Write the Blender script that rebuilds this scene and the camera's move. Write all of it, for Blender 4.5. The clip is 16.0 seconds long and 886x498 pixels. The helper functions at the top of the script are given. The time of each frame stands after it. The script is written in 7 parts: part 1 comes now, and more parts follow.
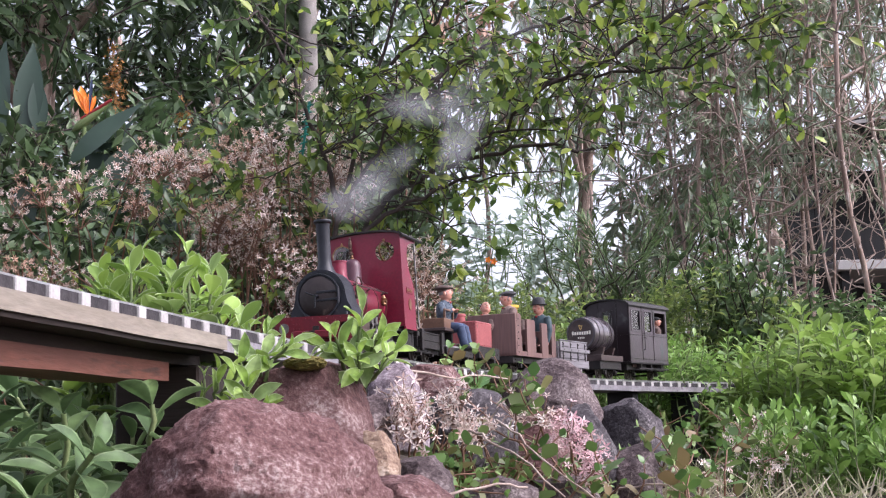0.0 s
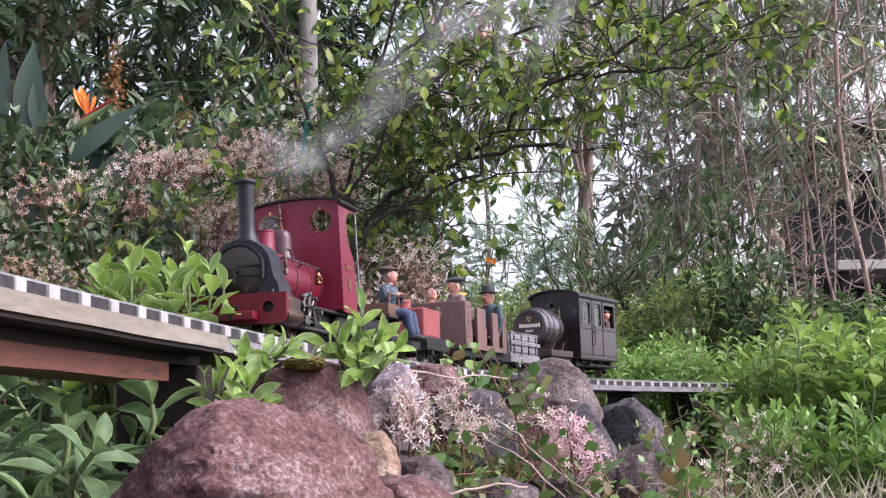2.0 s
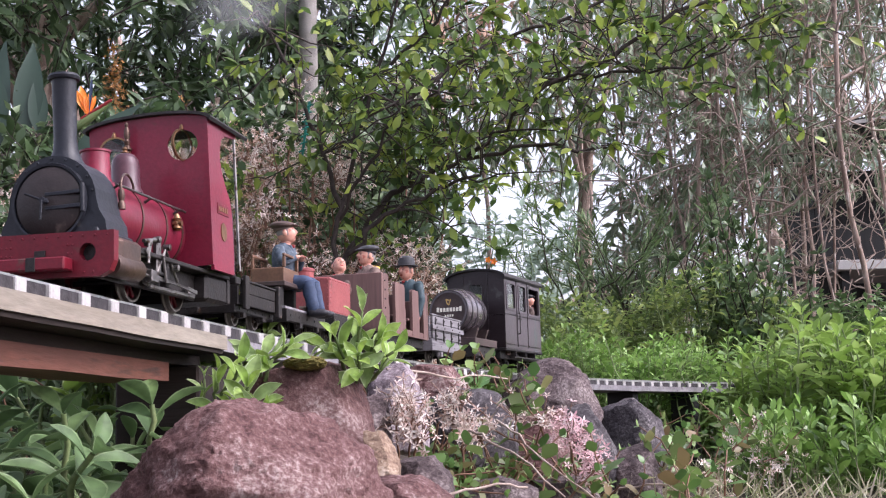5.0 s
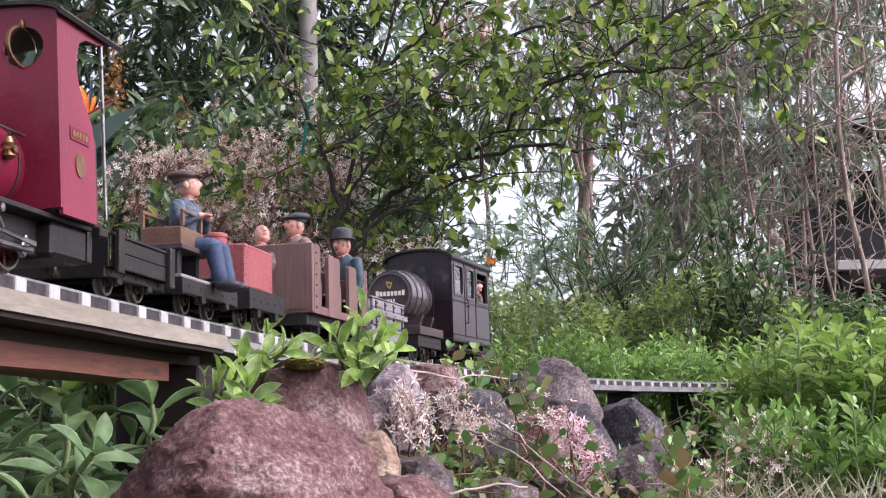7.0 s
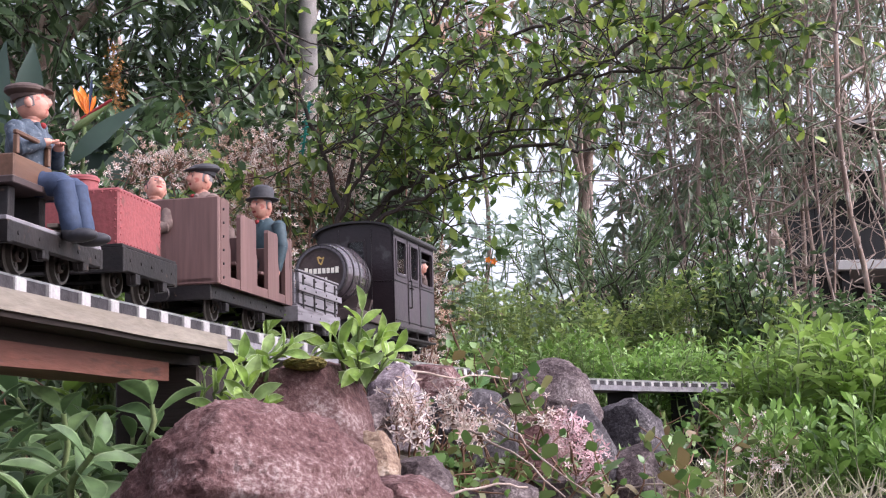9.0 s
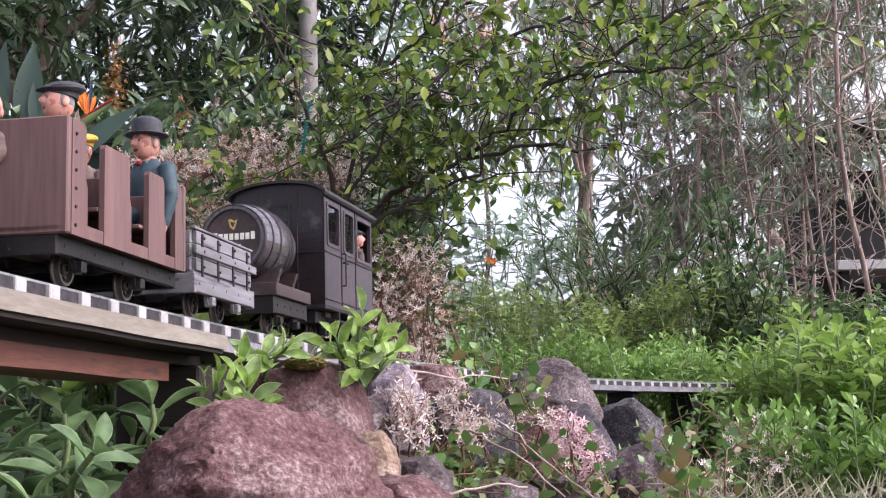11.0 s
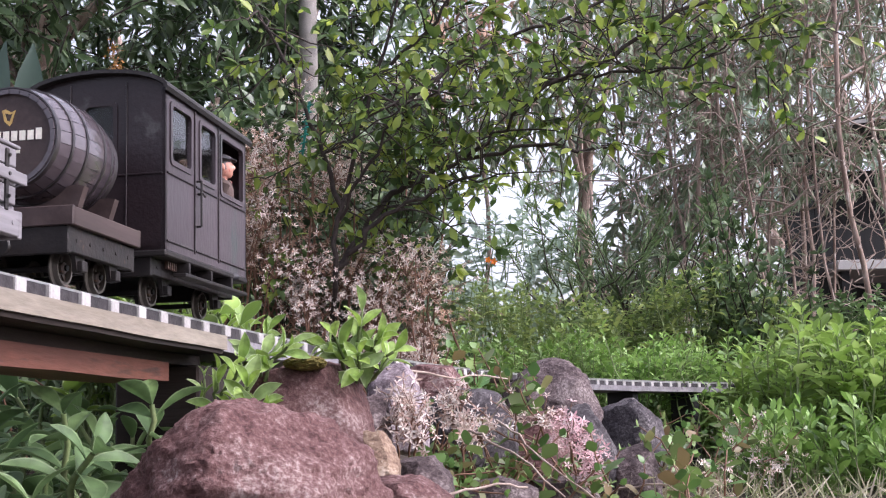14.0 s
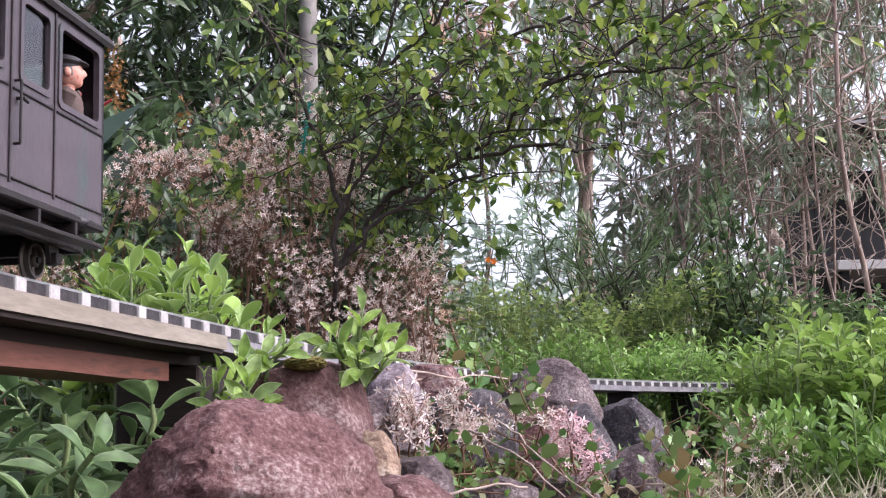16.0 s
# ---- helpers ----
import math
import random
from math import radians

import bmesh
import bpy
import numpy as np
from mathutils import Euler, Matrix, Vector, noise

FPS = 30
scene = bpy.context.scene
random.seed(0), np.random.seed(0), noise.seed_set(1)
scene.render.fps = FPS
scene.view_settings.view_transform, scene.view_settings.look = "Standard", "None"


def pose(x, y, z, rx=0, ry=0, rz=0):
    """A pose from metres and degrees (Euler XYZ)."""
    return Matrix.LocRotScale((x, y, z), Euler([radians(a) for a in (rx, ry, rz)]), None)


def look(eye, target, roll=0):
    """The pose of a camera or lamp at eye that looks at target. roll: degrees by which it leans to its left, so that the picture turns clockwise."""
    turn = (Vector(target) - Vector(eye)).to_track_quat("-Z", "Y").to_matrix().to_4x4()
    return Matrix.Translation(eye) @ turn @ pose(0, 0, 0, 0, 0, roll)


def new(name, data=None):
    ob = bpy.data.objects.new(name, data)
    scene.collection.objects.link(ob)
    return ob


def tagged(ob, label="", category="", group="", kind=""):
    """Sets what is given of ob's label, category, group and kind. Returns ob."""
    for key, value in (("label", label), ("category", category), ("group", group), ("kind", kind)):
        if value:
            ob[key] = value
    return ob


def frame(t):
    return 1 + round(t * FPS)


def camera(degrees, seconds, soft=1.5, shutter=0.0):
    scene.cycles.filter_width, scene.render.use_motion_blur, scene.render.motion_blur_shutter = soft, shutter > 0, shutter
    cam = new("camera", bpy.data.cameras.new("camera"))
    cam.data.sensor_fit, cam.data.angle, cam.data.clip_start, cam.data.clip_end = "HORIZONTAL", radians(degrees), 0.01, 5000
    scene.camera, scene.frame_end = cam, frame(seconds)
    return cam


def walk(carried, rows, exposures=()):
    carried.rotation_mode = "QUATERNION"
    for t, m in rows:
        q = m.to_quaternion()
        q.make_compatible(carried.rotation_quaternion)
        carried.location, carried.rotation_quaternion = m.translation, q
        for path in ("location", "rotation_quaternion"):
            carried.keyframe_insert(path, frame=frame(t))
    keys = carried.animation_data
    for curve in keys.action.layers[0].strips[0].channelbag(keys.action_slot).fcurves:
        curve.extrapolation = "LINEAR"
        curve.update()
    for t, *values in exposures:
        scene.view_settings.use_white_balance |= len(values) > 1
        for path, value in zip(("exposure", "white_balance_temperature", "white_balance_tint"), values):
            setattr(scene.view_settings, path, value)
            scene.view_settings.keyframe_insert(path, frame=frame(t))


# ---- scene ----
cam = camera(39.22, 16.0, soft=1.2)
EYE = Vector((0.0, 0.0, 0.10))
TILT = radians(8.335)
STAND = look(EYE, EYE + Vector((0, math.cos(TILT), math.sin(TILT))), -1.667)
walk(cam, [(0.0, STAND), (16.0, STAND)], exposures=[(0.0, 1.27, 6080, 24), (16.0, 1.27, 6080, 24)])

# ---- daylight: bright overcast sky, very soft sun from the open side of the garden ----
world = bpy.data.worlds.new("sky")
scene.world = world
world.use_nodes = True
_wn = world.node_tree.nodes
_sky = _wn.new("ShaderNodeTexSky")
_sky.sky_type = "NISHITA"
_sky.sun_disc = False
_sky.sun_elevation, _sky.sun_rotation = radians(45), radians(101)
_sky.air_density, _sky.dust_density, _sky.ozone_density = 1.0, 4.0, 1.0
_hsv = _wn.new("ShaderNodeHueSaturation")
_hsv.inputs["Saturation"].default_value = 0.35
world.node_tree.links.new(_sky.outputs[0], _hsv.inputs["Color"])
world.node_tree.links.new(_hsv.outputs[0], _wn["Background"].inputs["Color"])
_wn["Background"].inputs["Strength"].default_value = 0.15
sun_data = bpy.data.lights.new("sun", "SUN")
sun_data.energy, sun_data.angle, sun_data.color = 1.35, radians(50), (1.0, 0.96, 0.92)
sun = new("sun", sun_data)
sun.matrix_world = look((6.0, 0.3, 6.2), (0.0, 1.5, 0.2))

# ---- the railway's course: rail head height, heading and curve ----
RAIL = 0.2025
TH0, CURVE, CURVE2, X0, Y0 = 1.3883, -0.1246, -0.0668, -0.2157, 1.2


def course(s):
    """Place and heading of the track's centre line s metres along it."""
    if s > 2.6:
        x, y, th = course(2.6)
        return x + (s - 2.6) * math.cos(th), y + (s - 2.6) * math.sin(th), th
    if s < -1.0:
        x, y, th = course(-1.0)
        return x + (s + 1.0) * math.cos(th), y + (s + 1.0) * math.sin(th), th
    n = 40
    x, y = X0, Y0
    for i in range(n):
        u = (i + 0.5) / n * s
        th = TH0 + CURVE * u + CURVE2 * u * u
        x += math.cos(th) * s / n
        y += math.sin(th) * s / n
    return x, y, TH0 + CURVE * s + CURVE2 * s * s


def on_track(s, side=0.0, up=0.0):
    """Pose on the track: x runs away along it, y to its far side, z up from the rail head."""
    x, y, th = course(s)
    return Matrix.Translation((x, y, RAIL + up)) @ Matrix.Rotation(th, 4, "Z") @ Matrix.Translation((0, side, 0))


def train_s(t):
    return 1.7894 - 0.1309 * t - 0.000691 * t * t


# ---- materials ----
def _nodes(name):
    m = bpy.data.materials.new(name)
    m.use_nodes = True
    nt = m.node_tree
    return m, nt, nt.nodes["Principled BSDF"], nt.links


def surface(name, c1, c2, scale=40.0, rough=0.6, metal=0.0, bump=0.3, fine=300.0, c3=None, spots=0.62, rand=0.12, coat=0.0, grain=None):
    """A worn surface: two-scale colour variation, an optional third colour in spots, roughness variation and relief."""
    m, nt, bsdf, ln = _nodes(name)
    N = nt.nodes.new
    tc = N("ShaderNodeTexCoord")
    big, small = N("ShaderNodeTexNoise"), N("ShaderNodeTexNoise")
    big.inputs["Scale"].default_value, big.inputs["Detail"].default_value = scale, 6
    small.inputs["Scale"].default_value, small.inputs["Detail"].default_value = fine, 4
    where = tc.outputs["Object"]
    if grain:
        mp = N("ShaderNodeMapping")
        mp.inputs["Scale"].default_value = grain
        ln.new(where, mp.inputs["Vector"])
        where = mp.outputs[0]
    for n in (big, small):
        ln.new(where, n.inputs["Vector"])
    ramp = N("ShaderNodeMapRange")
    ramp.inputs[1].default_value, ramp.inputs[2].default_value = 0.35, 0.65
    ln.new(big.outputs[0], ramp.inputs[0])
    mix = N("ShaderNodeMix")
    mix.data_type = "RGBA"
    mix.inputs[6].default_value, mix.inputs[7].default_value = (*c1, 1), (*c2, 1)
    ln.new(ramp.outputs[0], mix.inputs[0])
    out = mix.outputs[2]
    if c3:
        r3 = N("ShaderNodeMapRange")
        r3.inputs[1].default_value, r3.inputs[2].default_value = spots, spots + 0.06
        n3 = N("ShaderNodeTexNoise")
        n3.inputs["Scale"].default_value, n3.inputs["Detail"].default_value = scale * 2.3, 8
        ln.new(where, n3.inputs["Vector"])
        ln.new(n3.outputs[0], r3.inputs[0])
        m3 = N("ShaderNodeMix")
        m3.data_type = "RGBA"
        m3.inputs[7].default_value = (*c3, 1)
        ln.new(r3.outputs[0], m3.inputs[0])
        ln.new(out, m3.inputs[6])
        out = m3.outputs[2]
    hs = N("ShaderNodeHueSaturation")
    info = N("ShaderNodeObjectInfo")
    add, mul = N("ShaderNodeMath"), N("ShaderNodeMath")
    mul.operation, mul.inputs[1].default_value = "MULTIPLY", 0.7
    ln.new(small.outputs[0], mul.inputs[0])
    ln.new(mul.outputs[0], add.inputs[0])
    rv = N("ShaderNodeMapRange")
    rv.inputs[3].default_value, rv.inputs[4].default_value = 0.65 - rand, 0.65 + rand
    ln.new(info.outputs["Random"], rv.inputs[0])
    ln.new(rv.outputs[0], add.inputs[1])
    ln.new(add.outputs[0], hs.inputs["Value"])
    ln.new(out, hs.inputs["Color"])
    ln.new(hs.outputs[0], bsdf.inputs["Base Color"])
    rr = N("ShaderNodeMapRange")
    rr.inputs[3].default_value, rr.inputs[4].default_value = max(0.05, rough - 0.12), min(1.0, rough + 0.12)
    ln.new(big.outputs[0], rr.inputs[0])
    ln.new(rr.outputs[0], bsdf.inputs["Roughness"])
    bsdf.inputs["Metallic"].default_value = metal
    bsdf.inputs["Specular IOR Level"].default_value = 0.35
    bsdf.inputs["Coat Weight"].default_value = coat
    bp = N("ShaderNodeBump")
    bp.inputs["Strength"].default_value, bp.inputs["Distance"].default_value = bump, 0.15 / scale
    s2 = N("ShaderNodeMath")
    ln.new(big.outputs[0], s2.inputs[0])
    ln.new(mul.outputs[0], s2.inputs[1])
    ln.new(s2.outputs[0], bp.inputs["Height"])
    ln.new(bp.outputs[0], bsdf.inputs["Normal"])
    return m


def stone(name, dark, mid, light, pale, scale=34.0, speck=260.0):
    """Rough natural stone: mottled mineral colours, fine speckle, pitted relief."""
    m, nt, bsdf, ln = _nodes(name)
    N = nt.nodes.new
    tc = N("ShaderNodeTexCoord")
    info = N("ShaderNodeObjectInfo")
    a, b, c = N("ShaderNodeTexNoise"), N("ShaderNodeTexNoise"), N("ShaderNodeTexNoise")
    for n, s, d, r in ((a, scale, 12, 0.66), (b, speck, 6, 0.7), (c, scale * 0.35, 4, 0.5)):
        n.inputs["Scale"].default_value, n.inputs["Detail"].default_value, n.inputs["Roughness"].default_value = s, d, r
        ln.new(tc.outputs["Object"], n.inputs["Vector"])
    ramp = N("ShaderNodeValToRGB")
    el = ramp.color_ramp.elements
    el.new(0.5), el.new(0.6)
    for e, p, k in zip(el, (0.46, 0.58, 0.66, 0.77), (dark, mid, light, pale)):
        e.position, e.color = p, (*k, 1)
    mixed = N("ShaderNodeMath")
    mixed.operation, mixed.inputs[1].default_value = "MULTIPLY_ADD", 0.72
    half = N("ShaderNodeMath")
    half.operation, half.inputs[1].default_value = "MULTIPLY", 0.50
    ln.new(a.outputs[0], half.inputs[0])
    ln.new(b.outputs[0], mixed.inputs[0])
    ln.new(half.outputs[0], mixed.inputs[2])
    shift = N("ShaderNodeMapRange")
    shift.inputs[1].default_value, shift.inputs[2].default_value = 0.3, 0.7
    shift.inputs[3].default_value, shift.inputs[4].default_value = -0.09, 0.07
    ln.new(c.outputs[0], shift.inputs[0])
    tot = N("ShaderNodeMath")
    ln.new(mixed.outputs[0], tot.inputs[0])
    ln.new(shift.outputs[0], tot.inputs[1])
    ln.new(tot.outputs[0], ramp.inputs[0])
    hs = N("ShaderNodeHueSaturation")
    rv = N("ShaderNodeMapRange")
    rv.inputs[3].default_value, rv.inputs[4].default_value = 0.66, 0.95
    ln.new(info.outputs["Random"], rv.inputs[0])
    ln.new(rv.outputs[0], hs.inputs["Value"])
    ln.new(ramp.outputs[0], hs.inputs["Color"])
    ln.new(hs.outputs[0], bsdf.inputs["Base Color"])
    bsdf.inputs["Roughness"].default_value = 0.9
    bsdf.inputs["Specular IOR Level"].default_value = 0.25
    b1, b2 = N("ShaderNodeBump"), N("ShaderNodeBump")
    b1.inputs["Strength"].default_value, b1.inputs["Distance"].default_value = 1.0, 0.006
    b2.inputs["Strength"].default_value, b2.inputs["Distance"].default_value = 0.7, 0.0012
    ln.new(a.outputs[0], b1.inputs["Height"])
    ln.new(b.outputs[0], b2.inputs["Height"])
    ln.new(b1.outputs[0], b2.inputs["Normal"])
    ln.new(b2.outputs[0], bsdf.inputs["Normal"])
    return m


def leafy(name, colours, rough=0.45, through_light=0.35, patch=3.0):
    """Leaves: each leaf its own tint between the colours, some light passing through."""
    m, nt, bsdf, ln = _nodes(name)
    N = nt.nodes.new
    geo = N("ShaderNodeNewGeometry")
    ramp = N("ShaderNodeValToRGB")
    el = ramp.color_ramp.elements
    while len(el) < len(colours):
        el.new(0.5)
    for i, c in enumerate(colours):
        el[i].position = i / max(1, len(colours) - 1)
        el[i].color = (*c, 1)
    info, join, wrap = N("ShaderNodeObjectInfo"), N("ShaderNodeMath"), N("ShaderNodeMath")
    wrap.operation = "FRACT"
    ln.new(geo.outputs["Random Per Island"], join.inputs[0])
    ln.new(info.outputs["Random"], join.inputs[1])
    ln.new(join.outputs[0], wrap.inputs[0])
    ln.new(wrap.outputs[0], ramp.inputs[0])
    tc, nz = N("ShaderNodeTexCoord"), N("ShaderNodeTexNoise")
    nz.inputs["Scale"].default_value, nz.inputs["Detail"].default_value = patch, 5
    ln.new(tc.outputs["Object"], nz.inputs["Vector"])
    rv = N("ShaderNodeMapRange")
    rv.inputs[1].default_value, rv.inputs[2].default_value = 0.3, 0.7
    rv.inputs[3].default_value, rv.inputs[4].default_value = 0.65, 1.35
    ln.new(nz.outputs[0], rv.inputs[0])
    hs = N("ShaderNodeHueSaturation")
    ln.new(rv.outputs[0], hs.inputs["Value"])
    ln.new(ramp.outputs[0], hs.inputs["Color"])
    ln.new(hs.outputs[0], bsdf.inputs["Base Color"])
    bsdf.inputs["Roughness"].default_value = rough
    tr = N("ShaderNodeBsdfTranslucent")
    ln.new(hs.outputs[0], tr.inputs["Color"])
    mx = N("ShaderNodeMixShader")
    mx.inputs[0].default_value = through_light
    ln.new(bsdf.outputs[0], mx.inputs[1])
    ln.new(tr.outputs[0], mx.inputs[2])
    ln.new(mx.outputs[0], nt.nodes["Material Output"].inputs["Surface"])
    return m


def glass(name):
    m, nt, bsdf, ln = _nodes(name)
    bsdf.inputs["Transmission Weight"].default_value = 1.0
    bsdf.inputs["Roughness"].default_value = 0.03
    bsdf.inputs["IOR"].default_value = 1.3
    return m


def wisp(name, alpha):
    """Thin drifting steam: pale, mostly see-through, ragged inside and fading to nothing at the rim of each wisp."""
    m, nt, bsdf, ln = _nodes(name)
    N = nt.nodes.new
    thin, soft, both = N("ShaderNodeBsdfTransparent"), N("ShaderNodeMixShader"), N("ShaderNodeMixShader")
    dif, tra = N("ShaderNodeBsdfDiffuse"), N("ShaderNodeBsdfTranslucent")
    for n in (dif, tra):
        n.inputs["Color"].default_value = (0.92, 0.93, 0.95, 1)
    ln.new(dif.outputs[0], soft.inputs[1])
    ln.new(tra.outputs[0], soft.inputs[2])
    ln.new(thin.outputs[0], both.inputs[1])
    ln.new(soft.outputs[0], both.inputs[2])
    ln.new(both.outputs[0], nt.nodes["Material Output"].inputs["Surface"])
    tc, info, nz, rg = N("ShaderNodeTexCoord"), N("ShaderNodeObjectInfo"), N("ShaderNodeTexNoise"), N("ShaderNodeMapRange")
    nz.noise_dimensions = "4D"
    nz.inputs["Scale"].default_value, nz.inputs["Detail"].default_value = 20.0, 5
    wide = N("ShaderNodeMath")
    wide.operation, wide.inputs[1].default_value = "MULTIPLY", 50.0
    ln.new(info.outputs["Random"], wide.inputs[0])
    ln.new(wide.outputs[0], nz.inputs["W"])
    rg.inputs[1].default_value, rg.inputs[2].default_value = 0.32, 0.76
    rg.inputs[3].default_value, rg.inputs[4].default_value = 0.0, alpha
    ln.new(tc.outputs["Object"], nz.inputs["Vector"])
    ln.new(nz.outputs[0], rg.inputs[0])
    mp, gr, ease, mul = N("ShaderNodeMapping"), N("ShaderNodeTexGradient"), N("ShaderNodeMapRange"), N("ShaderNodeMath")
    mp.inputs["Scale"].default_value = (1 / 0.078, 1 / 0.06, 1 / 0.028)
    gr.gradient_type = "SPHERICAL"
    ease.interpolation_type = "SMOOTHSTEP"
    ease.inputs[2].default_value = 0.75
    mul.operation = "MULTIPLY"
    ln.new(tc.outputs["Object"], mp.inputs["Vector"])
    ln.new(mp.outputs[0], gr.inputs["Vector"])
    ln.new(gr.outputs["Fac"], ease.inputs[0])
    ln.new(ease.outputs[0], mul.inputs[0])
    ln.new(rg.outputs[0], mul.inputs[1])
    ln.new(mul.outputs[0], both.inputs[0])
    return m


RED_PAINT = surface("crimson paint", (0.125, 0.006, 0.020), (0.165, 0.010, 0.028), 18, 0.42, bump=0.05, c3=(0.10, 0.02, 0.02), spots=0.66, coat=0.15)
BUFFER_RED = surface("buffer red", (0.135, 0.005, 0.014), (0.10, 0.005, 0.013), 25, 0.46, bump=0.08, c3=(0.08, 0.03, 0.025), spots=0.64)
BLACK_IRON = surface("smokebox black", (0.008, 0.009, 0.013), (0.016, 0.018, 0.025), 30, 0.46, bump=0.1, c3=(0.05, 0.048, 0.05), spots=0.68)
CHASSIS = surface("grimy chassis black", (0.008, 0.0065, 0.0065), (0.018, 0.014, 0.013), 45, 0.55, bump=0.2, c3=(0.10, 0.06, 0.04), spots=0.66)
STEEL = surface("oily steel", (0.12, 0.11, 0.105), (0.22, 0.21, 0.20), 60, 0.4, metal=0.9, bump=0.1, c3=(0.06, 0.04, 0.03), spots=0.58)
BRASS = surface("brass", (0.30, 0.17, 0.09), (0.20, 0.115, 0.065), 60, 0.42, metal=0.95, bump=0.05, c3=(0.20, 0.12, 0.06), spots=0.62)
SOOTY_IRON = surface("sooty brown iron", (0.014, 0.010, 0.010), (0.030, 0.022, 0.021), 34, 0.5, bump=0.12, c3=(0.06, 0.045, 0.04), spots=0.64)
COPPER_BOX = surface("tarnished cylinder cladding", (0.10, 0.06, 0.045), (0.06, 0.045, 0.04), 40, 0.4, metal=0.5, bump=0.1)
DOME_PAINT = surface("dull plum dome paint", (0.06, 0.025, 0.035), (0.09, 0.04, 0.05), 40, 0.35, bump=0.05)
COACH_PAINT = surface("weathered black coach paint", (0.015, 0.0095, 0.011), (0.027, 0.018, 0.020), 14, 0.36, bump=0.1, c3=(0.05, 0.045, 0.045), spots=0.6)
# same black coach, its sides painted lighter than the ends for sky sheen
COACH_SIDE = surface("black coach side lightened for sky sheen", (0.046, 0.036, 0.041), (0.066, 0.053, 0.060), 9, 0.38, bump=0.06, c3=(0.035, 0.062, 0.055), spots=0.64, grain=(1, 1, 0.3), coat=0.1)
ROOF_FELT = surface("roof black", (0.015, 0.014, 0.014), (0.03, 0.028, 0.028), 40, 0.7, bump=0.3)
BROWN_WOOD = surface("stained brown wood", (0.100, 0.054, 0.048), (0.150, 0.086, 0.076), 60, 0.55, bump=0.10, c3=(0.06, 0.032, 0.03), spots=0.64, grain=(1, 1, 0.08))
DARK_PLANK = surface("dark brown planks", (0.040, 0.026, 0.024), (0.070, 0.048, 0.045), 60, 0.5, bump=0.1, grain=(0.08, 1, 1))
BENCH_WOOD = surface("varnished wood", (0.16, 0.085, 0.05), (0.11, 0.055, 0.035), 35, 0.5, bump=0.1, grain=(0.1, 1, 1))
TANK_RED = surface("faded red tank paint", (0.30, 0.075, 0.075), (0.24, 0.06, 0.06), 22, 0.5, bump=0.1, c3=(0.16, 0.06, 0.05), spots=0.64)
GREY_WOOD = surface("weathered grey planks", (0.145, 0.135, 0.145), (0.215, 0.205, 0.215), 60, 0.7, bump=0.15, c3=(0.09, 0.08, 0.085), spots=0.6, grain=(0.07, 1, 1))
LOOSE_WOOD = surface("pale loose boards", (0.30, 0.25, 0.20), (0.21, 0.17, 0.135), 50, 0.8, bump=0.2, grain=(0.08, 1, 1))
BARREL_WOOD = surface("dark varnished staves", (0.060, 0.048, 0.055), (0.10, 0.083, 0.092), 50, 0.24, bump=0.08, coat=0.6, grain=(0.1, 1, 1))
HOOP = surface("dark iron hoop", (0.05, 0.045, 0.05), (0.08, 0.07, 0.07), 50, 0.35, metal=0.6, bump=0.1)
CREAM_INK = surface("cream lettering paint", (0.75, 0.72, 0.62), (0.68, 0.64, 0.55), 60, 0.5, bump=0.0)
GOLD_INK = surface("gold paint", (0.55, 0.38, 0.12), (0.45, 0.30, 0.10), 60, 0.4, bump=0.0)
WHEEL_IRON = surface("wheel iron", (0.07, 0.055, 0.05), (0.12, 0.10, 0.09), 80, 0.45, metal=0.5, bump=0.2, c3=(0.16, 0.09, 0.05), spots=0.6)
TYRE_STEEL = surface("polished tread", (0.13, 0.115, 0.10), (0.09, 0.08, 0.07), 80, 0.45, metal=0.6, bump=0.1)
RAIL_METAL = surface("rail metal", (0.46, 0.47, 0.48), (0.34, 0.33, 0.32), 60, 0.32, metal=0.7, bump=0.1)
SLEEPER = surface("pale weathered sleeper", (0.40, 0.385, 0.375), (0.30, 0.285, 0.28), 60, 0.8, bump=0.3)
BALLAST = surface("dark gritty ballast strip", (0.018, 0.016, 0.018), (0.042, 0.037, 0.040), 120, 0.85, bump=0.6)
DECK_WOOD = surface("weathered deck board", (0.25, 0.22, 0.18), (0.18, 0.155, 0.12), 30, 0.85, bump=0.2, c3=(0.11, 0.09, 0.07), spots=0.66, grain=(1, 0.06, 1))
BEAM_WOOD = surface("red brown timber beam", (0.17, 0.062, 0.040), (0.10, 0.040, 0.028), 30, 0.7, bump=0.25, c3=(0.06, 0.03, 0.024), spots=0.6, grain=(1, 0.06, 1))
# old wood, blackened further so the shade under the deck sits in its colour
SHADED_TIMBER = surface("old timber darkened for shade", (0.012, 0.008, 0.0065), (0.024, 0.015, 0.012), 30, 0.8, bump=0.25, grain=(1, 0.06, 1))
RED_ROCK = stone("reddish granite", (0.070, 0.032, 0.031), (0.140, 0.072, 0.068), (0.205, 0.122, 0.115), (0.40, 0.31, 0.29))
GREY_ROCK = stone("mauve grey rock", (0.045, 0.032, 0.034), (0.100, 0.074, 0.075), (0.16, 0.125, 0.122), (0.32, 0.27, 0.26))
PALE_ROCK = stone("pale lilac rock", (0.11, 0.08, 0.09), (0.22, 0.175, 0.19), (0.33, 0.285, 0.30), (0.55, 0.50, 0.50))
TAN_ROCK = stone("tan rock", (0.14, 0.09, 0.065), (0.26, 0.175, 0.125), (0.36, 0.265, 0.19), (0.48, 0.39, 0.31))
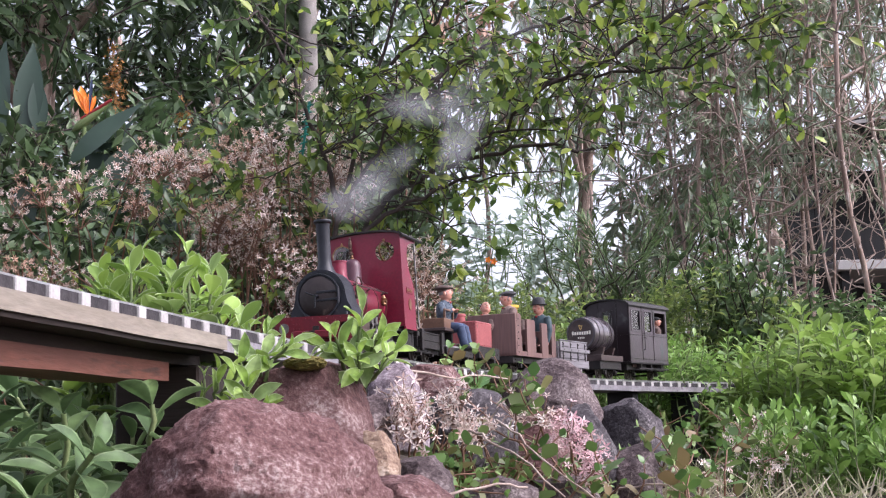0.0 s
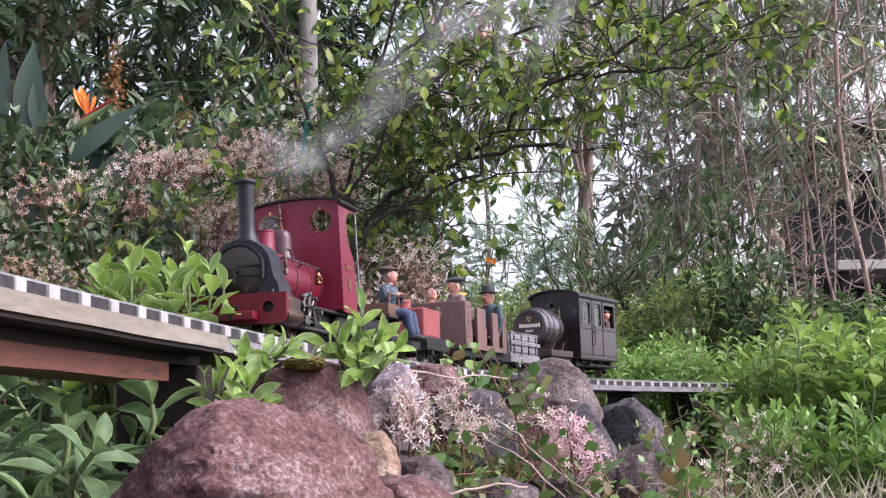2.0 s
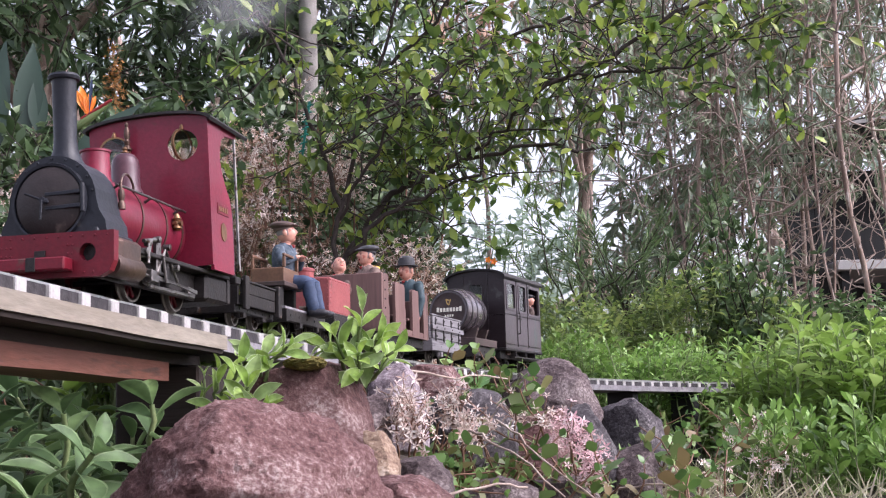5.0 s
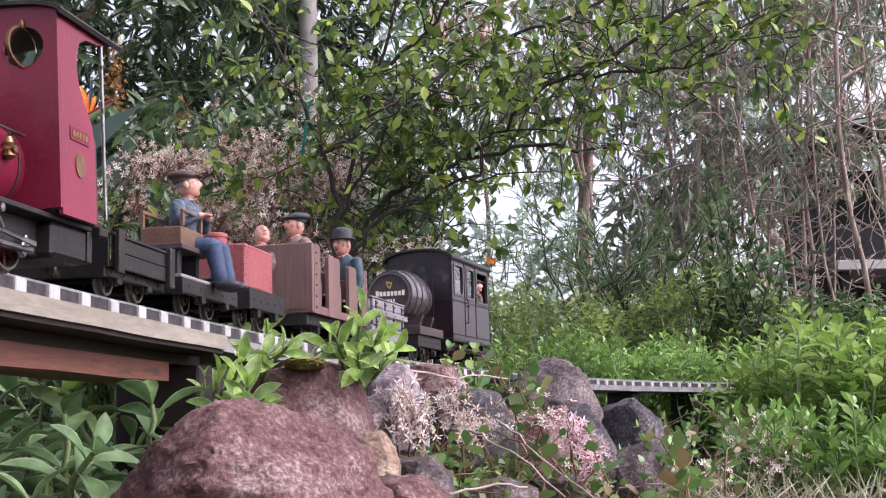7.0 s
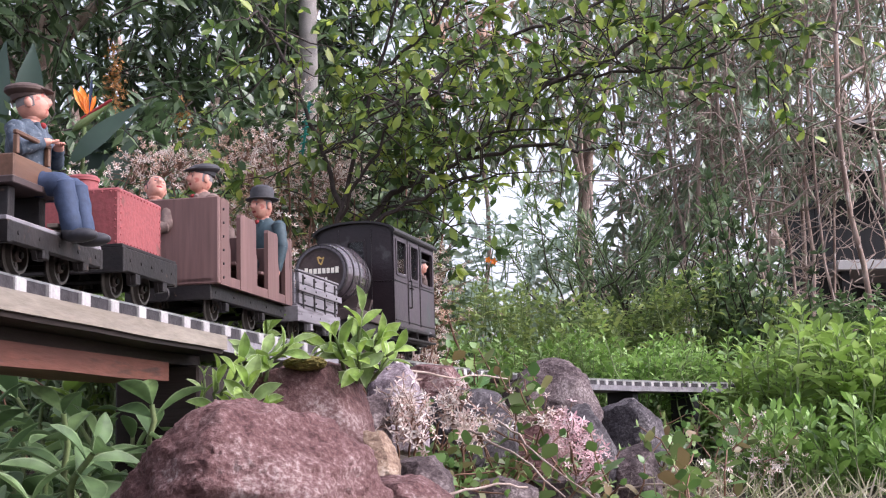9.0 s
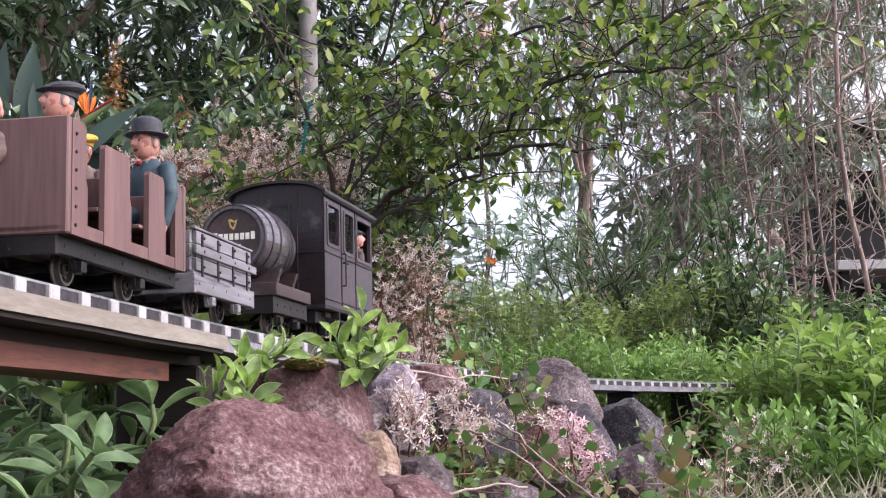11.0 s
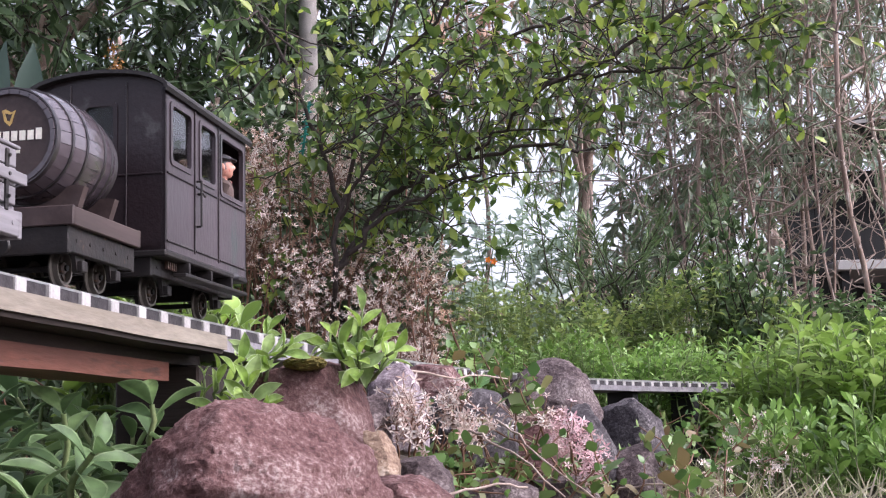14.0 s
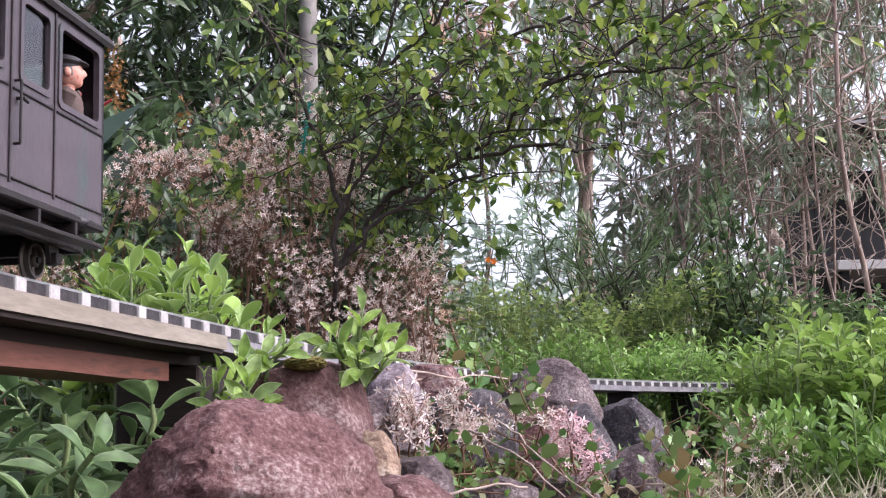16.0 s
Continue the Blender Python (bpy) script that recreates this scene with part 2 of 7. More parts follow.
SLATE_ROCK = stone("blue grey rock", (0.028, 0.025, 0.028), (0.058, 0.050, 0.055), (0.095, 0.085, 0.09), (0.24, 0.22, 0.22))
MOSS = surface("olive moss", (0.16, 0.125, 0.028), (0.09, 0.08, 0.018), 160, 0.95, bump=0.8)
SOIL = surface("dark soil and litter", (0.035, 0.026, 0.02), (0.075, 0.058, 0.042), 25, 0.95, bump=0.8, fine=120, c3=(0.14, 0.11, 0.08), spots=0.62)
BARK_DARK = surface("dark twig bark", (0.030, 0.022, 0.019), (0.060, 0.046, 0.040), 60, 0.85, bump=0.6)
BARK_PALE = surface("pale peeling bark", (0.38, 0.29, 0.24), (0.17, 0.115, 0.09), 26, 0.9, bump=0.8, c3=(0.46, 0.39, 0.34), spots=0.58, grain=(1, 1, 0.25))
BARK_GREY = surface("grey bark", (0.22, 0.20, 0.18), (0.32, 0.30, 0.28), 10, 0.85, bump=0.6)
TWIG_PALE = surface("dry pale twigs", (0.38, 0.31, 0.26), (0.24, 0.18, 0.15), 30, 0.9, bump=0.3)
STALK = surface("green stalk", (0.10, 0.15, 0.05), (0.14, 0.17, 0.07), 60, 0.6, bump=0.2)
STALK_RED = surface("reddish stalk", (0.14, 0.07, 0.045), (0.20, 0.11, 0.07), 60, 0.6, bump=0.2)
TIE_GREEN = surface("teal plastic tie", (0.01, 0.22, 0.17), (0.01, 0.17, 0.14), 60, 0.4, bump=0.0)
SHED_DARK = surface("dark shed sheeting", (0.008, 0.008, 0.009), (0.016, 0.015, 0.016), 3, 0.7, bump=0.2)
SHED_EDGE = surface("pale gutter", (0.45, 0.44, 0.43), (0.34, 0.33, 0.33), 6, 0.6, bump=0.1)
FLESH = surface("painted flesh", (0.52, 0.27, 0.20), (0.42, 0.19, 0.14), 70, 0.5, bump=0.05, c3=(0.38, 0.12, 0.09), spots=0.56)
DENIM = surface("painted blue denim", (0.032, 0.048, 0.070), (0.075, 0.098, 0.125), 150, 0.75, bump=0.4, c3=(0.13, 0.15, 0.17), spots=0.6)
TEAL_COAT = surface("painted teal grey coat", (0.022, 0.045, 0.055), (0.04, 0.068, 0.08), 70, 0.6, bump=0.15)
TWEED = surface("painted tweed", (0.13, 0.085, 0.075), (0.19, 0.14, 0.12), 200, 0.8, bump=0.2)
DARK_CAP = surface("dark felt", (0.03, 0.03, 0.034), (0.05, 0.05, 0.055), 90, 0.7, bump=0.2)
BROWN_CAP = surface("brown felt", (0.06, 0.04, 0.035), (0.09, 0.06, 0.05), 90, 0.8, bump=0.2)
YELLOW_FELT = surface("yellow felt", (0.55, 0.36, 0.05), (0.45, 0.28, 0.04), 90, 0.8, bump=0.2)
RED_CLOTH = surface("red cloth", (0.30, 0.03, 0.03), (0.2, 0.02, 0.02), 90, 0.7, bump=0.1)
GREY_HAIR = surface("grey hair", (0.22, 0.21, 0.21), (0.12, 0.11, 0.11), 150, 0.8, bump=0.3)
NAVY = surface("painted navy trousers", (0.022, 0.038, 0.075), (0.04, 0.06, 0.11), 80, 0.7, bump=0.2)
BOOT = surface("dark boot leather", (0.025, 0.025, 0.03), (0.05, 0.05, 0.055), 80, 0.5, bump=0.2)
PANE = glass("window glass")
STEAM = wisp("drifting steam", 0.26)

LEAF_BRIGHT = leafy("bright young leaves", [(0.15, 0.25, 0.05), (0.21, 0.33, 0.06), (0.27, 0.40, 0.075), (0.20, 0.29, 0.11)], 0.62, 0.35)
LEAF_MARGIN = leafy("pale downy leaf margin", [(0.38, 0.49, 0.24), (0.44, 0.54, 0.29)], 0.6, 0.3)
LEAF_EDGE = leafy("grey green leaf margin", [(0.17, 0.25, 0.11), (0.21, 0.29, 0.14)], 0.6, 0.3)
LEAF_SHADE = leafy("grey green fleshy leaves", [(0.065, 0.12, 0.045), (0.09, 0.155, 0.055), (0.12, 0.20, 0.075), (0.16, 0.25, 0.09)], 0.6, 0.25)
LEAF_TREE = leafy("tree leaves", [(0.05, 0.09, 0.030), (0.09, 0.155, 0.04), (0.15, 0.235, 0.05), (0.24, 0.33, 0.06), (0.37, 0.43, 0.08)], 0.38, 0.45)
LEAF_DARK = leafy("dark evergreen leaves", [(0.038, 0.066, 0.03), (0.062, 0.108, 0.042), (0.098, 0.155, 0.066), (0.15, 0.215, 0.10)], 0.33, 0.32)
LEAF_GUM = leafy("gum leaves", [(0.11, 0.15, 0.08), (0.16, 0.21, 0.12), (0.22, 0.27, 0.17), (0.30, 0.34, 0.23)], 0.35, 0.4)
# silver-green gum leaves, paled further to put distance haze into the colour
LEAF_HAZE = leafy("pale foliage with haze in its tint", [(0.22, 0.30, 0.22), (0.30, 0.38, 0.30), (0.36, 0.45, 0.38), (0.18, 0.25, 0.15)], 0.5, 0.45)
LEAF_HEDGE = leafy("fresh hedge leaves", [(0.085, 0.165, 0.035), (0.14, 0.255, 0.05), (0.205, 0.35, 0.08), (0.29, 0.43, 0.14)], 0.4, 0.4)
LEAF_FRESH = leafy("fresh soft shrub leaves", [(0.15, 0.24, 0.05), (0.22, 0.35, 0.07), (0.30, 0.46, 0.10), (0.40, 0.54, 0.17)], 0.4, 0.4)
LEAF_JADE = leafy("waxy round leaves", [(0.07, 0.15, 0.045), (0.11, 0.22, 0.05), (0.18, 0.28, 0.08), (0.22, 0.30, 0.10), (0.09, 0.18, 0.05), (0.24, 0.17, 0.08)], 0.3, 0.25)
LEAF_STREL = leafy("leathery blue green leaves", [(0.030, 0.058, 0.038), (0.048, 0.082, 0.055)], 0.42, 0.2)
LEAF_OLIVE = leafy("olive shrub leaves", [(0.09, 0.145, 0.04), (0.14, 0.21, 0.055), (0.21, 0.28, 0.08), (0.30, 0.36, 0.11)], 0.45, 0.4)
NEEDLE = leafy("feathery needles", [(0.06, 0.11, 0.04), (0.10, 0.16, 0.06), (0.15, 0.21, 0.08)], 0.6, 0.3)
PETAL_PINK = leafy("pale pink petals", [(0.76, 0.63, 0.55), (0.84, 0.77, 0.70), (0.64, 0.45, 0.38), (0.86, 0.82, 0.77), (0.46, 0.28, 0.21), (0.80, 0.70, 0.63)], 0.6, 0.35)
PETAL_HOT = leafy("clear pink petals", [(0.84, 0.56, 0.58), (0.86, 0.68, 0.68), (0.78, 0.44, 0.48), (0.88, 0.78, 0.77)], 0.6, 0.35)
PETAL_FADED = leafy("faded rusty petals", [(0.48, 0.28, 0.19), (0.62, 0.46, 0.36), (0.36, 0.17, 0.10)], 0.7, 0.3)
PETAL_ORANGE = leafy("orange petals", [(0.85, 0.22, 0.02), (0.9, 0.30, 0.03), (0.8, 0.16, 0.02)], 0.5, 0.35)
BERRY = leafy("amber blossom", [(0.40, 0.19, 0.04), (0.30, 0.13, 0.03)], 0.6, 0.3)
GRASS = leafy("grass blades", [(0.13, 0.17, 0.06), (0.40, 0.36, 0.26), (0.34, 0.30, 0.20), (0.20, 0.24, 0.09), (0.50, 0.46, 0.36)], 0.5, 0.3)


# ---- mesh building ----
def part(name, bm, material, parent=None, label="", smooth=True):
    """Links a bmesh as one mesh object, under a thing or part if one is given."""
    me = bpy.data.meshes.new(name)
    bm.to_mesh(me)
    bm.free()
    for m in material if isinstance(material, (list, tuple)) else [material]:
        me.materials.append(m)
    if smooth:
        me.polygons.foreach_set("use_smooth", [True] * len(me.polygons))
        me.set_sharp_from_angle(angle=radians(35))
    ob = new(name, me)
    if parent is not None:
        ob.parent = parent
    if label:
        tagged(ob, label)
    return ob


def empty(name, m=None):
    ob = new(name)
    ob.empty_display_size = 0.05
    if m is not None:
        ob.matrix_world = m
    return ob


def B():
    return bmesh.new()


def box(bm, x0, x1, y0, y1, z0, z1, bev=0.0006, mat=0):
    r = bmesh.ops.create_cube(bm, size=1.0)
    vs = r["verts"]
    for v in vs:
        v.co = Vector(((x0 + x1) / 2 + v.co.x * (x1 - x0), (y0 + y1) / 2 + v.co.y * (y1 - y0), (z0 + z1) / 2 + v.co.z * (z1 - z0)))
    fs = {f for v in vs for f in v.link_faces}
    if bev:
        es = {e for v in vs for e in v.link_edges}
        r = bmesh.ops.bevel(bm, geom=list(es), offset=min(bev, 0.3 * min(x1 - x0, y1 - y0, z1 - z0)), segments=1, affect="EDGES")
        fs = {f for f in fs if f.is_valid} | set(r["faces"])
    for f in fs:
        f.material_index = mat
    return bm


def lathe(bm, profile, seg=24, m=None, mat=0, caps=True):
    """Turns (radius, height) rows about z; m places the result."""
    m = m or Matrix()
    rings = []
    for r, h in profile:
        rings.append([bm.verts.new(m @ Vector((r * math.cos(2 * math.pi * i / seg), r * math.sin(2 * math.pi * i / seg), h))) for i in range(seg)])
    for a, b in zip(rings, rings[1:]):
        for i in range(seg):
            f = bm.faces.new((a[i], a[(i + 1) % seg], b[(i + 1) % seg], b[i]))
            f.material_index = mat
    if caps:
        bm.faces.new(rings[0][::-1]).material_index = mat
        bm.faces.new(rings[-1]).material_index = mat
    return bm


ALONG_X = Matrix.Rotation(radians(90), 4, "Y")


def rod(bm, a, b, r, seg=10, mat=0):
    a, b = Vector(a), Vector(b)
    m = Matrix.Translation(a) @ (b - a).to_track_quat("Z", "Y").to_matrix().to_4x4()
    return lathe(bm, [(r, 0), (r, (b - a).length)], seg, m, mat)


def slab(bm, outline, h, m, holes=(), mat=0):
    """A flat plate of thickness h with the given outline and holes (lists of 2D points), placed by m."""
    loops = [outline, *holes]
    es, top = [], []
    for lp in loops:
        vs = [bm.verts.new(m @ Vector((x, y, 0))) for x, y in lp]
        for i in range(len(vs)):
            es.append(bm.edges.new((vs[i], vs[(i + 1) % len(vs)])))
    r = bmesh.ops.triangle_fill(bm, use_beauty=True, use_dissolve=False, edges=es)
    fs = [g for g in r["geom"] if isinstance(g, bmesh.types.BMFace)]
    n = (m.to_3x3() @ Vector((0, 0, 1))).normalized()
    for f in fs:
        f.material_index = mat
    ex = bmesh.ops.extrude_face_region(bm, geom=fs)
    nv = [g for g in ex["geom"] if isinstance(g, bmesh.types.BMVert)]
    bmesh.ops.translate(bm, verts=nv, vec=n * h)
    bmesh.ops.recalc_face_normals(bm, faces=bm.faces)
    for f in bm.faces:
        if mat and f.material_index == 0 and any(v in nv for v in f.verts):
            f.material_index = mat
    return bm


def circle(cx, cy, r, n=20):
    return [(cx + r * math.cos(2 * math.pi * i / n), cy + r * math.sin(2 * math.pi * i / n)) for i in range(n)]


def rect(x0, x1, y0, y1, c=0.0, n=3):
    """Outline of a rectangle, with rounded corners of radius c."""
    if c <= 0:
        return [(x0, y0), (x1, y0), (x1, y1), (x0, y1)]
    pts = []
    for cx, cy, a0 in ((x1 - c, y0 + c, -90), (x1 - c, y1 - c, 0), (x0 + c, y1 - c, 90), (x0 + c, y0 + c, 180)):
        for i in range(n + 1):
            a = radians(a0 + 90 * i / n)
            pts.append((cx + c * math.cos(a), cy + c * math.sin(a)))
    return pts


FRONT = Matrix(((0, 0, 1, 0), (1, 0, 0, 0), (0, 1, 0, 0), (0, 0, 0, 1)))   # plate in the y-z plane, thickness along x
SIDE = Matrix(((1, 0, 0, 0), (0, 0, 1, 0), (0, 1, 0, 0), (0, 0, 0, 1)))    # plate in the x-z plane, thickness along y


def np_mesh(name, verts, faces, material, parent=None, label="", smooth=False, kind=""):
    """A mesh object from arrays of vertices (n, 3) and quads or triangles (k, 4 or 3)."""
    me = bpy.data.meshes.new(name)
    k, w = faces.shape
    me.vertices.add(len(verts))
    me.vertices.foreach_set("co", np.ascontiguousarray(verts, dtype=np.float32).ravel())
    me.loops.add(k * w)
    me.loops.foreach_set("vertex_index", np.ascontiguousarray(faces, dtype=np.int32).ravel())
    me.polygons.add(k)
    me.polygons.foreach_set("loop_start", np.arange(0, k * w, w, dtype=np.int32))
    me.polygons.foreach_set("use_smooth", np.full(k, bool(smooth)))
    me.update(calc_edges=True)
    me.materials.append(material)
    ob = new(name, me)
    if parent is not None:
        ob.parent = parent
    return tagged(ob, label, kind=kind)


def leaf_form(stations, width, fold=0.12, droop=0.15, tip=0.03, belly=0.45):
    """A leaf of unit length along x: rows of left edge, midrib, right edge. Returns vertices and quads."""
    vs, fs = [], []
    for i in range(stations):
        t = i / (stations - 1)
        w = width * 0.5 * (math.sin(math.pi * t ** (math.log(0.5) / math.log(belly)))) + (tip if i in (0, stations - 1) else 0) * width
        z = -droop * t * t
        vs += [(t, -w, z + fold * w * 2), (t, 0, z), (t, w, z + fold * w * 2)]
    for i in range(stations - 1):
        a = 3 * i
        fs += [(a, a + 3, a + 4, a + 1), (a + 1, a + 4, a + 5, a + 2)]
    return np.array(vs), np.array(fs)


def unit(a):
    return a / np.maximum(np.linalg.norm(a, axis=-1, keepdims=True), 1e-9)


def spread(form, at, way, up, size):
    """Copies of a leaf form: origins, directions, rough up vectors and sizes. Returns vertices and faces."""
    fv, ff = form
    at, way, up = np.asarray(at, float), unit(np.asarray(way, float)), np.asarray(up, float)
    side = unit(np.cross(up, way))
    up = np.cross(way, side)
    size = np.asarray(size, float)[:, None, None]
    v = at[:, None, :] + size * (fv[None, :, 0, None] * way[:, None, :] + fv[None, :, 1, None] * side[:, None, :] + fv[None, :, 2, None] * up[:, None, :])
    n, k = len(at), len(fv)
    f = ff[None] + (np.arange(n) * k)[:, None, None]
    return v.reshape(-1, 3), f.reshape(-1, ff.shape[1])


def tubes(paths, seg=5):
    """Tapered tubes along (points, start radius, end radius). Returns vertices and quads."""
    V, F, n0 = [], [], 0
    for pts, r0, r1 in paths:
        P = np.asarray(pts, float)
        n = len(P)
        T = unit(np.gradient(P, axis=0))
        ref = np.array([0.31, 0.53, 0.17]) + np.zeros_like(T)
        A = unit(np.cross(T, ref))
        C = np.cross(T, A)
        rad = np.linspace(r0, r1, n)[:, None, None]
        ang = np.arange(seg) * 2 * np.pi / seg
        ring = P[:, None, :] + rad * (np.cos(ang)[None, :, None] * A[:, None, :] + np.sin(ang)[None, :, None] * C[:, None, :])
        V.append(ring.reshape(-1, 3))
        i, j = np.meshgrid(np.arange(n - 1), np.arange(seg), indexing="ij")
        a, b = i * seg + j, i * seg + (j + 1) % seg
        F.append(np.stack([a, b, b + seg, a + seg], -1).reshape(-1, 4) + n0)
        n0 += n * seg
    return np.concatenate(V), np.concatenate(F)


def bent(a, b, n, wob, rng, sag=0.0):
    """A wandering line of n points from a to b."""
    a, b = np.asarray(a, float), np.asarray(b, float)
    t = np.linspace(0, 1, n)[:, None]
    p = a + (b - a) * t
    w = rng.normal(0, wob, (n, 3)).cumsum(0)
    w -= w[-1:] * t
    p = p + w * np.sin(np.pi * np.clip(t, 0.0, 1)) ** 0.5
    p[:, 2] += sag * np.sin(np.pi * t[:, 0])
    return p


# ---- ground, bank, track and trestle ----
def ground_height(x, y):
    bank = 0.0
    d = abs(x - (-0.25 + 0.16 * (y - 1.0) + 0.035 * max(0, y - 1.0) ** 2))
    if y > 1.0:
        bank = 0.13 * max(0.0, 1 - d / 0.22) * min(1.0, (y - 1.0) / 0.3) * (1.0 if y < 2.3 else max(0.0, 1 - (y - 2.3) / 0.5))
    rise = 0.04 * min(1.0, max(0.0, (y - 3.0) / 3.0))
    return bank + rise + 0.02 * noise.noise((x * 2, y * 2, 0)) + 0.008 * noise.noise((x * 9, y * 9, 3)) - 0.02


def make_ground():
    xs = [-4000, -600, -100, -30, -12] + [-6 + 0.25 * i for i in range(18)] + [-1.5 + 0.05 * i for i in range(61)] + [1.75 + 0.25 * i for i in range(18)] + [12, 30, 100, 600, 4000]
    ys = [-4000, -600, -100, -20, -6, -2, -1, -0.5] + [0.05 * i for i in range(80)] + [4.25 + 0.25 * i for i in range(20)] + [12, 20, 60, 300, 1200, 4000]
    V = np.array([(x, y, ground_height(x, y) if abs(x) < 8 and -1 < y < 10 else 0.02) for y in ys for x in xs])
    n = len(xs)
    F = np.array([(j * n + i, j * n + i + 1, (j + 1) * n + i + 1, (j + 1) * n + i) for j in range(len(ys) - 1) for i in range(n - 1)])
    tagged(np_mesh("ground", V, F, SOIL, smooth=True), "dark garden soil with leaf litter under the plants", "ground", kind="structure")


make_ground()


def ribbon(bm, s0, s1, y0, y1, z0, z1, step=0.05, jitter=0.0):
    """A bar that follows the track's curve between two lateral and two vertical limits."""
    n = max(2, int((s1 - s0) / step))
    rings = []
    for i in range(n + 1):
        s = s0 + (s1 - s0) * i / n
        m = on_track(s)
        j = jitter * noise.noise((s * 9, y0, z0))
        rings.append([bm.verts.new(m @ Vector((0, y, z))) for y, z in ((y0 + j, z0 + j), (y1, z0 + j), (y1, z1), (y0 + j, z1))])
    for a, b in zip(rings, rings[1:]):
        for i in range(4):
            bm.faces.new((a[i], b[i], b[(i + 1) % 4], a[(i + 1) % 4]))
    bm.faces.new(rings[0])
    bm.faces.new(rings[-1][::-1])
    bmesh.ops.recalc_face_normals(bm, faces=bm.faces)
    return bm


def make_track():
    track = tagged(empty("railway_track"), "narrow gauge garden track with pale sleepers on dark ballast", "railway track", kind="structure")
    for y in (-0.0225, 0.0225):
        bm = B()
        ribbon(bm, -2.6, 3.2, y - 0.0013, y + 0.0013, -0.0018, 0.0, 0.04)
        ribbon(bm, -2.6, 3.2, y - 0.0006, y + 0.0006, -0.0046, -0.0018, 0.04)
        ribbon(bm, -2.6, 3.2, y - 0.0024, y + 0.0024, -0.0056, -0.0046, 0.04)
        part("rail", bm, RAIL_METAL, track)
    part("ballast_strip", ribbon(B(), -2.6, 3.2, -0.0385, 0.0385, -0.0148, -0.0056, 0.02, 0.0012), BALLAST, track, "dark gritty strip between the sleepers")
    bm = box(B(), -0.0068, 0.0068, -0.0415, 0.0415, -0.0150, -0.0052, 0.0008)
    first = part("sleeper", bm, SLEEPER, track)
    rng = random.Random(5)
    s, k = -2.58, 0
    while s < 3.1:
        ob = first if k == 0 else new("sleeper", first.data)
        ob.parent = track
        ob.matrix_basis = on_track(s + rng.uniform(-0.003, 0.003), rng.uniform(-0.001, 0.001)) @ Matrix.Rotation(rng.uniform(-0.04, 0.04), 4, "Z")
        s += 0.0468
        k += 1


make_track()


def make_trestle():
    tre = tagged(empty("trestle_bridge"), "weathered timber trestle carrying the track over a gap", "trestle bridge", kind="structure")
    part("deck_board", ribbon(B(), -2.6, -0.115, -0.047, 0.047, -0.0275, -0.0152, 0.03, 0.0012), DECK_WOOD, tre, "weathered pale deck board")
    # board added to carry the underside's shade as dark colour; joist coloured likewise
    part("under_board", ribbon(B(), -2.6, -0.120, -0.0445, 0.0445, -0.0310, -0.0277, 0.05, 0.001), SHADED_TIMBER, tre, "added board under the deck, coloured dark for its shade")
    part("joist", ribbon(B(), -2.6, -0.10, -0.016, 0.040, -0.0405, -0.0312, 0.05, 0.001), SHADED_TIMBER, tre, "recessed joist, coloured dark for the shade under the deck")
    part("beam", ribbon(B(), -2.6, -0.185, -0.022, 0.030, -0.0560, -0.0407, 0.05, 0.0015), BEAM_WOOD, tre, "red-brown timber beam under the deck")
    part("sill_board", ribbon(B(), -0.105, 0.26, -0.040, 0.040, -0.0275, -0.0152, 0.03, 0.001), GREY_WOOD, tre, "grey board carrying the track on to the bank")
    m = on_track(-0.12)
    # widened block whose near-black colour paints shade into the gap by the bank
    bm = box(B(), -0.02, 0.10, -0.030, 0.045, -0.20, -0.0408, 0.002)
    ob = part("post", bm, SHADED_TIMBER, tre)
    ob.matrix_basis = m
    for s in (-0.95, -1.7, -2.4):
        again = new("post", ob.data)
        again.parent = tre
        again.matrix_basis = on_track(s)
    far = tagged(empty("low_bridge"), "grey timber low bridge carrying the far stretch of track", "bridge", kind="structure")
    part("deck_board", ribbon(B(), 1.40, 3.2, -0.046, 0.046, -0.0265, -0.0152, 0.04, 0.001), GREY_WOOD, far)
    for s in (1.46, 1.75, 2.05, 2.4, 2.8):
        bm = box(B(), -0.015, 0.015, -0.032, 0.032, -0.23, -0.0268, 0.002)
        ob = part("post", bm, SHED_DARK, far)
        ob.matrix_basis = on_track(s)


make_trestle()


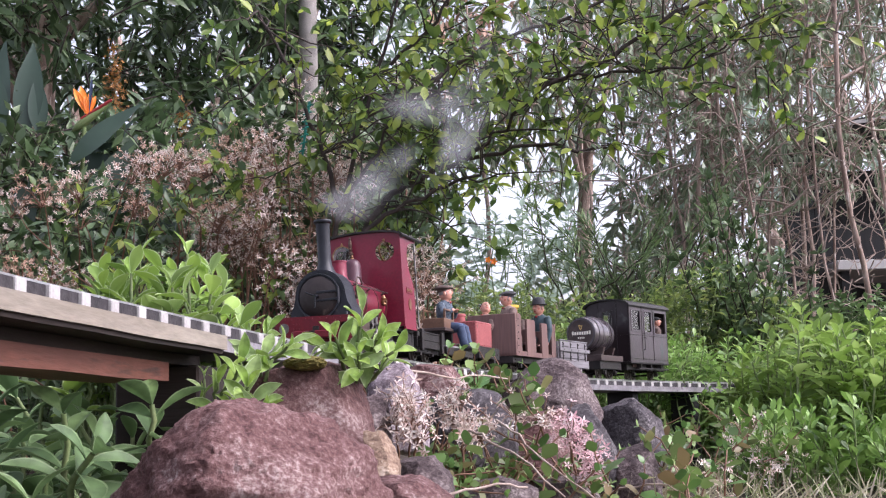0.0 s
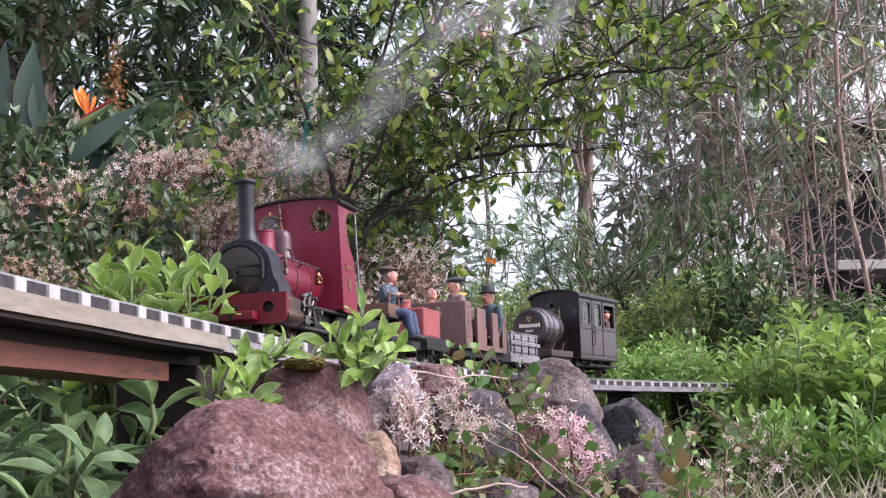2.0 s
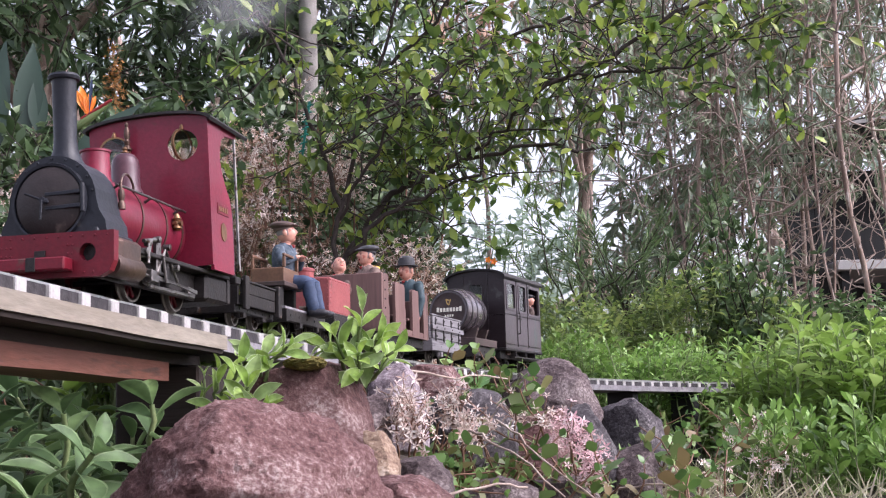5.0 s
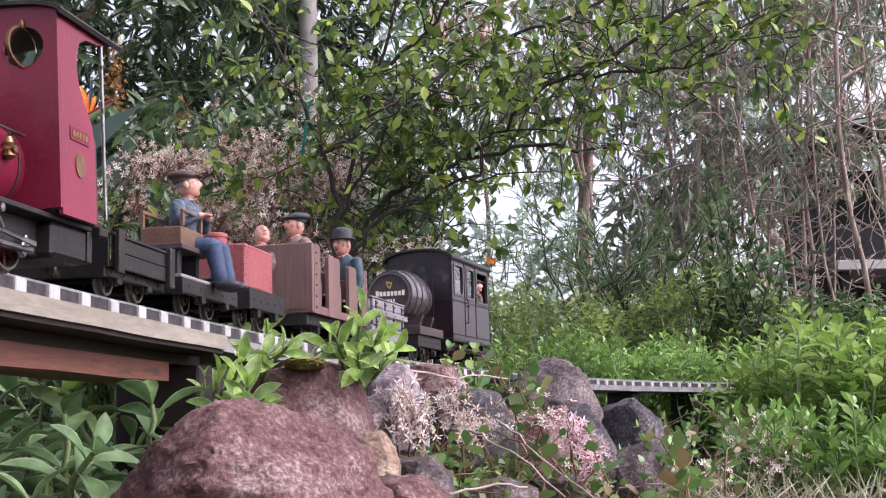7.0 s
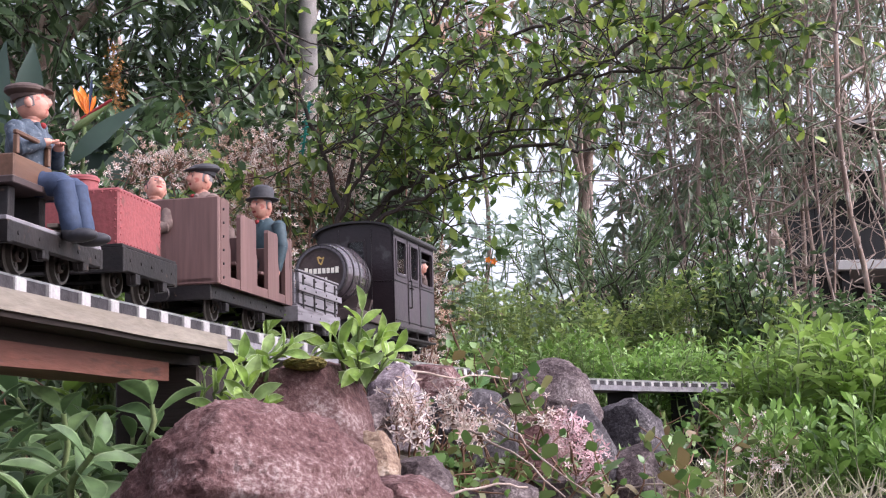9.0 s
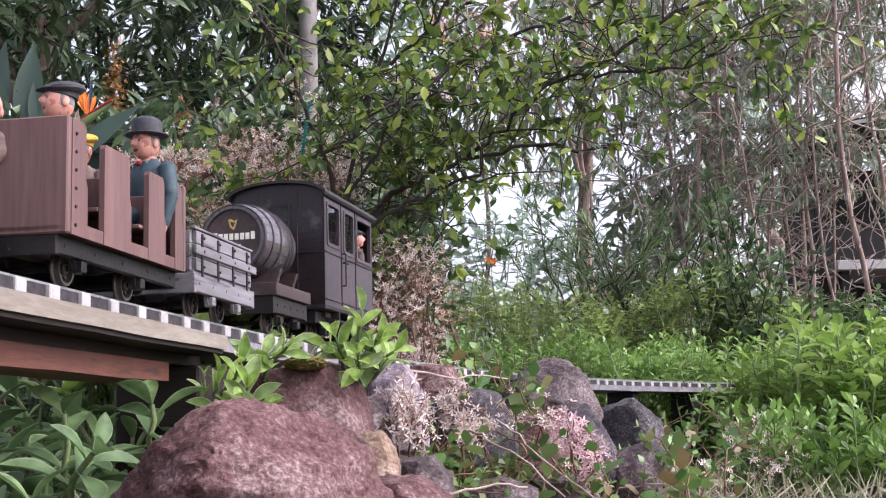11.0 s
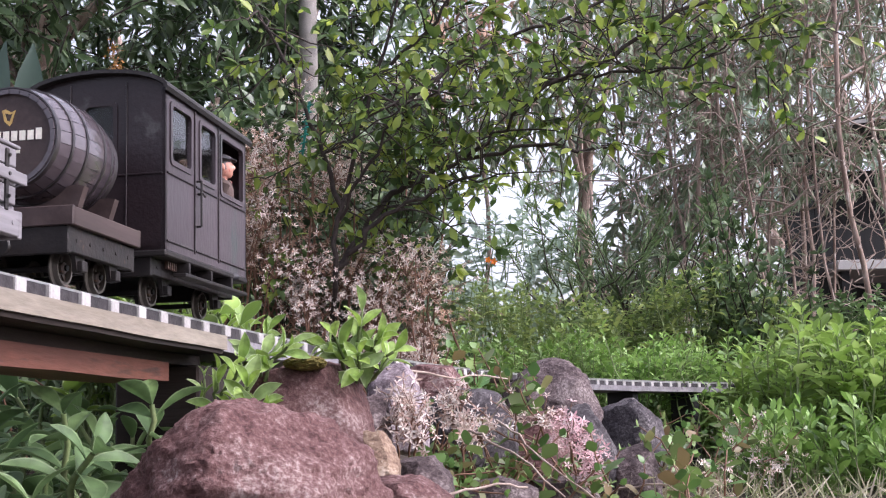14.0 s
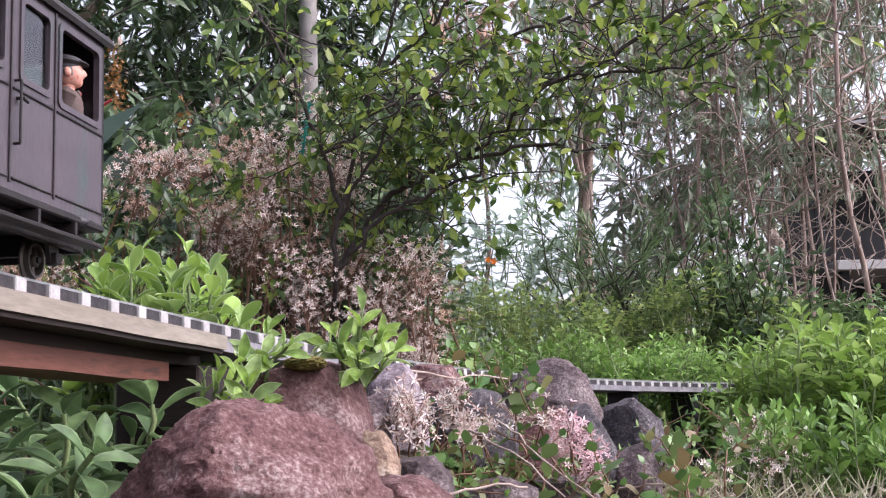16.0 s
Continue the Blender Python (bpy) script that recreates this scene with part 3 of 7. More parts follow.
def hewn_rock(at, deep, material, label, seed, faces, strata=0.0, sub=5):
    """A broken stone: worn faces in the upright plane (bearing in degrees, distance from the middle), chipped towards front and back, then roughened."""
    rng = random.Random(seed)
    planes = []
    for a, d in faces:
        c, z = math.cos(radians(a)), math.sin(radians(a))
        planes.append((Vector((c, -0.10, z)).normalized(), d))
        planes.append((Vector((0.78 * c, -0.62, 0.78 * z)), 0.78 * d + 0.62 * deep * rng.uniform(0.50, 0.75)))
        planes.append((Vector((0.7 * c, 0.7, 0.7 * z)), 0.7 * d + 0.7 * deep * 0.6))
    for _ in range(3):
        planes.append((Vector((rng.uniform(-0.45, 0.45), -1, rng.uniform(-0.1, 0.5))).normalized(), deep * rng.uniform(0.8, 1.0)))
    planes.append((Vector((0, 1, 0)), deep))
    size = sum(d for _, d in faces) / len(faces)
    for _ in range(16):
        n = Vector((rng.gauss(0, 1), -0.9 - abs(rng.gauss(0, 0.8)), rng.gauss(0.2, 1))).normalized()
        planes.append((n, min(d / max(0.05, n.dot(m)) for m, d in planes if n.dot(m) > 0) * rng.uniform(0.84, 0.97)))
    off = Vector((seed * 3.1, seed * 1.7, seed * 0.9))
    bm = B()
    bmesh.ops.create_icosphere(bm, subdivisions=sub, radius=1.0)
    for v in bm.verts:
        u = v.co.normalized()
        k = sum((max(0.0, u.dot(n)) / d) ** 70 for n, d in planes) ** (-1 / 70)
        p = u * (k / size)
        slant = Vector((p.x + 0.6 * p.z, p.y, 2.2 * p.z - 0.8 * p.x))
        r = 0.02 * noise.noise(p * 1.6 + off) - 0.045 * abs(noise.noise(p * 2.6 + off)) + 0.045 * noise.noise(slant * 3.6 + off) - 0.035 * abs(noise.noise(slant * 7.0 + off)) + 0.018 * noise.noise(slant * 15 + off) + 0.012 * noise.noise(p * 30 + off) + 0.007 * noise.noise(p * 62 + off)
        if strata:
            r += strata * noise.noise(Vector((p.x * 1.2, p.y * 1.2, p.z * 9 + p.x * 3)) + off)
        v.co = p * size * (1.04 + r)
    ob = part("boulder", bm, material)
    ob.location = at
    return tagged(ob, label, "rock", group="rocks of the bank")


hewn_rock((-0.133, 0.800, 0.055), 0.075, RED_ROCK, "large reddish granite boulder at the foot of the bank", 3, sub=6, faces=[(124, 0.0650), (140, 0.0665), (102, 0.0665), (77, 0.0632), (64, 0.0660), (47, 0.0735), (19, 0.0830), (-5, 0.0870), (-92, 0.0647), (-114, 0.030)])
hewn_rock((-0.121, 1.080, 0.098), 0.070, RED_ROCK, "grey-red rock with a mossy top beside the trestle end", 4, [(135, 0.0638), (104, 0.0617), (87, 0.0602), (22, 0.0533), (16, 0.0506), (-6, 0.0519), (-92, 0.0595), (-176, 0.0498)])
hewn_rock((-0.068, 1.150, 0.109), 0.030, GREY_ROCK, "small squarish grey rock wedged in the bank", 5, [(98, 0.0241), (8, 0.0129), (2, 0.0137), (-92, 0.0253), (-176, 0.013)])
hewn_rock((-0.050, 1.240, 0.125), 0.050, PALE_ROCK, "pale lilac rounded rock below the track", 6, [(153, 0.0331), (100, 0.0434), (42, 0.0317), (22, 0.0251), (4, 0.0252), (-92, 0.0437), (-177, 0.027)])
hewn_rock((-0.053, 0.985, 0.067), 0.030, TAN_ROCK, "upright tan rock with a grooved face", 7, strata=0.05, faces=[(99, 0.0334), (31, 0.0181), (19, 0.0148), (0, 0.0128), (-92, 0.0336), (-179, 0.0123)])
hewn_rock((-0.031, 0.890, 0.037), 0.050, RED_ROCK, "low reddish rock lying on the ground", 8, [(100, 0.0312), (88, 0.0294), (54, 0.0296), (3, 0.0307), (-92, 0.0288), (171, 0.0276)])
hewn_rock((-0.024, 1.040, 0.044), 0.050, GREY_ROCK, "low grey rock in the shadow of the bank", 9, [(98, 0.0321), (40, 0.0292), (3, 0.025), (-92, 0.033), (174, 0.0233)])
hewn_rock((0.022, 1.450, 0.085), 0.060, SLATE_ROCK, "dark rock hidden behind pink flowers", 10, [(115, 0.0631), (81, 0.059), (26, 0.0565), (-1, 0.0555), (-92, 0.0606), (-178, 0.0541)])
hewn_rock((-0.020, 1.520, 0.151), 0.050, RED_ROCK, "reddish rock just below the sleepers", 11, [(115, 0.0324), (85, 0.0276), (35, 0.0363), (-47, 0.0333), (-98, 0.0261), (-176, 0.045)])
hewn_rock((0.151, 1.760, 0.131), 0.080, GREY_ROCK, "grey pointed rock with layered grooves", 12, strata=0.05, faces=[(137, 0.0612), (116, 0.06), (77, 0.063), (47, 0.058), (23, 0.0554), (-14, 0.0649), (-92, 0.0639), (-171, 0.0606)])
hewn_rock((0.110, 1.520, 0.065), 0.060, RED_ROCK, "reddish-brown rock behind pink blossom", 13, [(122, 0.0489), (93, 0.0521), (11, 0.0412), (0, 0.0408), (-92, 0.0527), (-180, 0.0407)])
hewn_rock((0.182, 1.620, 0.062), 0.060, SLATE_ROCK, "blue-grey sloping rock at the foot of the bank", 14, [(110, 0.0621), (32, 0.034), (24, 0.0327), (-3, 0.0472), (-92, 0.0645), (178, 0.0434)])
hewn_rock((0.286, 1.920, 0.074), 0.070, SLATE_ROCK, "blue-grey rock under the low bridge", 15, [(110, 0.062), (50, 0.0495), (12, 0.0443), (-3, 0.0469), (-92, 0.0641), (179, 0.046)])
hewn_rock((0.239, 1.620, 0.028), 0.050, GREY_ROCK, "mauve-grey rock at the edge of the bank", 16, [(104, 0.0413), (17, 0.032), (-5, 0.0323), (-92, 0.0463), (177, 0.0304)])
hewn_rock((0.128, 1.360, 0.021), 0.050, GREY_ROCK, "flat grey stone half sunk in soil", 17, [(96, 0.0234), (29, 0.0299), (-3, 0.0335), (-92, 0.0245), (178, 0.0326)])
hewn_rock((0.052, 1.220, 0.030), 0.050, GREY_ROCK, "small grey stone among creeping stems", 18, [(99, 0.0218), (72, 0.0204), (7, 0.0323), (-92, 0.0209), (178, 0.0346)])


def make_moss():
    bm = B()
    bmesh.ops.create_icosphere(bm, subdivisions=5, radius=1.0)
    for v in bm.verts:
        v.co *= 1 + 0.15 * noise.noise(v.co * 3) + 0.08 * noise.noise(v.co * 9) + 0.05 * noise.noise(v.co * 22)
        v.co = Vector((v.co.x * 0.018, v.co.y * 0.02, v.co.z * 0.0062))
    ob = part("moss_cushion", bm, MOSS)
    ob.location = (-0.119, 1.05, 0.160)
    tagged(ob, "olive-brown moss cushion growing on a rock", "moss")


make_moss()

# ---- the train ----
ROLLING = []     # (thing, offset along the train)
WHEELSETS = []   # (wheelset, radius, base pose)
RIDERS = []      # (figure, offset along the train, pose on the wagon)


def wheelset(parent, x, r, gauge=0.0225, spokes=6, material=WHEEL_IRON):
    """Two flanged wheels with spoke openings on an axle, turning about y."""
    hub = B()
    rod(hub, (0, -gauge - 0.006, 0), (0, gauge + 0.006, 0), 0.0022, 8)
    ax = part("wheelset", hub, CHASSIS, parent)
    ax.matrix_basis = Matrix.Translation((x, 0, r))
    for sg in (-1, 1):
        bm = B()
        prof = [(r + 0.0022, -0.0012), (r + 0.0022, 0.0), (r, 0.0008), (r - 0.0003, 0.0042), (r - 0.002, 0.0042), (r - 0.0024, 0.0018), (r - 0.0024, -0.0012)]
        rings = [[bm.verts.new((p[0] * math.cos(a), sg * p[1], p[0] * math.sin(a))) for a in [2 * math.pi * i / 28 for i in range(28)]] for p in prof + prof[:1]]
        for a, b in zip(rings, rings[1:]):
            for i in range(28):
                bm.faces.new((a[i], a[(i + 1) % 28], b[(i + 1) % 28], b[i]))
        bmesh.ops.recalc_face_normals(bm, faces=bm.faces)
        tyre = part("tyre", bm, TYRE_STEEL, ax)
        tyre.location = (0, sg * gauge, 0)
        bm = B()
        lathe(bm, [(0.0042, -0.001), (0.0042, 0.0035), (0.003, 0.0045)], 12, Matrix.Rotation(radians(-90 * sg), 4, "X"))
        for i in range(spokes):
            a = 2 * math.pi * i / spokes
            c, s = math.cos(a), math.sin(a)
            w = 0.0016
            q = [(c * 0.003 - s * w, s * 0.003 + c * w), (c * 0.003 + s * w, s * 0.003 - c * w), (c * (r - 0.002) + s * w, s * (r - 0.002) - c * w), (c * (r - 0.002) - s * w, s * (r - 0.002) + c * w)]
            slab(bm, q, 0.002, Matrix.Translation((0, -0.001 + (0.001 if sg > 0 else 0), 0)) @ SIDE)
        spk = part("wheel_spider", bm, material, ax)
        spk.location = (0, sg * gauge, 0)
    WHEELSETS.append((ax, r, x))
    return ax


def underframe(car, x0, x1, half, z0, z1, axles, r=0.0118, label="", material=CHASSIS, coupler=True):
    """Solebars, headstocks, axle guards, coupling and wheels of a four-wheeled wagon."""
    for y in (-half, half - 0.006):
        part("solebar", box(B(), x0 + 0.004, x1 - 0.004, y, y + 0.006, z0, z1, 0.0006), material, car)
    for x in (x0, x1 - 0.005):
        part("headstock", box(B(), x, x + 0.005, -half, half, z0 - 0.001, z1 + 0.0005, 0.0006), material, car)
    for a in axles:
        wheelset(car, a, r)
        for y in (-half + 0.004, half - 0.012):
            bm = slab(B(), [(a - 0.008, z0 + 0.002), (a + 0.008, z0 + 0.002), (a + 0.004, r - 0.004), (a - 0.004, r - 0.004)], 0.003, Matrix.Translation((0, y, 0)) @ SIDE)
            box(bm, a - 0.0038, a + 0.0038, y - 0.004, y + 0.004, r - 0.0035, r + 0.004, 0.0006)
            part("axle_box", bm, material, car)
    if coupler:
        for x, d in ((x0, -1), (x1, 1)):
            bm = rod(B(), (x, 0, z0 + 0.004), (x + d * 0.012, 0, z0 + 0.004), 0.0022)
            lathe(bm, [(0.006, 0), (0.007, 0.0015), (0.006, 0.003)], 16, Matrix.Translation((x + d * 0.012, 0, z0 + 0.004)) @ ALONG_X)
            part("coupling", bm, material, car)
    for y in (-half - 0.0006,):
        for i in range(5):
            x = x0 + 0.012 + (x1 - x0 - 0.024) * i / 4
            bm = lathe(B(), [(0.0014, 0), (0.0012, 0.0008)], 8, Matrix.Translation((x, y + 0.0008, (z0 + z1) / 2)) @ Matrix.Rotation(radians(90), 4, "X"))
            part("bolt", bm, material, car)


def make_coach():
    car = tagged(empty("passenger_coach"), "weathered black four-wheeled passenger coach with arched roof", "train coach")
    L, Wd, z0, z1 = 0.095, 0.054, 0.0387, 0.165
    wins = [(-0.083, -0.043, 0.109, 0.153), (-0.021, 0.013, 0.107, 0.153), (0.029, 0.085, 0.105, 0.153)]
    for y, sg in ((-Wd, -1), (Wd - 0.003, 1)):
        holes = [rect(a, b, c, d, 0.004) for a, b, c, d in wins]
        side = part("side_wall", slab(B(), rect(-L, L, z0, z1), 0.003, Matrix.Translation((0, y, 0)) @ SIDE, holes), COACH_SIDE, car, "black panelled coach side, coloured lighter for its sky sheen", smooth=False)
        yo = -0.0012 if sg < 0 else 0.0030
        for i, (a, b, c, d) in enumerate(wins):
            part("window_frame", slab(B(), rect(a - 0.0035, b + 0.0035, c - 0.0035, d + 0.0035, 0.005), 0.0012, Matrix.Translation((0, y + yo, 0)) @ SIDE, [rect(a + 0.0004, b - 0.0004, c + 0.0004, d - 0.0004, 0.004)]), COACH_SIDE, side)
            if i < 2:
                pane = part("pane", box(B(), a, b, y + 0.0012, y + 0.0020, c, d, 0), PANE, side)
                pane.visible_shadow = False
        for x in (-0.034, 0.0215):
            part("door_edge", box(B(), x - 0.0009, x + 0.0009, y + yo, y + yo + 0.0012, z0 + 0.004, z1 - 0.004, 0.0003), COACH_PAINT, side)
        for xa, xb in ((-0.092, -0.037), (-0.031, 0.019), (0.025, 0.092)):
            for za, zb in ((0.0975, 0.0990), (0.045, 0.0465)):
                part("beading", box(B(), xa, xb, y + yo, y + yo + 0.0012, za, zb, 0.0003), COACH_PAINT, side)
        hy = y - 0.004 if sg < 0 else y + 0.007
        bm = rod(B(), (-0.0285, hy, 0.066), (-0.0285, hy, 0.103), 0.0009, 8)
        rod(bm, (-0.0285, hy, 0.066), (-0.0285, y + 0.001, 0.066), 0.0009, 8)
        rod(bm, (-0.0285, hy, 0.103), (-0.0285, y + 0.001, 0.103), 0.0009, 8)
        part("grab_rail", bm, CHASSIS, side, "thin black grab rail")
        bm = rod(B(), (-0.026, y + 0.001, 0.093), (-0.026, hy, 0.093), 0.0011, 8)
        rod(bm, (-0.026, hy, 0.093), (-0.020, hy, 0.092), 0.0010, 8)
        part("door_handle", bm, CHASSIS, side)
    arch = [(Wd * math.cos(a), 0.1645 + 0.0115 * math.sin(a)) for a in [math.pi * i / 14 for i in range(15)]]
    for x in (-L, L - 0.003):
        end = part("end_wall", slab(B(), [(Wd, z0), *arch, (-Wd, z0)], 0.003, Matrix.Translation((x, 0, 0)) @ FRONT, [rect(-0.0125, 0.0105, 0.106, 0.152, 0.003)]), COACH_PAINT, car, smooth=False)
        xo = x - 0.0012 if x < 0 else x + 0.003
        part("window_frame", slab(B(), rect(-0.0155, 0.0135, 0.103, 0.155, 0.004), 0.0012, Matrix.Translation((xo, 0, 0)) @ FRONT, [rect(-0.0122, 0.0102, 0.1062, 0.1518, 0.003)]), COACH_PAINT, end)
        pane = part("pane", box(B(), x + 0.001, x + 0.0018, -0.0125, 0.0105, 0.106, 0.152, 0), PANE, end)
        pane.visible_shadow = False
        for y in (-0.0235, 0.0225):
            part("beading", box(B(), xo, xo + 0.0012, y, y + 0.0012, z0 + 0.003, 0.170, 0.0003), COACH_PAINT, end)
        for ya, yb in ((-0.052, -0.024), (0.024, 0.052), (-0.022, 0.022)):
            part("beading", box(B(), xo, xo + 0.0012, ya, yb, 0.0965, 0.098, 0.0003), COACH_PAINT, end)
    ro = 0.0585
    outer = [(ro * math.cos(a), 0.1630 + 0.0165 * math.sin(a)) for a in [math.pi * i / 18 for i in range(19)]]
    inner = [(y * 0.97, z - 0.0028) for y, z in outer][::-1]
    part("roof", slab(B(), outer + inner, 2 * L + 0.014, Matrix.Translation((-L - 0.007, 0, 0)) @ FRONT), ROOF_FELT, car, "arched black roof with overhanging eaves", smooth=False)
    part("floor", box(B(), -L, L, -Wd + 0.003, Wd - 0.003, z0, z0 + 0.004), COACH_PAINT, car)
    part("skirt", box(B(), -L - 0.001, L + 0.001, -Wd - 0.001, Wd + 0.001, z0 - 0.005, z0 - 0.0002, 0.001), CHASSIS, car)
    underframe(car, -L + 0.002, L - 0.002, 0.042, 0.0205, 0.0335, (-0.055, 0.058))
    part("footboard", box(B(), -0.062, 0.086, -0.058, -0.047, 0.0215, 0.0245, 0.0006), CHASSIS, car, "long dark footboard")
    for x in (-0.05, 0.0, 0.05):
        part("footboard_bracket", box(B(), x, x + 0.003, -0.056, -0.042, 0.0246, 0.0335, 0.0004), CHASSIS, car)
    bm = B()
    for i in range(5):
        box(bm, -0.071 + i * 0.004, -0.069 + i * 0.004, -0.047, -0.044, 0.027, 0.033, 0.0002)
    part("leaf_spring", bm, COPPER_BOX, car)
    ROLLING.append((car, 0.0))


make_coach()


def make_barrel_wagon():
    car = tagged(empty("barrel_wagon"), "flat wagon with dark planked deck carrying a barrel", "train wagon")
    x0, x1, h = -0.062, 0.046, 0.045
    for i in range(9):
        xa = x0 + (x1 - x0) * i / 9
        part("plank", box(B(), xa + 0.0002, xa + (x1 - x0) / 9 - 0.0002, -h + 0.002, h - 0.002, 0.0395, 0.0435, 0.0004), DARK_PLANK, car)
    for y in (-h, h - 0.004):
        part("side_rail", box(B(), x0, x1, y, y + 0.004, 0.036, 0.0485, 0.0006), DARK_PLANK, car)
    for x in (x0 - 0.002, x1 - 0.002):
        part("end_rail", box(B(), x, x + 0.004, -h, h, 0.036, 0.049, 0.0006), DARK_PLANK, car)
    for x in (-0.036, 0.014):
        pts = [(0.034, 0.0437), (0.041, 0.066), (0.036, 0.067)]
        pts += [(0.0395 * math.cos(a), 0.093 + 0.0395 * math.sin(a)) for a in [radians(-42 - 96 * i / 12) for i in range(13)]]
        pts += [(-0.036, 0.067), (-0.041, 0.066), (-0.034, 0.0437)]
        part("cradle", slab(B(), pts, 0.007, Matrix.Translation((x - 0.0035, 0, 0)) @ FRONT), DARK_PLANK, car, "curved wooden barrel cradle", smooth=False)
    underframe(car, x0, x1, h - 0.004, 0.019, 0.0358, (-0.036, 0.018))
    ROLLING.append((car, -0.169))
    barrel = tagged(empty("barrel"), "dark stout barrel with iron hoops and cream lettered end", "barrel")
    zc = 0.0
    n, Lh = 26, 0.049
    prof = [(0.0325 + 0.0075 * (1 - (x / Lh) ** 2), x) for x in [-Lh + 2 * Lh * i / 12 for i in range(13)]]
    first = None
    for k in range(n):
        if first:
            ob = new("stave", first.data)
            ob.parent = barrel
            ob.matrix_basis = Matrix.Rotation(-2 * math.pi * k / n, 4, "X")
            continue
        bm = B()
        a0, a1 = 2 * math.pi * 0.025 / n, 2 * math.pi * 0.975 / n
        rows = [[bm.verts.new((x, r * math.sin(a), zc + r * math.cos(a))) for a in (a0, (a0 + a1) / 2, a1)] for r, x in prof]
        low = [[bm.verts.new((x, (r - 0.003) * math.sin(a), zc + (r - 0.003) * math.cos(a))) for a in (a0, a1)] for r, x in prof]
        for i in range(12):
            bm.faces.new((rows[i][0], rows[i][1], rows[i + 1][1], rows[i + 1][0]))
            bm.faces.new((rows[i][1], rows[i][2], rows[i + 1][2], rows[i + 1][1]))
            bm.faces.new((rows[i][0], rows[i + 1][0], low[i + 1][0], low[i][0]))
            bm.faces.new((rows[i][2], low[i][1], low[i + 1][1], rows[i + 1][2]))
        for i in (0, 12):
            bm.faces.new((rows[i][0], low[i][0], low[i][1], rows[i][2], rows[i][1]))
        bmesh.ops.recalc_face_normals(bm, faces=bm.faces)
        first = part("stave", bm, BARREL_WOOD, barrel)
    part("core", lathe(B(), [(r - 0.0022, x) for r, x in prof[1:-1]], 36, ALONG_X), BARREL_WOOD, barrel)
    for x, w in ((-0.0455, 0.006), (-0.031, 0.003), (-0.014, 0.003), (0.014, 0.003), (0.031, 0.003), (0.0455, 0.006)):
        r = 0.0325 + 0.0075 * (1 - (x / Lh) ** 2) + 0.0006
        bm = lathe(B(), [(r - 0.001, x - w / 2), (r, x - w / 2), (r, x + w / 2), (r - 0.001, x + w / 2)], 40, ALONG_X, caps=False)
        part("hoop", bm, HOOP, barrel)
    part("end_board", lathe(B(), [(0.0305, -0.0465), (0.0305, -0.043)], 40, ALONG_X), DARK_PLANK, barrel, "dark barrel end")
    bm = slab(B(), [(0.0055, 0.0125), (0.0035, 0.005), (0.0, 0.002), (-0.0015, 0.004), (-0.004, 0.0125), (-0.001, 0.0112), (0.003, 0.0135)], 0.0005, Matrix.Translation((-0.0472, 0, 0.006)) @ FRONT, [[(0.0035, 0.0108), (0.002, 0.006), (0.0, 0.005), (-0.0022, 0.0105), (-0.0005, 0.0098)]])
    part("emblem", bm, GOLD_INK, barrel, "small gold emblem")
    bm = B()
    for i in range(8):
        y = -0.0225 + i * 0.0057
        box(bm, -0.0472, -0.0467, y, y + 0.0041, -0.0020, 0.0045 + (0.0012 if i in (0, 7) else 0), 0)
    part("lettering", bm, CREAM_INK, barrel, "cream painted lettering as bars", smooth=False)
    bm = B()
    for i in range(4):
        y = -0.0075 + i * 0.0042
        box(bm, -0.0472, -0.0467, y, y + 0.0026, -0.0105, -0.007, 0)
    part("lettering", bm, CREAM_INK, barrel, "small cream painted lettering as bars", smooth=False)
    RIDERS.append((barrel, -0.169, Matrix.Translation((-0.017, 0, 0.0955))))


make_barrel_wagon()


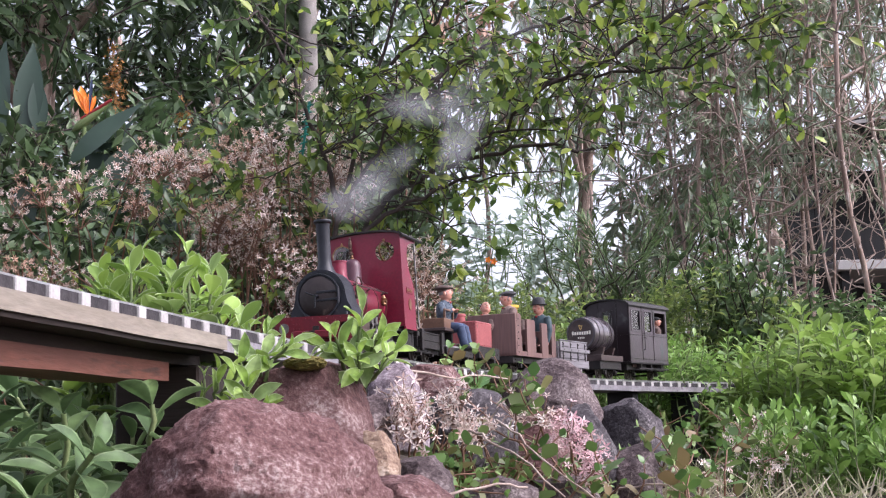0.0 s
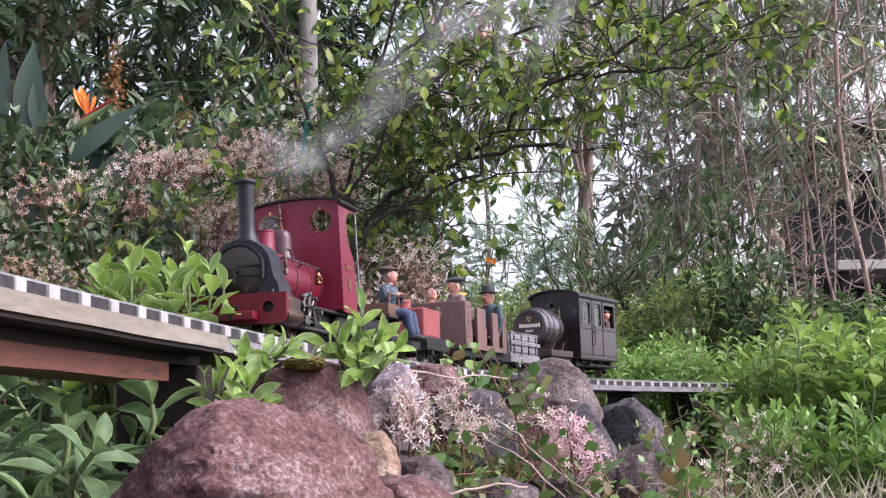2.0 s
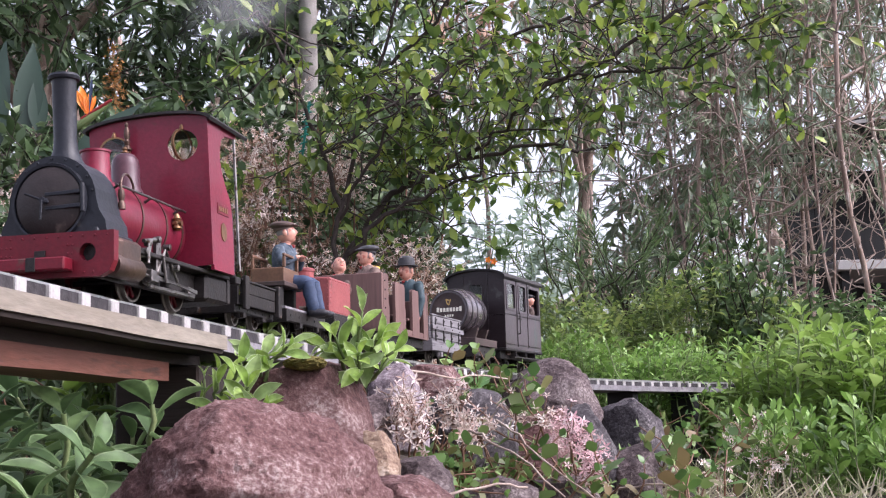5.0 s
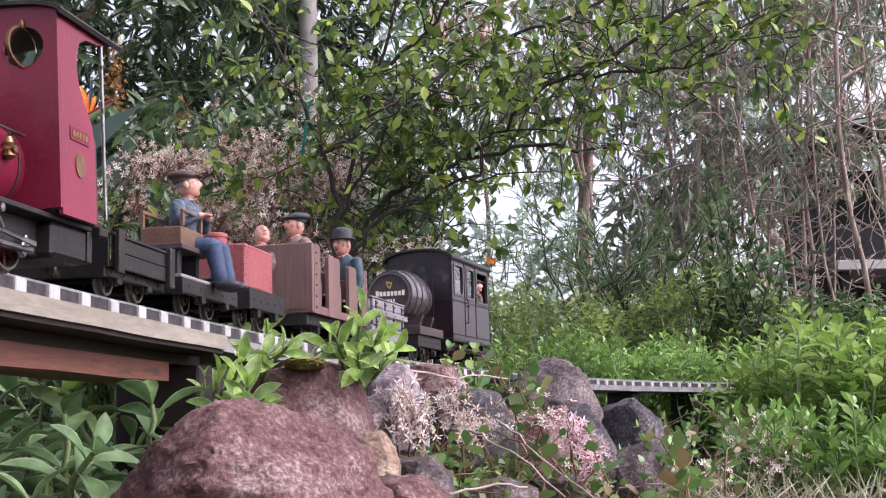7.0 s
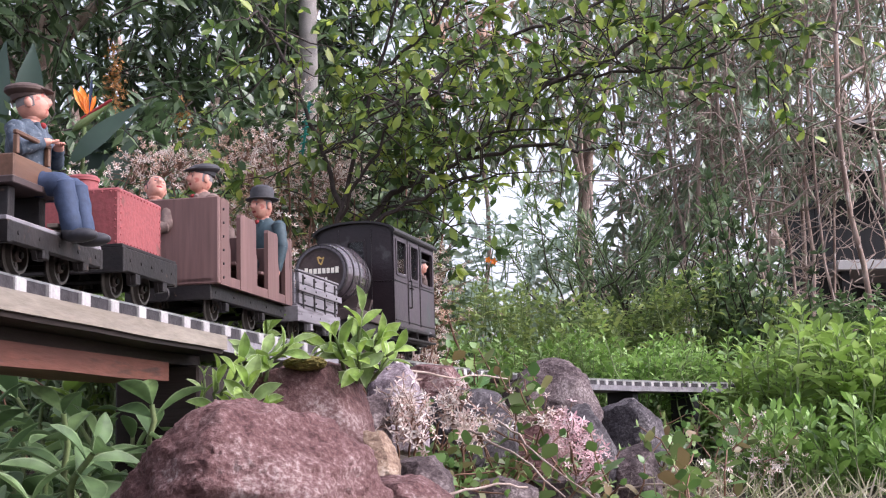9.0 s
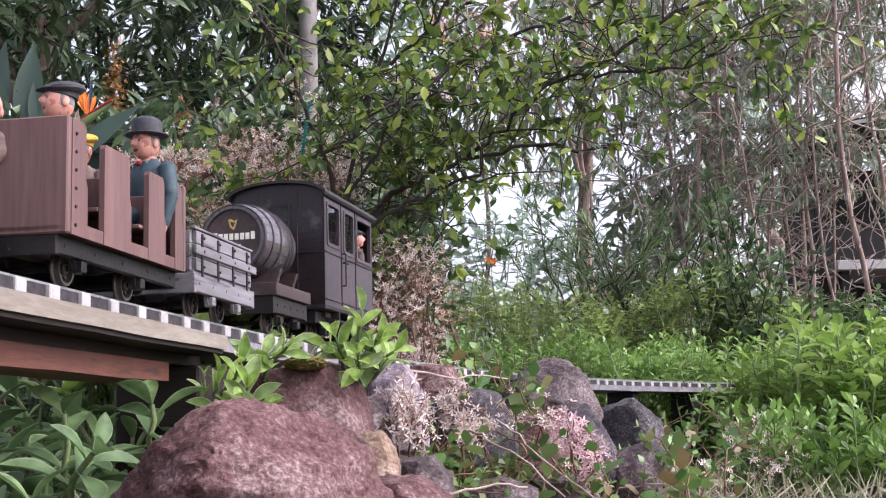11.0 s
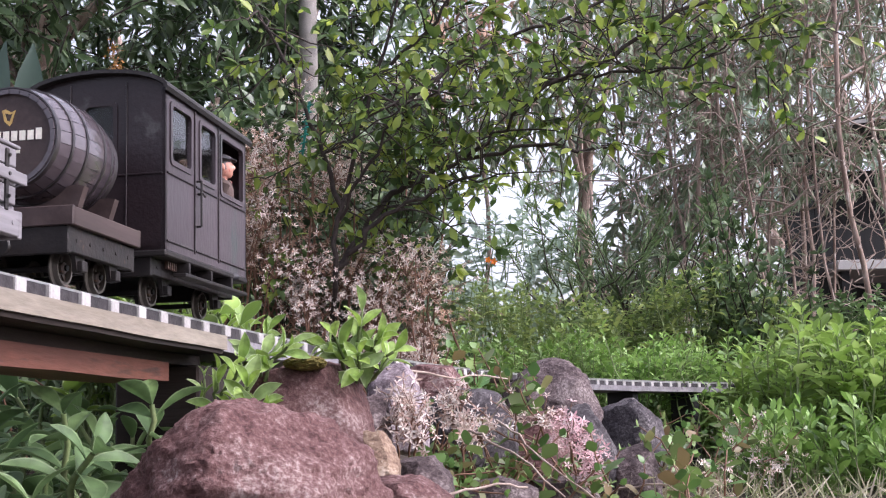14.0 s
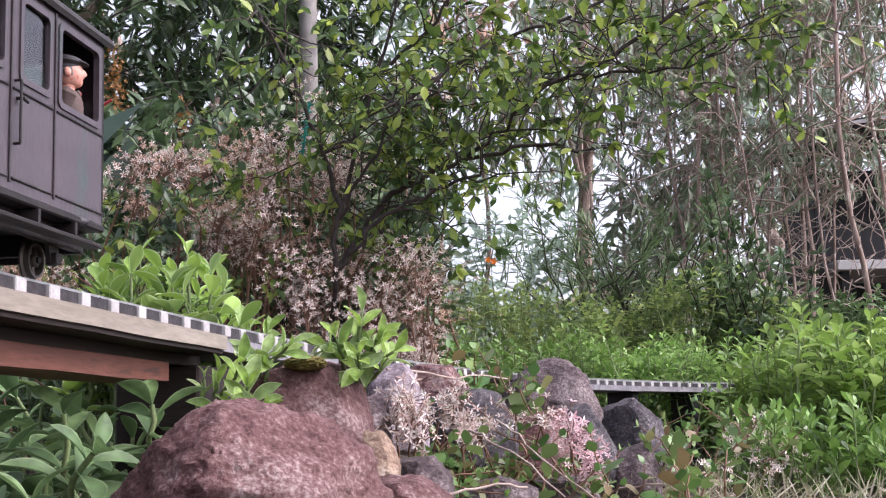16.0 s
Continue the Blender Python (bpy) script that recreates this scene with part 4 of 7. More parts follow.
def make_plank_wagon():
    car = tagged(empty("open_wagon"), "weathered grey three-plank open wagon with bolted ironwork", "train wagon")
    x0, x1, h = -0.074, 0.072, 0.045
    for y in (-h, h - 0.004):
        for i in range(3):
            z = 0.0345 + i * 0.0112
            pl = part("plank", box(B(), x0 + 0.004, x1 - 0.004, y, y + 0.004, z, z + 0.0106, 0.0005), GREY_WOOD, car)
        yo = y - 0.0016 if y < 0 else y + 0.004
        part("rubbing_strip", box(B(), x0 - 0.002, x1 + 0.006, yo - 0.0006, yo + 0.002, 0.0475, 0.0545, 0.0005), GREY_WOOD, car)
        for i in range(4):
            x = x0 + 0.014 + i * 0.038
            part("iron_strap", box(B(), x, x + 0.0035, yo + 0.0003, yo + 0.0016, 0.030, 0.066, 0.0003), CHASSIS, car)
            for z in (0.038, 0.051, 0.062):
                part("bolt", lathe(B(), [(0.0013, 0), (0.001, 0.001)], 8, Matrix.Translation((x + 0.0018, yo - 0.0004, z)) @ Matrix.Rotation(radians(90), 4, "X")), CHASSIS, car)
        part("top_rail", box(B(), x0, x1, y - 0.0006, y + 0.0046, 0.0684, 0.0705, 0.0005), GREY_WOOD, car)
    for x in (x0, x1 - 0.004):
        for i in range(3):
            z = 0.0345 + i * 0.0112
            part("plank", box(B(), x, x + 0.004, -h + 0.0042, h - 0.0042, z, z + 0.0106, 0.0005), GREY_WOOD, car)
        for y in (-0.026, 0.022):
            part("end_post", box(B(), x - 0.004 if x < 0 else x + 0.004, x if x < 0 else x + 0.008, y, y + 0.005, 0.02, 0.07, 0.0005), GREY_WOOD, car)
    part("floor", box(B(), x0 + 0.002, x1 - 0.002, -h + 0.002, h - 0.002, 0.0315, 0.0343, 0.0003), GREY_WOOD, car)
    underframe(car, x0 - 0.002, x1 + 0.004, h + 0.0005, 0.0165, 0.0313, (-0.030, 0.034), material=GREY_WOOD)
    ROLLING.append((car, -0.3785))


make_plank_wagon()


def make_open_coach():
    car = tagged(empty("open_carriage"), "brown-stained open-sided passenger carriage with tall end board", "train coach")
    x0, x1, h = -0.106, 0.106, 0.0475
    part("end_board", box(B(), x0, x0 + 0.006, -h, h, 0.0285, 0.105, 0.001), BROWN_WOOD, car, "tall brown end board")
    part("end_board", box(B(), x1 - 0.006, x1, -h, h, 0.0285, 0.098, 0.001), BROWN_WOOD, car)
    for y in (-h, h - 0.004):
        for xa, xb, zt in ((x0 + 0.0065, x0 + 0.030, 0.105), (-0.050, -0.004, 0.098), (0.028, 0.062, 0.0955), (0.082, x1 - 0.0065, 0.096)):
            pts = [(xa, 0.0285), (xb, 0.0285), (xb, 0.062), (xb - 0.003, 0.068), (xb - 0.003, zt - 0.004), (xb - 0.006, zt), (xa + 0.002, zt), (xa, zt - 0.003)]
            part("side_panel", slab(B(), pts, 0.004, Matrix.Translation((0, y, 0)) @ SIDE), BROWN_WOOD, car, smooth=False)
        part("side_sill", box(B(), x0 + 0.006, x1 - 0.006, y + 0.0005, y + 0.0035, 0.0285, 0.0375, 0.0004), BROWN_WOOD, car)
    for x in (-0.035, 0.037):
        part("seat", box(B(), x - 0.016, x + 0.016, -h + 0.0045, h - 0.0045, 0.0515, 0.0545, 0.0006), BROWN_WOOD, car)
        part("seat_back", box(B(), x + 0.0165, x + 0.0195, -h + 0.0045, h - 0.0045, 0.0345, 0.082, 0.0006), BROWN_WOOD, car)
    part("floor", box(B(), x0, x1, -h + 0.0042, h - 0.0042, 0.0305, 0.0340, 0.0004), BROWN_WOOD, car)
    underframe(car, x0 + 0.002, x1 - 0.002, h - 0.008, 0.0165, 0.0283, (-0.062, 0.038))
    for i in range(6):
        bm = lathe(B(), [(0.0013, 0), (0.001, 0.001)], 8, Matrix.Translation((x0 + 0.012, -h, 0.035 + 0.012 * i)) @ Matrix.Rotation(radians(90), 4, "X"))
        part("bolt", bm, CHASSIS, car)
    ROLLING.append((car, -0.585))


make_open_coach()


def rivets(bm, pts, m, r=0.0009):
    for x, y in pts:
        lathe(bm, [(r, 0), (r * 0.85, r * 0.5), (r * 0.3, r * 0.8)], 8, m @ Matrix.Translation((x, y, 0)))
    return bm


def make_tank_wagon():
    car = tagged(empty("tank_wagon"), "small wagon carrying a faded red riveted water tank", "train wagon")
    x0, x1, h = -0.053, 0.051, 0.043
    a, b, w, z0, z1 = -0.043, 0.037, 0.036, 0.0362, 0.079
    tank = part("tank", box(B(), a, b, -w, w, z0, z1, 0.0015), TANK_RED, car, "faded red riveted tank")
    bm = B()
    n = 12
    m = Matrix.Translation((0, -w, 0)) @ Matrix.Rotation(radians(90), 4, "X")
    pts = [(a + 0.003 + (b - a - 0.006) * i / n, z) for i in range(n + 1) for z in (z0 + 0.003, z1 - 0.003)] + [(x, z0 + 0.003 + (z1 - z0 - 0.006) * i / 7) for i in range(1, 7) for x in (a + 0.003, b - 0.003)]
    rivets(bm, pts, m)
    m2 = Matrix.Translation((a, 0, 0)) @ Matrix.Rotation(radians(-90), 4, "Y") @ Matrix.Rotation(radians(-90), 4, "Z")
    rivets(bm, [(y, z) for y in (-w + 0.003, w - 0.003) for z in [z0 + 0.003 + (z1 - z0 - 0.006) * i / 7 for i in range(8)]] + [(-w + 0.006 + i * 0.0066, z1 - 0.003) for i in range(11)], m2)
    part("rivet_row", bm, TANK_RED, tank)
    bm = lathe(B(), [(0.0115, z1), (0.0115, z1 + 0.010), (0.0125, z1 + 0.0105), (0.0125, z1 + 0.013), (0.011, z1 + 0.0145)], 24, Matrix.Translation((-0.018, 0.004, 0)))
    part("filler_cap", bm, TANK_RED, tank, "round red filler cap")
    part("deck", box(B(), x0, x1, -h, h, 0.0335, 0.0360, 0.0004), CHASSIS, car)
    underframe(car, x0, x1, h + 0.001, 0.0165, 0.0333, (-0.026, 0.026), r=0.0125)
    ROLLING.append((car, -0.830))


make_tank_wagon()


def make_bench_wagon():
    car = tagged(empty("bench_wagon"), "low dark flat wagon with a varnished wooden bench", "train wagon")
    x0, x1, h = -0.066, 0.066, 0.043
    for i in range(7):
        y = -h + 2 * h * i / 7
        part("plank", box(B(), x0, x1, y + 0.0003, y + 2 * h / 7 - 0.0003, 0.0258, 0.0285, 0.0004), GREY_WOOD if i < 2 else CHASSIS, car)
    for xa, xb, ya, z in ((0.006, 0.062, -0.0445, 0.0287), (0.012, 0.058, -0.036, 0.0287), (0.000, 0.050, -0.0425, 0.0316)):
        part("loose_board", box(B(), xa, xb, ya, ya + 0.0075, z, z + 0.0026, 0.0004), LOOSE_WOOD, car, "pale weathered loose board")
    for xa in (-0.036, 0.005):
        part("bench_trestle", box(B(), xa, xa + 0.008, -0.028, 0.008, 0.0287, 0.0525, 0.0006), CHASSIS, car)
    part("bench_base", box(B(), -0.042, 0.026, -0.034, 0.012, 0.0527, 0.0575, 0.0006), DARK_PLANK, car)
    box_ = part("bench_box", box(B(), -0.034, 0.017, -0.030, 0.006, 0.0577, 0.0730, 0.0008), BENCH_WOOD, car, "varnished wooden bench box")
    for y in (-0.031, 0.004):
        part("arm_rail", box(B(), -0.033, 0.014, y, y + 0.003, 0.0850, 0.0880, 0.0006), BENCH_WOOD, box_)
        part("arm_post", box(B(), 0.0095, 0.013, y, y + 0.003, 0.0732, 0.0848, 0.0004), BENCH_WOOD, box_)
        part("arm_post", box(B(), -0.0325, -0.029, y, y + 0.003, 0.0732, 0.0848, 0.0004), BENCH_WOOD, box_)
    underframe(car, x0, x1, h + 0.001, 0.0135, 0.0256, (-0.018, 0.040), r=0.0118)
    ROLLING.append((car, -0.984))


make_bench_wagon()


def make_low_wagon():
    car = tagged(empty("tender_wagon"), "short dark slatted wagon coupled behind the engine", "train wagon")
    x0, x1, h = -0.055, 0.055, 0.043
    for y in (-h, h - 0.003):
        part("side_plank", box(B(), x0 + 0.003, x1 - 0.003, y, y + 0.003, 0.0175, 0.0285, 0.0005), CHASSIS, car)
        part("side_plank", box(B(), x0 + 0.003, x1 - 0.003, y, y + 0.003, 0.0288, 0.0390, 0.0005), CHASSIS, car)
        part("top_rail", box(B(), x0, x1, y - 0.0012, y + 0.0042, 0.0392, 0.0412, 0.0004), CHASSIS, car)
        for x in (x0 + 0.002, x1 - 0.012):
            part("stanchion", box(B(), x, x + 0.010, y - 0.0040 if y < 0 else y + 0.003, y if y < 0 else y + 0.0070, 0.013, 0.0440, 0.0006), CHASSIS, car)
    for x in (x0, x1 - 0.003):
        part("end_plank", box(B(), x, x + 0.003, -h + 0.0032, h - 0.0032, 0.0175, 0.0390, 0.0005), CHASSIS, car)
    part("floor", box(B(), x0 + 0.003, x1 - 0.003, -h + 0.003, h - 0.003, 0.0185, 0.0203, 0.0003), CHASSIS, car)
    underframe(car, x0, x1, h - 0.006, 0.0115, 0.0183, (-0.028, 0.028), r=0.0112, coupler=True)
    ROLLING.append((car, -1.128))


make_low_wagon()


def make_engine():
    eng = tagged(empty("steam_locomotive"), "crimson and black narrow gauge steam engine with tall chimney", "steam locomotive")
    # buffer beam
    hw = 0.055
    out = [(-hw, 0.041), (-hw, 0.020), (-hw + 0.003, 0.013), (-hw + 0.010, 0.0095), (hw - 0.010, 0.0095), (hw - 0.003, 0.013), (hw, 0.020), (hw, 0.041)]
    beam = part("buffer_beam", slab(B(), out, 0.007, Matrix.Translation((-0.122, 0, 0)) @ FRONT, [circle(-0.0355, 0.0265, 0.0062)]), BUFFER_RED, eng, "red riveted buffer beam", smooth=False)
    part("lamp_disc", lathe(B(), [(0.0066, -0.1228), (0.0066, -0.1200)], 24, Matrix.Translation((0, 0.0420, 0.0270)) @ ALONG_X), STEEL, beam)
    part("hole_back", lathe(B(), [(0.0072, -0.1155), (0.0072, -0.1140)], 20, Matrix.Translation((0, -0.0355, 0.0265)) @ ALONG_X), CHASSIS, beam)
    mr = Matrix.Translation((-0.122, 0, 0)) @ Matrix.Rotation(radians(-90), 4, "Y") @ Matrix.Rotation(radians(-90), 4, "Z")
    pts = [(-0.05 + 0.0091 * i, 0.038) for i in range(12)] + [(x, z) for x in (-0.024, -0.0205, 0.0225, 0.026, 0.030) for z in (0.014, 0.020, 0.026, 0.032)] + [(x, 0.0125) for x in (-0.04, -0.033, 0.037, 0.044)]
    part("rivet_row", rivets(B(), [(-x, z) for x, z in pts], mr), BUFFER_RED, beam)
    bm = box(B(), -0.135, -0.122, -0.025, 0.025, 0.0135, 0.0225, 0.001)
    part("coupling_block", bm, BUFFER_RED, beam, "bright red coupling block")
    # no recess is cut: thin dark plates stand for the shade inside slot and pocket
    part("coupling_slot", box(B(), -0.1354, -0.1340, -0.0036, 0.0036, 0.0128, 0.0225, 0.0003), CHASSIS, beam)
    part("coupling_pocket", box(B(), -0.1232, -0.1215, -0.0042, 0.0042, 0.0228, 0.0290, 0.0003), CHASSIS, beam)
    # frames, footplate
    part("footplate", box(B(), -0.1145, 0.118, -0.046, 0.046, 0.0330, 0.0365, 0.0006), CHASSIS, eng)
    for y in (-0.034, 0.030):
        part("side_frame", box(B(), -0.1145, 0.118, y, y + 0.004, 0.011, 0.0328, 0.0006), CHASSIS, eng)
    part("drag_beam", box(B(), 0.112, 0.118, -0.046, 0.046, 0.012, 0.0328, 0.0008), CHASSIS, eng)
    # smokebox with flared saddle front
    a = [(0.0335 * math.cos(t), 0.0670 + 0.0335 * math.sin(t)) for t in [math.pi * i / 16 for i in range(17)]]
    outl = [(0.0410, 0.0415), (0.0400, 0.050), (0.0355, 0.058), *a, (-0.0355, 0.058), (-0.0400, 0.050), (-0.0410, 0.0415)]
    sm = part("smokebox", slab(B(), outl, 0.034, Matrix.Translation((-0.104, 0, 0)) @ FRONT), BLACK_IRON, eng, "matt black flared smokebox", smooth=False)
    part("smokebox_saddle", box(B(), -0.106, -0.066, -0.043, 0.043, 0.0367, 0.0413, 0.0012), BLACK_IRON, sm)
    part("smokebox_door", lathe(B(), [(0.0255, 0.0), (0.0255, -0.0015), (0.0235, -0.003), (0.012, -0.0048), (0.002, -0.0054)], 36, Matrix.Translation((-0.104, 0.002, 0.0665)) @ ALONG_X), SOOTY_IRON, sm, "sooty brown-black smokebox door")
    part("door_ring", lathe(B(), [(0.0262, 0.0005), (0.0266, -0.0022), (0.0284, -0.0026), (0.0292, 0.0005)], 40, Matrix.Translation((-0.104, 0.002, 0.0665)) @ ALONG_X, caps=False), BLACK_IRON, sm)
    for k in range(9):
        t = math.pi * (k + 0.5) / 9
        part("rivet", lathe(B(), [(0.0010, -0.1038), (0.0010, -0.1048), (0.0004, -0.1052)], 8, Matrix.Translation((0, 0.0312 * math.cos(t), 0.0670 + 0.0312 * math.sin(t))) @ ALONG_X), BLACK_IRON, sm)
    for y in (-0.034, 0.034):
        part("foot_bolt", lathe(B(), [(0.0022, 0.0412), (0.0022, 0.0435), (0.0012, 0.0450)], 8, Matrix.Translation((-0.1062, y, 0))), BLACK_IRON, sm)
    for z in (0.0715, 0.0615):
        part("hinge_strap", box(B(), -0.1098, -0.1062, -0.024, 0.003, z - 0.0014, z + 0.0014, 0.0004), BLACK_IRON, sm)
    part("hinge_pin", rod(B(), (-0.1085, -0.0255, 0.057), (-0.1085, -0.0255, 0.077), 0.0017), BLACK_IRON, sm)
    bm = rod(B(), (-0.108, 0.002, 0.0665), (-0.116, 0.002, 0.0665), 0.0022)
    rod(bm, (-0.1145, 0.002, 0.0665), (-0.1145, 0.0155, 0.0725), 0.0009)
    rod(bm, (-0.1160, 0.002, 0.0665), (-0.1160, 0.003, 0.0525), 0.0009)
    part("door_dart", bm, BLACK_IRON, sm)
    # chimney
    prof = [(0.0145, 0.0965), (0.0112, 0.1025), (0.0092, 0.108), (0.0083, 0.117), (0.0088, 0.159), (0.0093, 0.1615), (0.0112, 0.1620), (0.0118, 0.1640), (0.0108, 0.1660), (0.0080, 0.1665), (0.0075, 0.154)]
    part("chimney", lathe(B(), prof, 28, Matrix.Translation((-0.083, 0, 0))), BLACK_IRON, eng, "tall slim blue-black chimney with a flared cap")
    # boiler
    bo = part("boiler", lathe(B(), [(0.0305, -0.0700), (0.0305, 0.060)], 40, Matrix.Translation((0, 0, 0.0660)) @ ALONG_X), RED_PAINT, eng, "crimson boiler barrel")
    for x in (-0.066, -0.022, 0.022, 0.052):
        part("boiler_band", lathe(B(), [(0.0306, x), (0.0311, x), (0.0311, x + 0.0025), (0.0306, x + 0.0025)], 40, Matrix.Translation((0, 0, 0.0660)) @ ALONG_X, caps=False), COPPER_BOX, bo)
    part("sand_dome", lathe(B(), [(0.0125, 0.094), (0.0112, 0.098), (0.0108, 0.1165), (0.0118, 0.1170), (0.0118, 0.1185), (0.0, 0.1195)], 28, Matrix.Translation((-0.0370, 0, 0)), caps=False), RED_PAINT, bo, "short red dome")
    part("steam_dome", lathe(B(), [(0.0140, 0.094), (0.0115, 0.099), (0.0112, 0.117), (0.0102, 0.1225), (0.0075, 0.1262), (0.003, 0.1280), (0.0, 0.1282)], 28, Matrix.Translation((0.015, 0, 0)), caps=False), DOME_PAINT, bo, "dull plum rounded dome")
    bm = lathe(B(), [(0.002, 0.1275), (0.0030, 0.1285), (0.0018, 0.130), (0.0024, 0.1315), (0.0010, 0.1335)], 14, Matrix.Translation((0.015, 0, 0)))
    part("safety_valve", bm, BRASS, bo, "turned brass safety valve")
    for y in (-1, 1):
        bm = rod(B(), (-0.070, y * 0.0325, 0.083), (0.056, y * 0.0325, 0.083), 0.0010)
        for x in (-0.066, -0.01, 0.045):
            rod(bm, (x, y * 0.027, 0.080), (x, y * 0.0325, 0.083), 0.0011)
        part("handrail", bm, STEEL, bo)
        bm = lathe(B(), [(0.002, -0.006), (0.004, -0.004), (0.002, 0.0), (0.0036, 0.004), (0.0018, 0.008)], 12, Matrix.Translation((0.036, y * 0.0335, 0.070)))
        rod(bm, (0.036, y * 0.028, 0.070), (0.036, y * 0.038, 0.070), 0.0022)
        rod(bm, (0.029, y * 0.0345, 0.070), (0.043, y * 0.0345, 0.070), 0.0012)
        part("clack_valve", bm, BRASS, bo)
        bm = rod(B(), (-0.067, y * 0.035, 0.066), (-0.067, y * 0.035, 0.078), 0.0018)
        lathe(bm, [(0.0028, 0.064), (0.0030, 0.068), (0.0018, 0.0705), (0.0028, 0.074), (0.0022, 0.079)], 12, Matrix.Translation((-0.067, y * 0.035, 0)))
        arc = [(-0.067 + 0.017 * (1 - math.cos(a)), y * (0.035 - 0.006 * a / 3.2), 0.078 + 0.016 * math.sin(a)) for a in [0.4 * i for i in range(8)]]
        for p, q in zip(arc, arc[1:]):
            rod(bm, p, q, 0.0010)
        part("lubricator", bm, COPPER_BOX, bo, "tarnished copper lubricator and pipe")
    bm = lathe(B(), [(0.003, 0.141), (0.003, 0.144), (0.0018, 0.145), (0.0028, 0.148), (0.0018, 0.150), (0.0026, 0.153), (0.0024, 0.158), (0.0012, 0.161), (0.0018, 0.163), (0.0, 0.166)], 14, Matrix.Translation((0.053, 0.016, 0)), caps=False)
    rod(bm, (0.053, 0.016, 0.143), (0.061, 0.016, 0.143), 0.0016)
    part("whistle", bm, COPPER_BOX, eng, "slender tarnished copper whistle in front of the cab")
    # cab
    arch = [(0.05 * math.cos(t), 0.1600 + 0.0060 * math.sin(t)) for t in [math.pi * i / 14 for i in range(15)]]
    spec = [circle(-0.0285, 0.139, 0.0128, 28), circle(0.0285, 0.139, 0.0128, 28)]
    front = part("cab_front", slab(B(), [(0.05, 0.0367), *arch, (-0.05, 0.0367)], 0.0025, Matrix.Translation((0.060, 0, 0)) @ FRONT, spec), RED_PAINT, eng, "crimson cab front with two round windows", smooth=False)
    for y, tilt in ((-0.0285, 78), (0.0285, 0)):
        m = Matrix.Translation((0.0595, y, 0.139)) @ Matrix.Rotation(radians(tilt), 4, "Z") @ ALONG_X
        bm = lathe(B(), [(0.0122, -0.001), (0.0136, -0.001), (0.0136, 0.001), (0.0122, 0.001), (0.0122, -0.001)], 32, m, caps=False)
        lathe(bm, [(0.0012, -0.001), (0.0018, 0.001), (0.0008, 0.004)], 10, Matrix.Translation((0.0592, y, 0.1525)))
        ring = part("window_ring", bm, BRASS, front, "brass window ring")
        pn = part("pane", lathe(B(), [(0.0121, -0.0004), (0.0121, 0.0004)], 32, m), PANE, ring)
        pn.visible_shadow = False
    sidep = [(0.0626, 0.0330), (0.108, 0.0330), (0.109, 0.050), (0.1085, 0.085), (0.1045, 0.098), (0.096, 0.108), (0.0885, 0.119), (0.0855, 0.130), (0.0865, 0.140), (0.0905, 0.1480), (0.100, 0.1525), (0.126, 0.1555), (0.126, 0.1600), (0.0626, 0.1600)]
    for y in (-0.05, 0.0475):
        sd = part("cab_side", slab(B(), sidep, 0.0025, Matrix.Translation((0, y, 0)) @ SIDE), RED_PAINT, eng, "crimson cab side with curved cutaway", smooth=False)
        yo = y - 0.0006 if y < 0 else y + 0.0026
        part("name_plate", box(B(), 0.074, 0.099, yo, yo + 0.0006, 0.0815, 0.0905, 0.0002), BUFFER_RED, sd, "small red name plate")
        bm = B()
        for i in range(5):
            box(bm, 0.0765 + i * 0.0042, 0.0795 + i * 0.0042, yo - 0.0003, yo + 0.0002, 0.084, 0.088, 0)
        part("plate_lettering", bm, BRASS, sd, smooth=False)
        bm = lathe(B(), [(0.0062, 0.0), (0.0062, 0.0009)], 28, Matrix.Translation((0.0865, yo + 0.0008, 0.067)) @ Matrix.Rotation(radians(90), 4, "X") @ Matrix.Diagonal((1, 1.25, 1, 1)))
        part("works_plate", bm, BRASS, sd, "oval brass works plate")
        part("bead_edge", rod(B(), (0.1095, y + 0.001, 0.036), (0.1095, y + 0.001, 0.0880), 0.0012), BLACK_IRON, sd)
        part("grab_rail", rod(B(), (0.1235, y + 0.001, 0.0385), (0.1235, y + 0.001, 0.1560), 0.0012), STEEL, sd)
    ro = 0.0545
    outer = [(ro * math.cos(t), 0.1595 + 0.0095 * math.sin(t)) for t in [math.pi * i / 18 for i in range(19)]]
    inner = [(y * 0.97, z - 0.0022) for y, z in outer][::-1]
    part("cab_roof", slab(B(), outer + inner, 0.088, Matrix.Translation((0.056, 0, 0)) @ FRONT), ROOF_FELT, eng, "thin black arched cab roof", smooth=False)
    part("cab_floor", box(B(), 0.0626, 0.128, -0.0474, 0.0474, 0.0367, 0.0400, 0.0004), CHASSIS, eng)
    part("firebox_backhead", lathe(B(), [(0.030, 0.0626), (0.030, 0.078)], 30, Matrix.Translation((0, 0, 0.072)) @ ALONG_X), BLACK_IRON, eng)
    part("bunker", box(B(), 0.066, 0.111, -0.046, 0.046, 0.010, 0.0328, 0.003), CHASSIS, eng)
    part("rear_step", box(B(), 0.1182, 0.129, -0.0515, 0.0515, 0.0300, 0.0364, 0.0008), CHASSIS, eng)
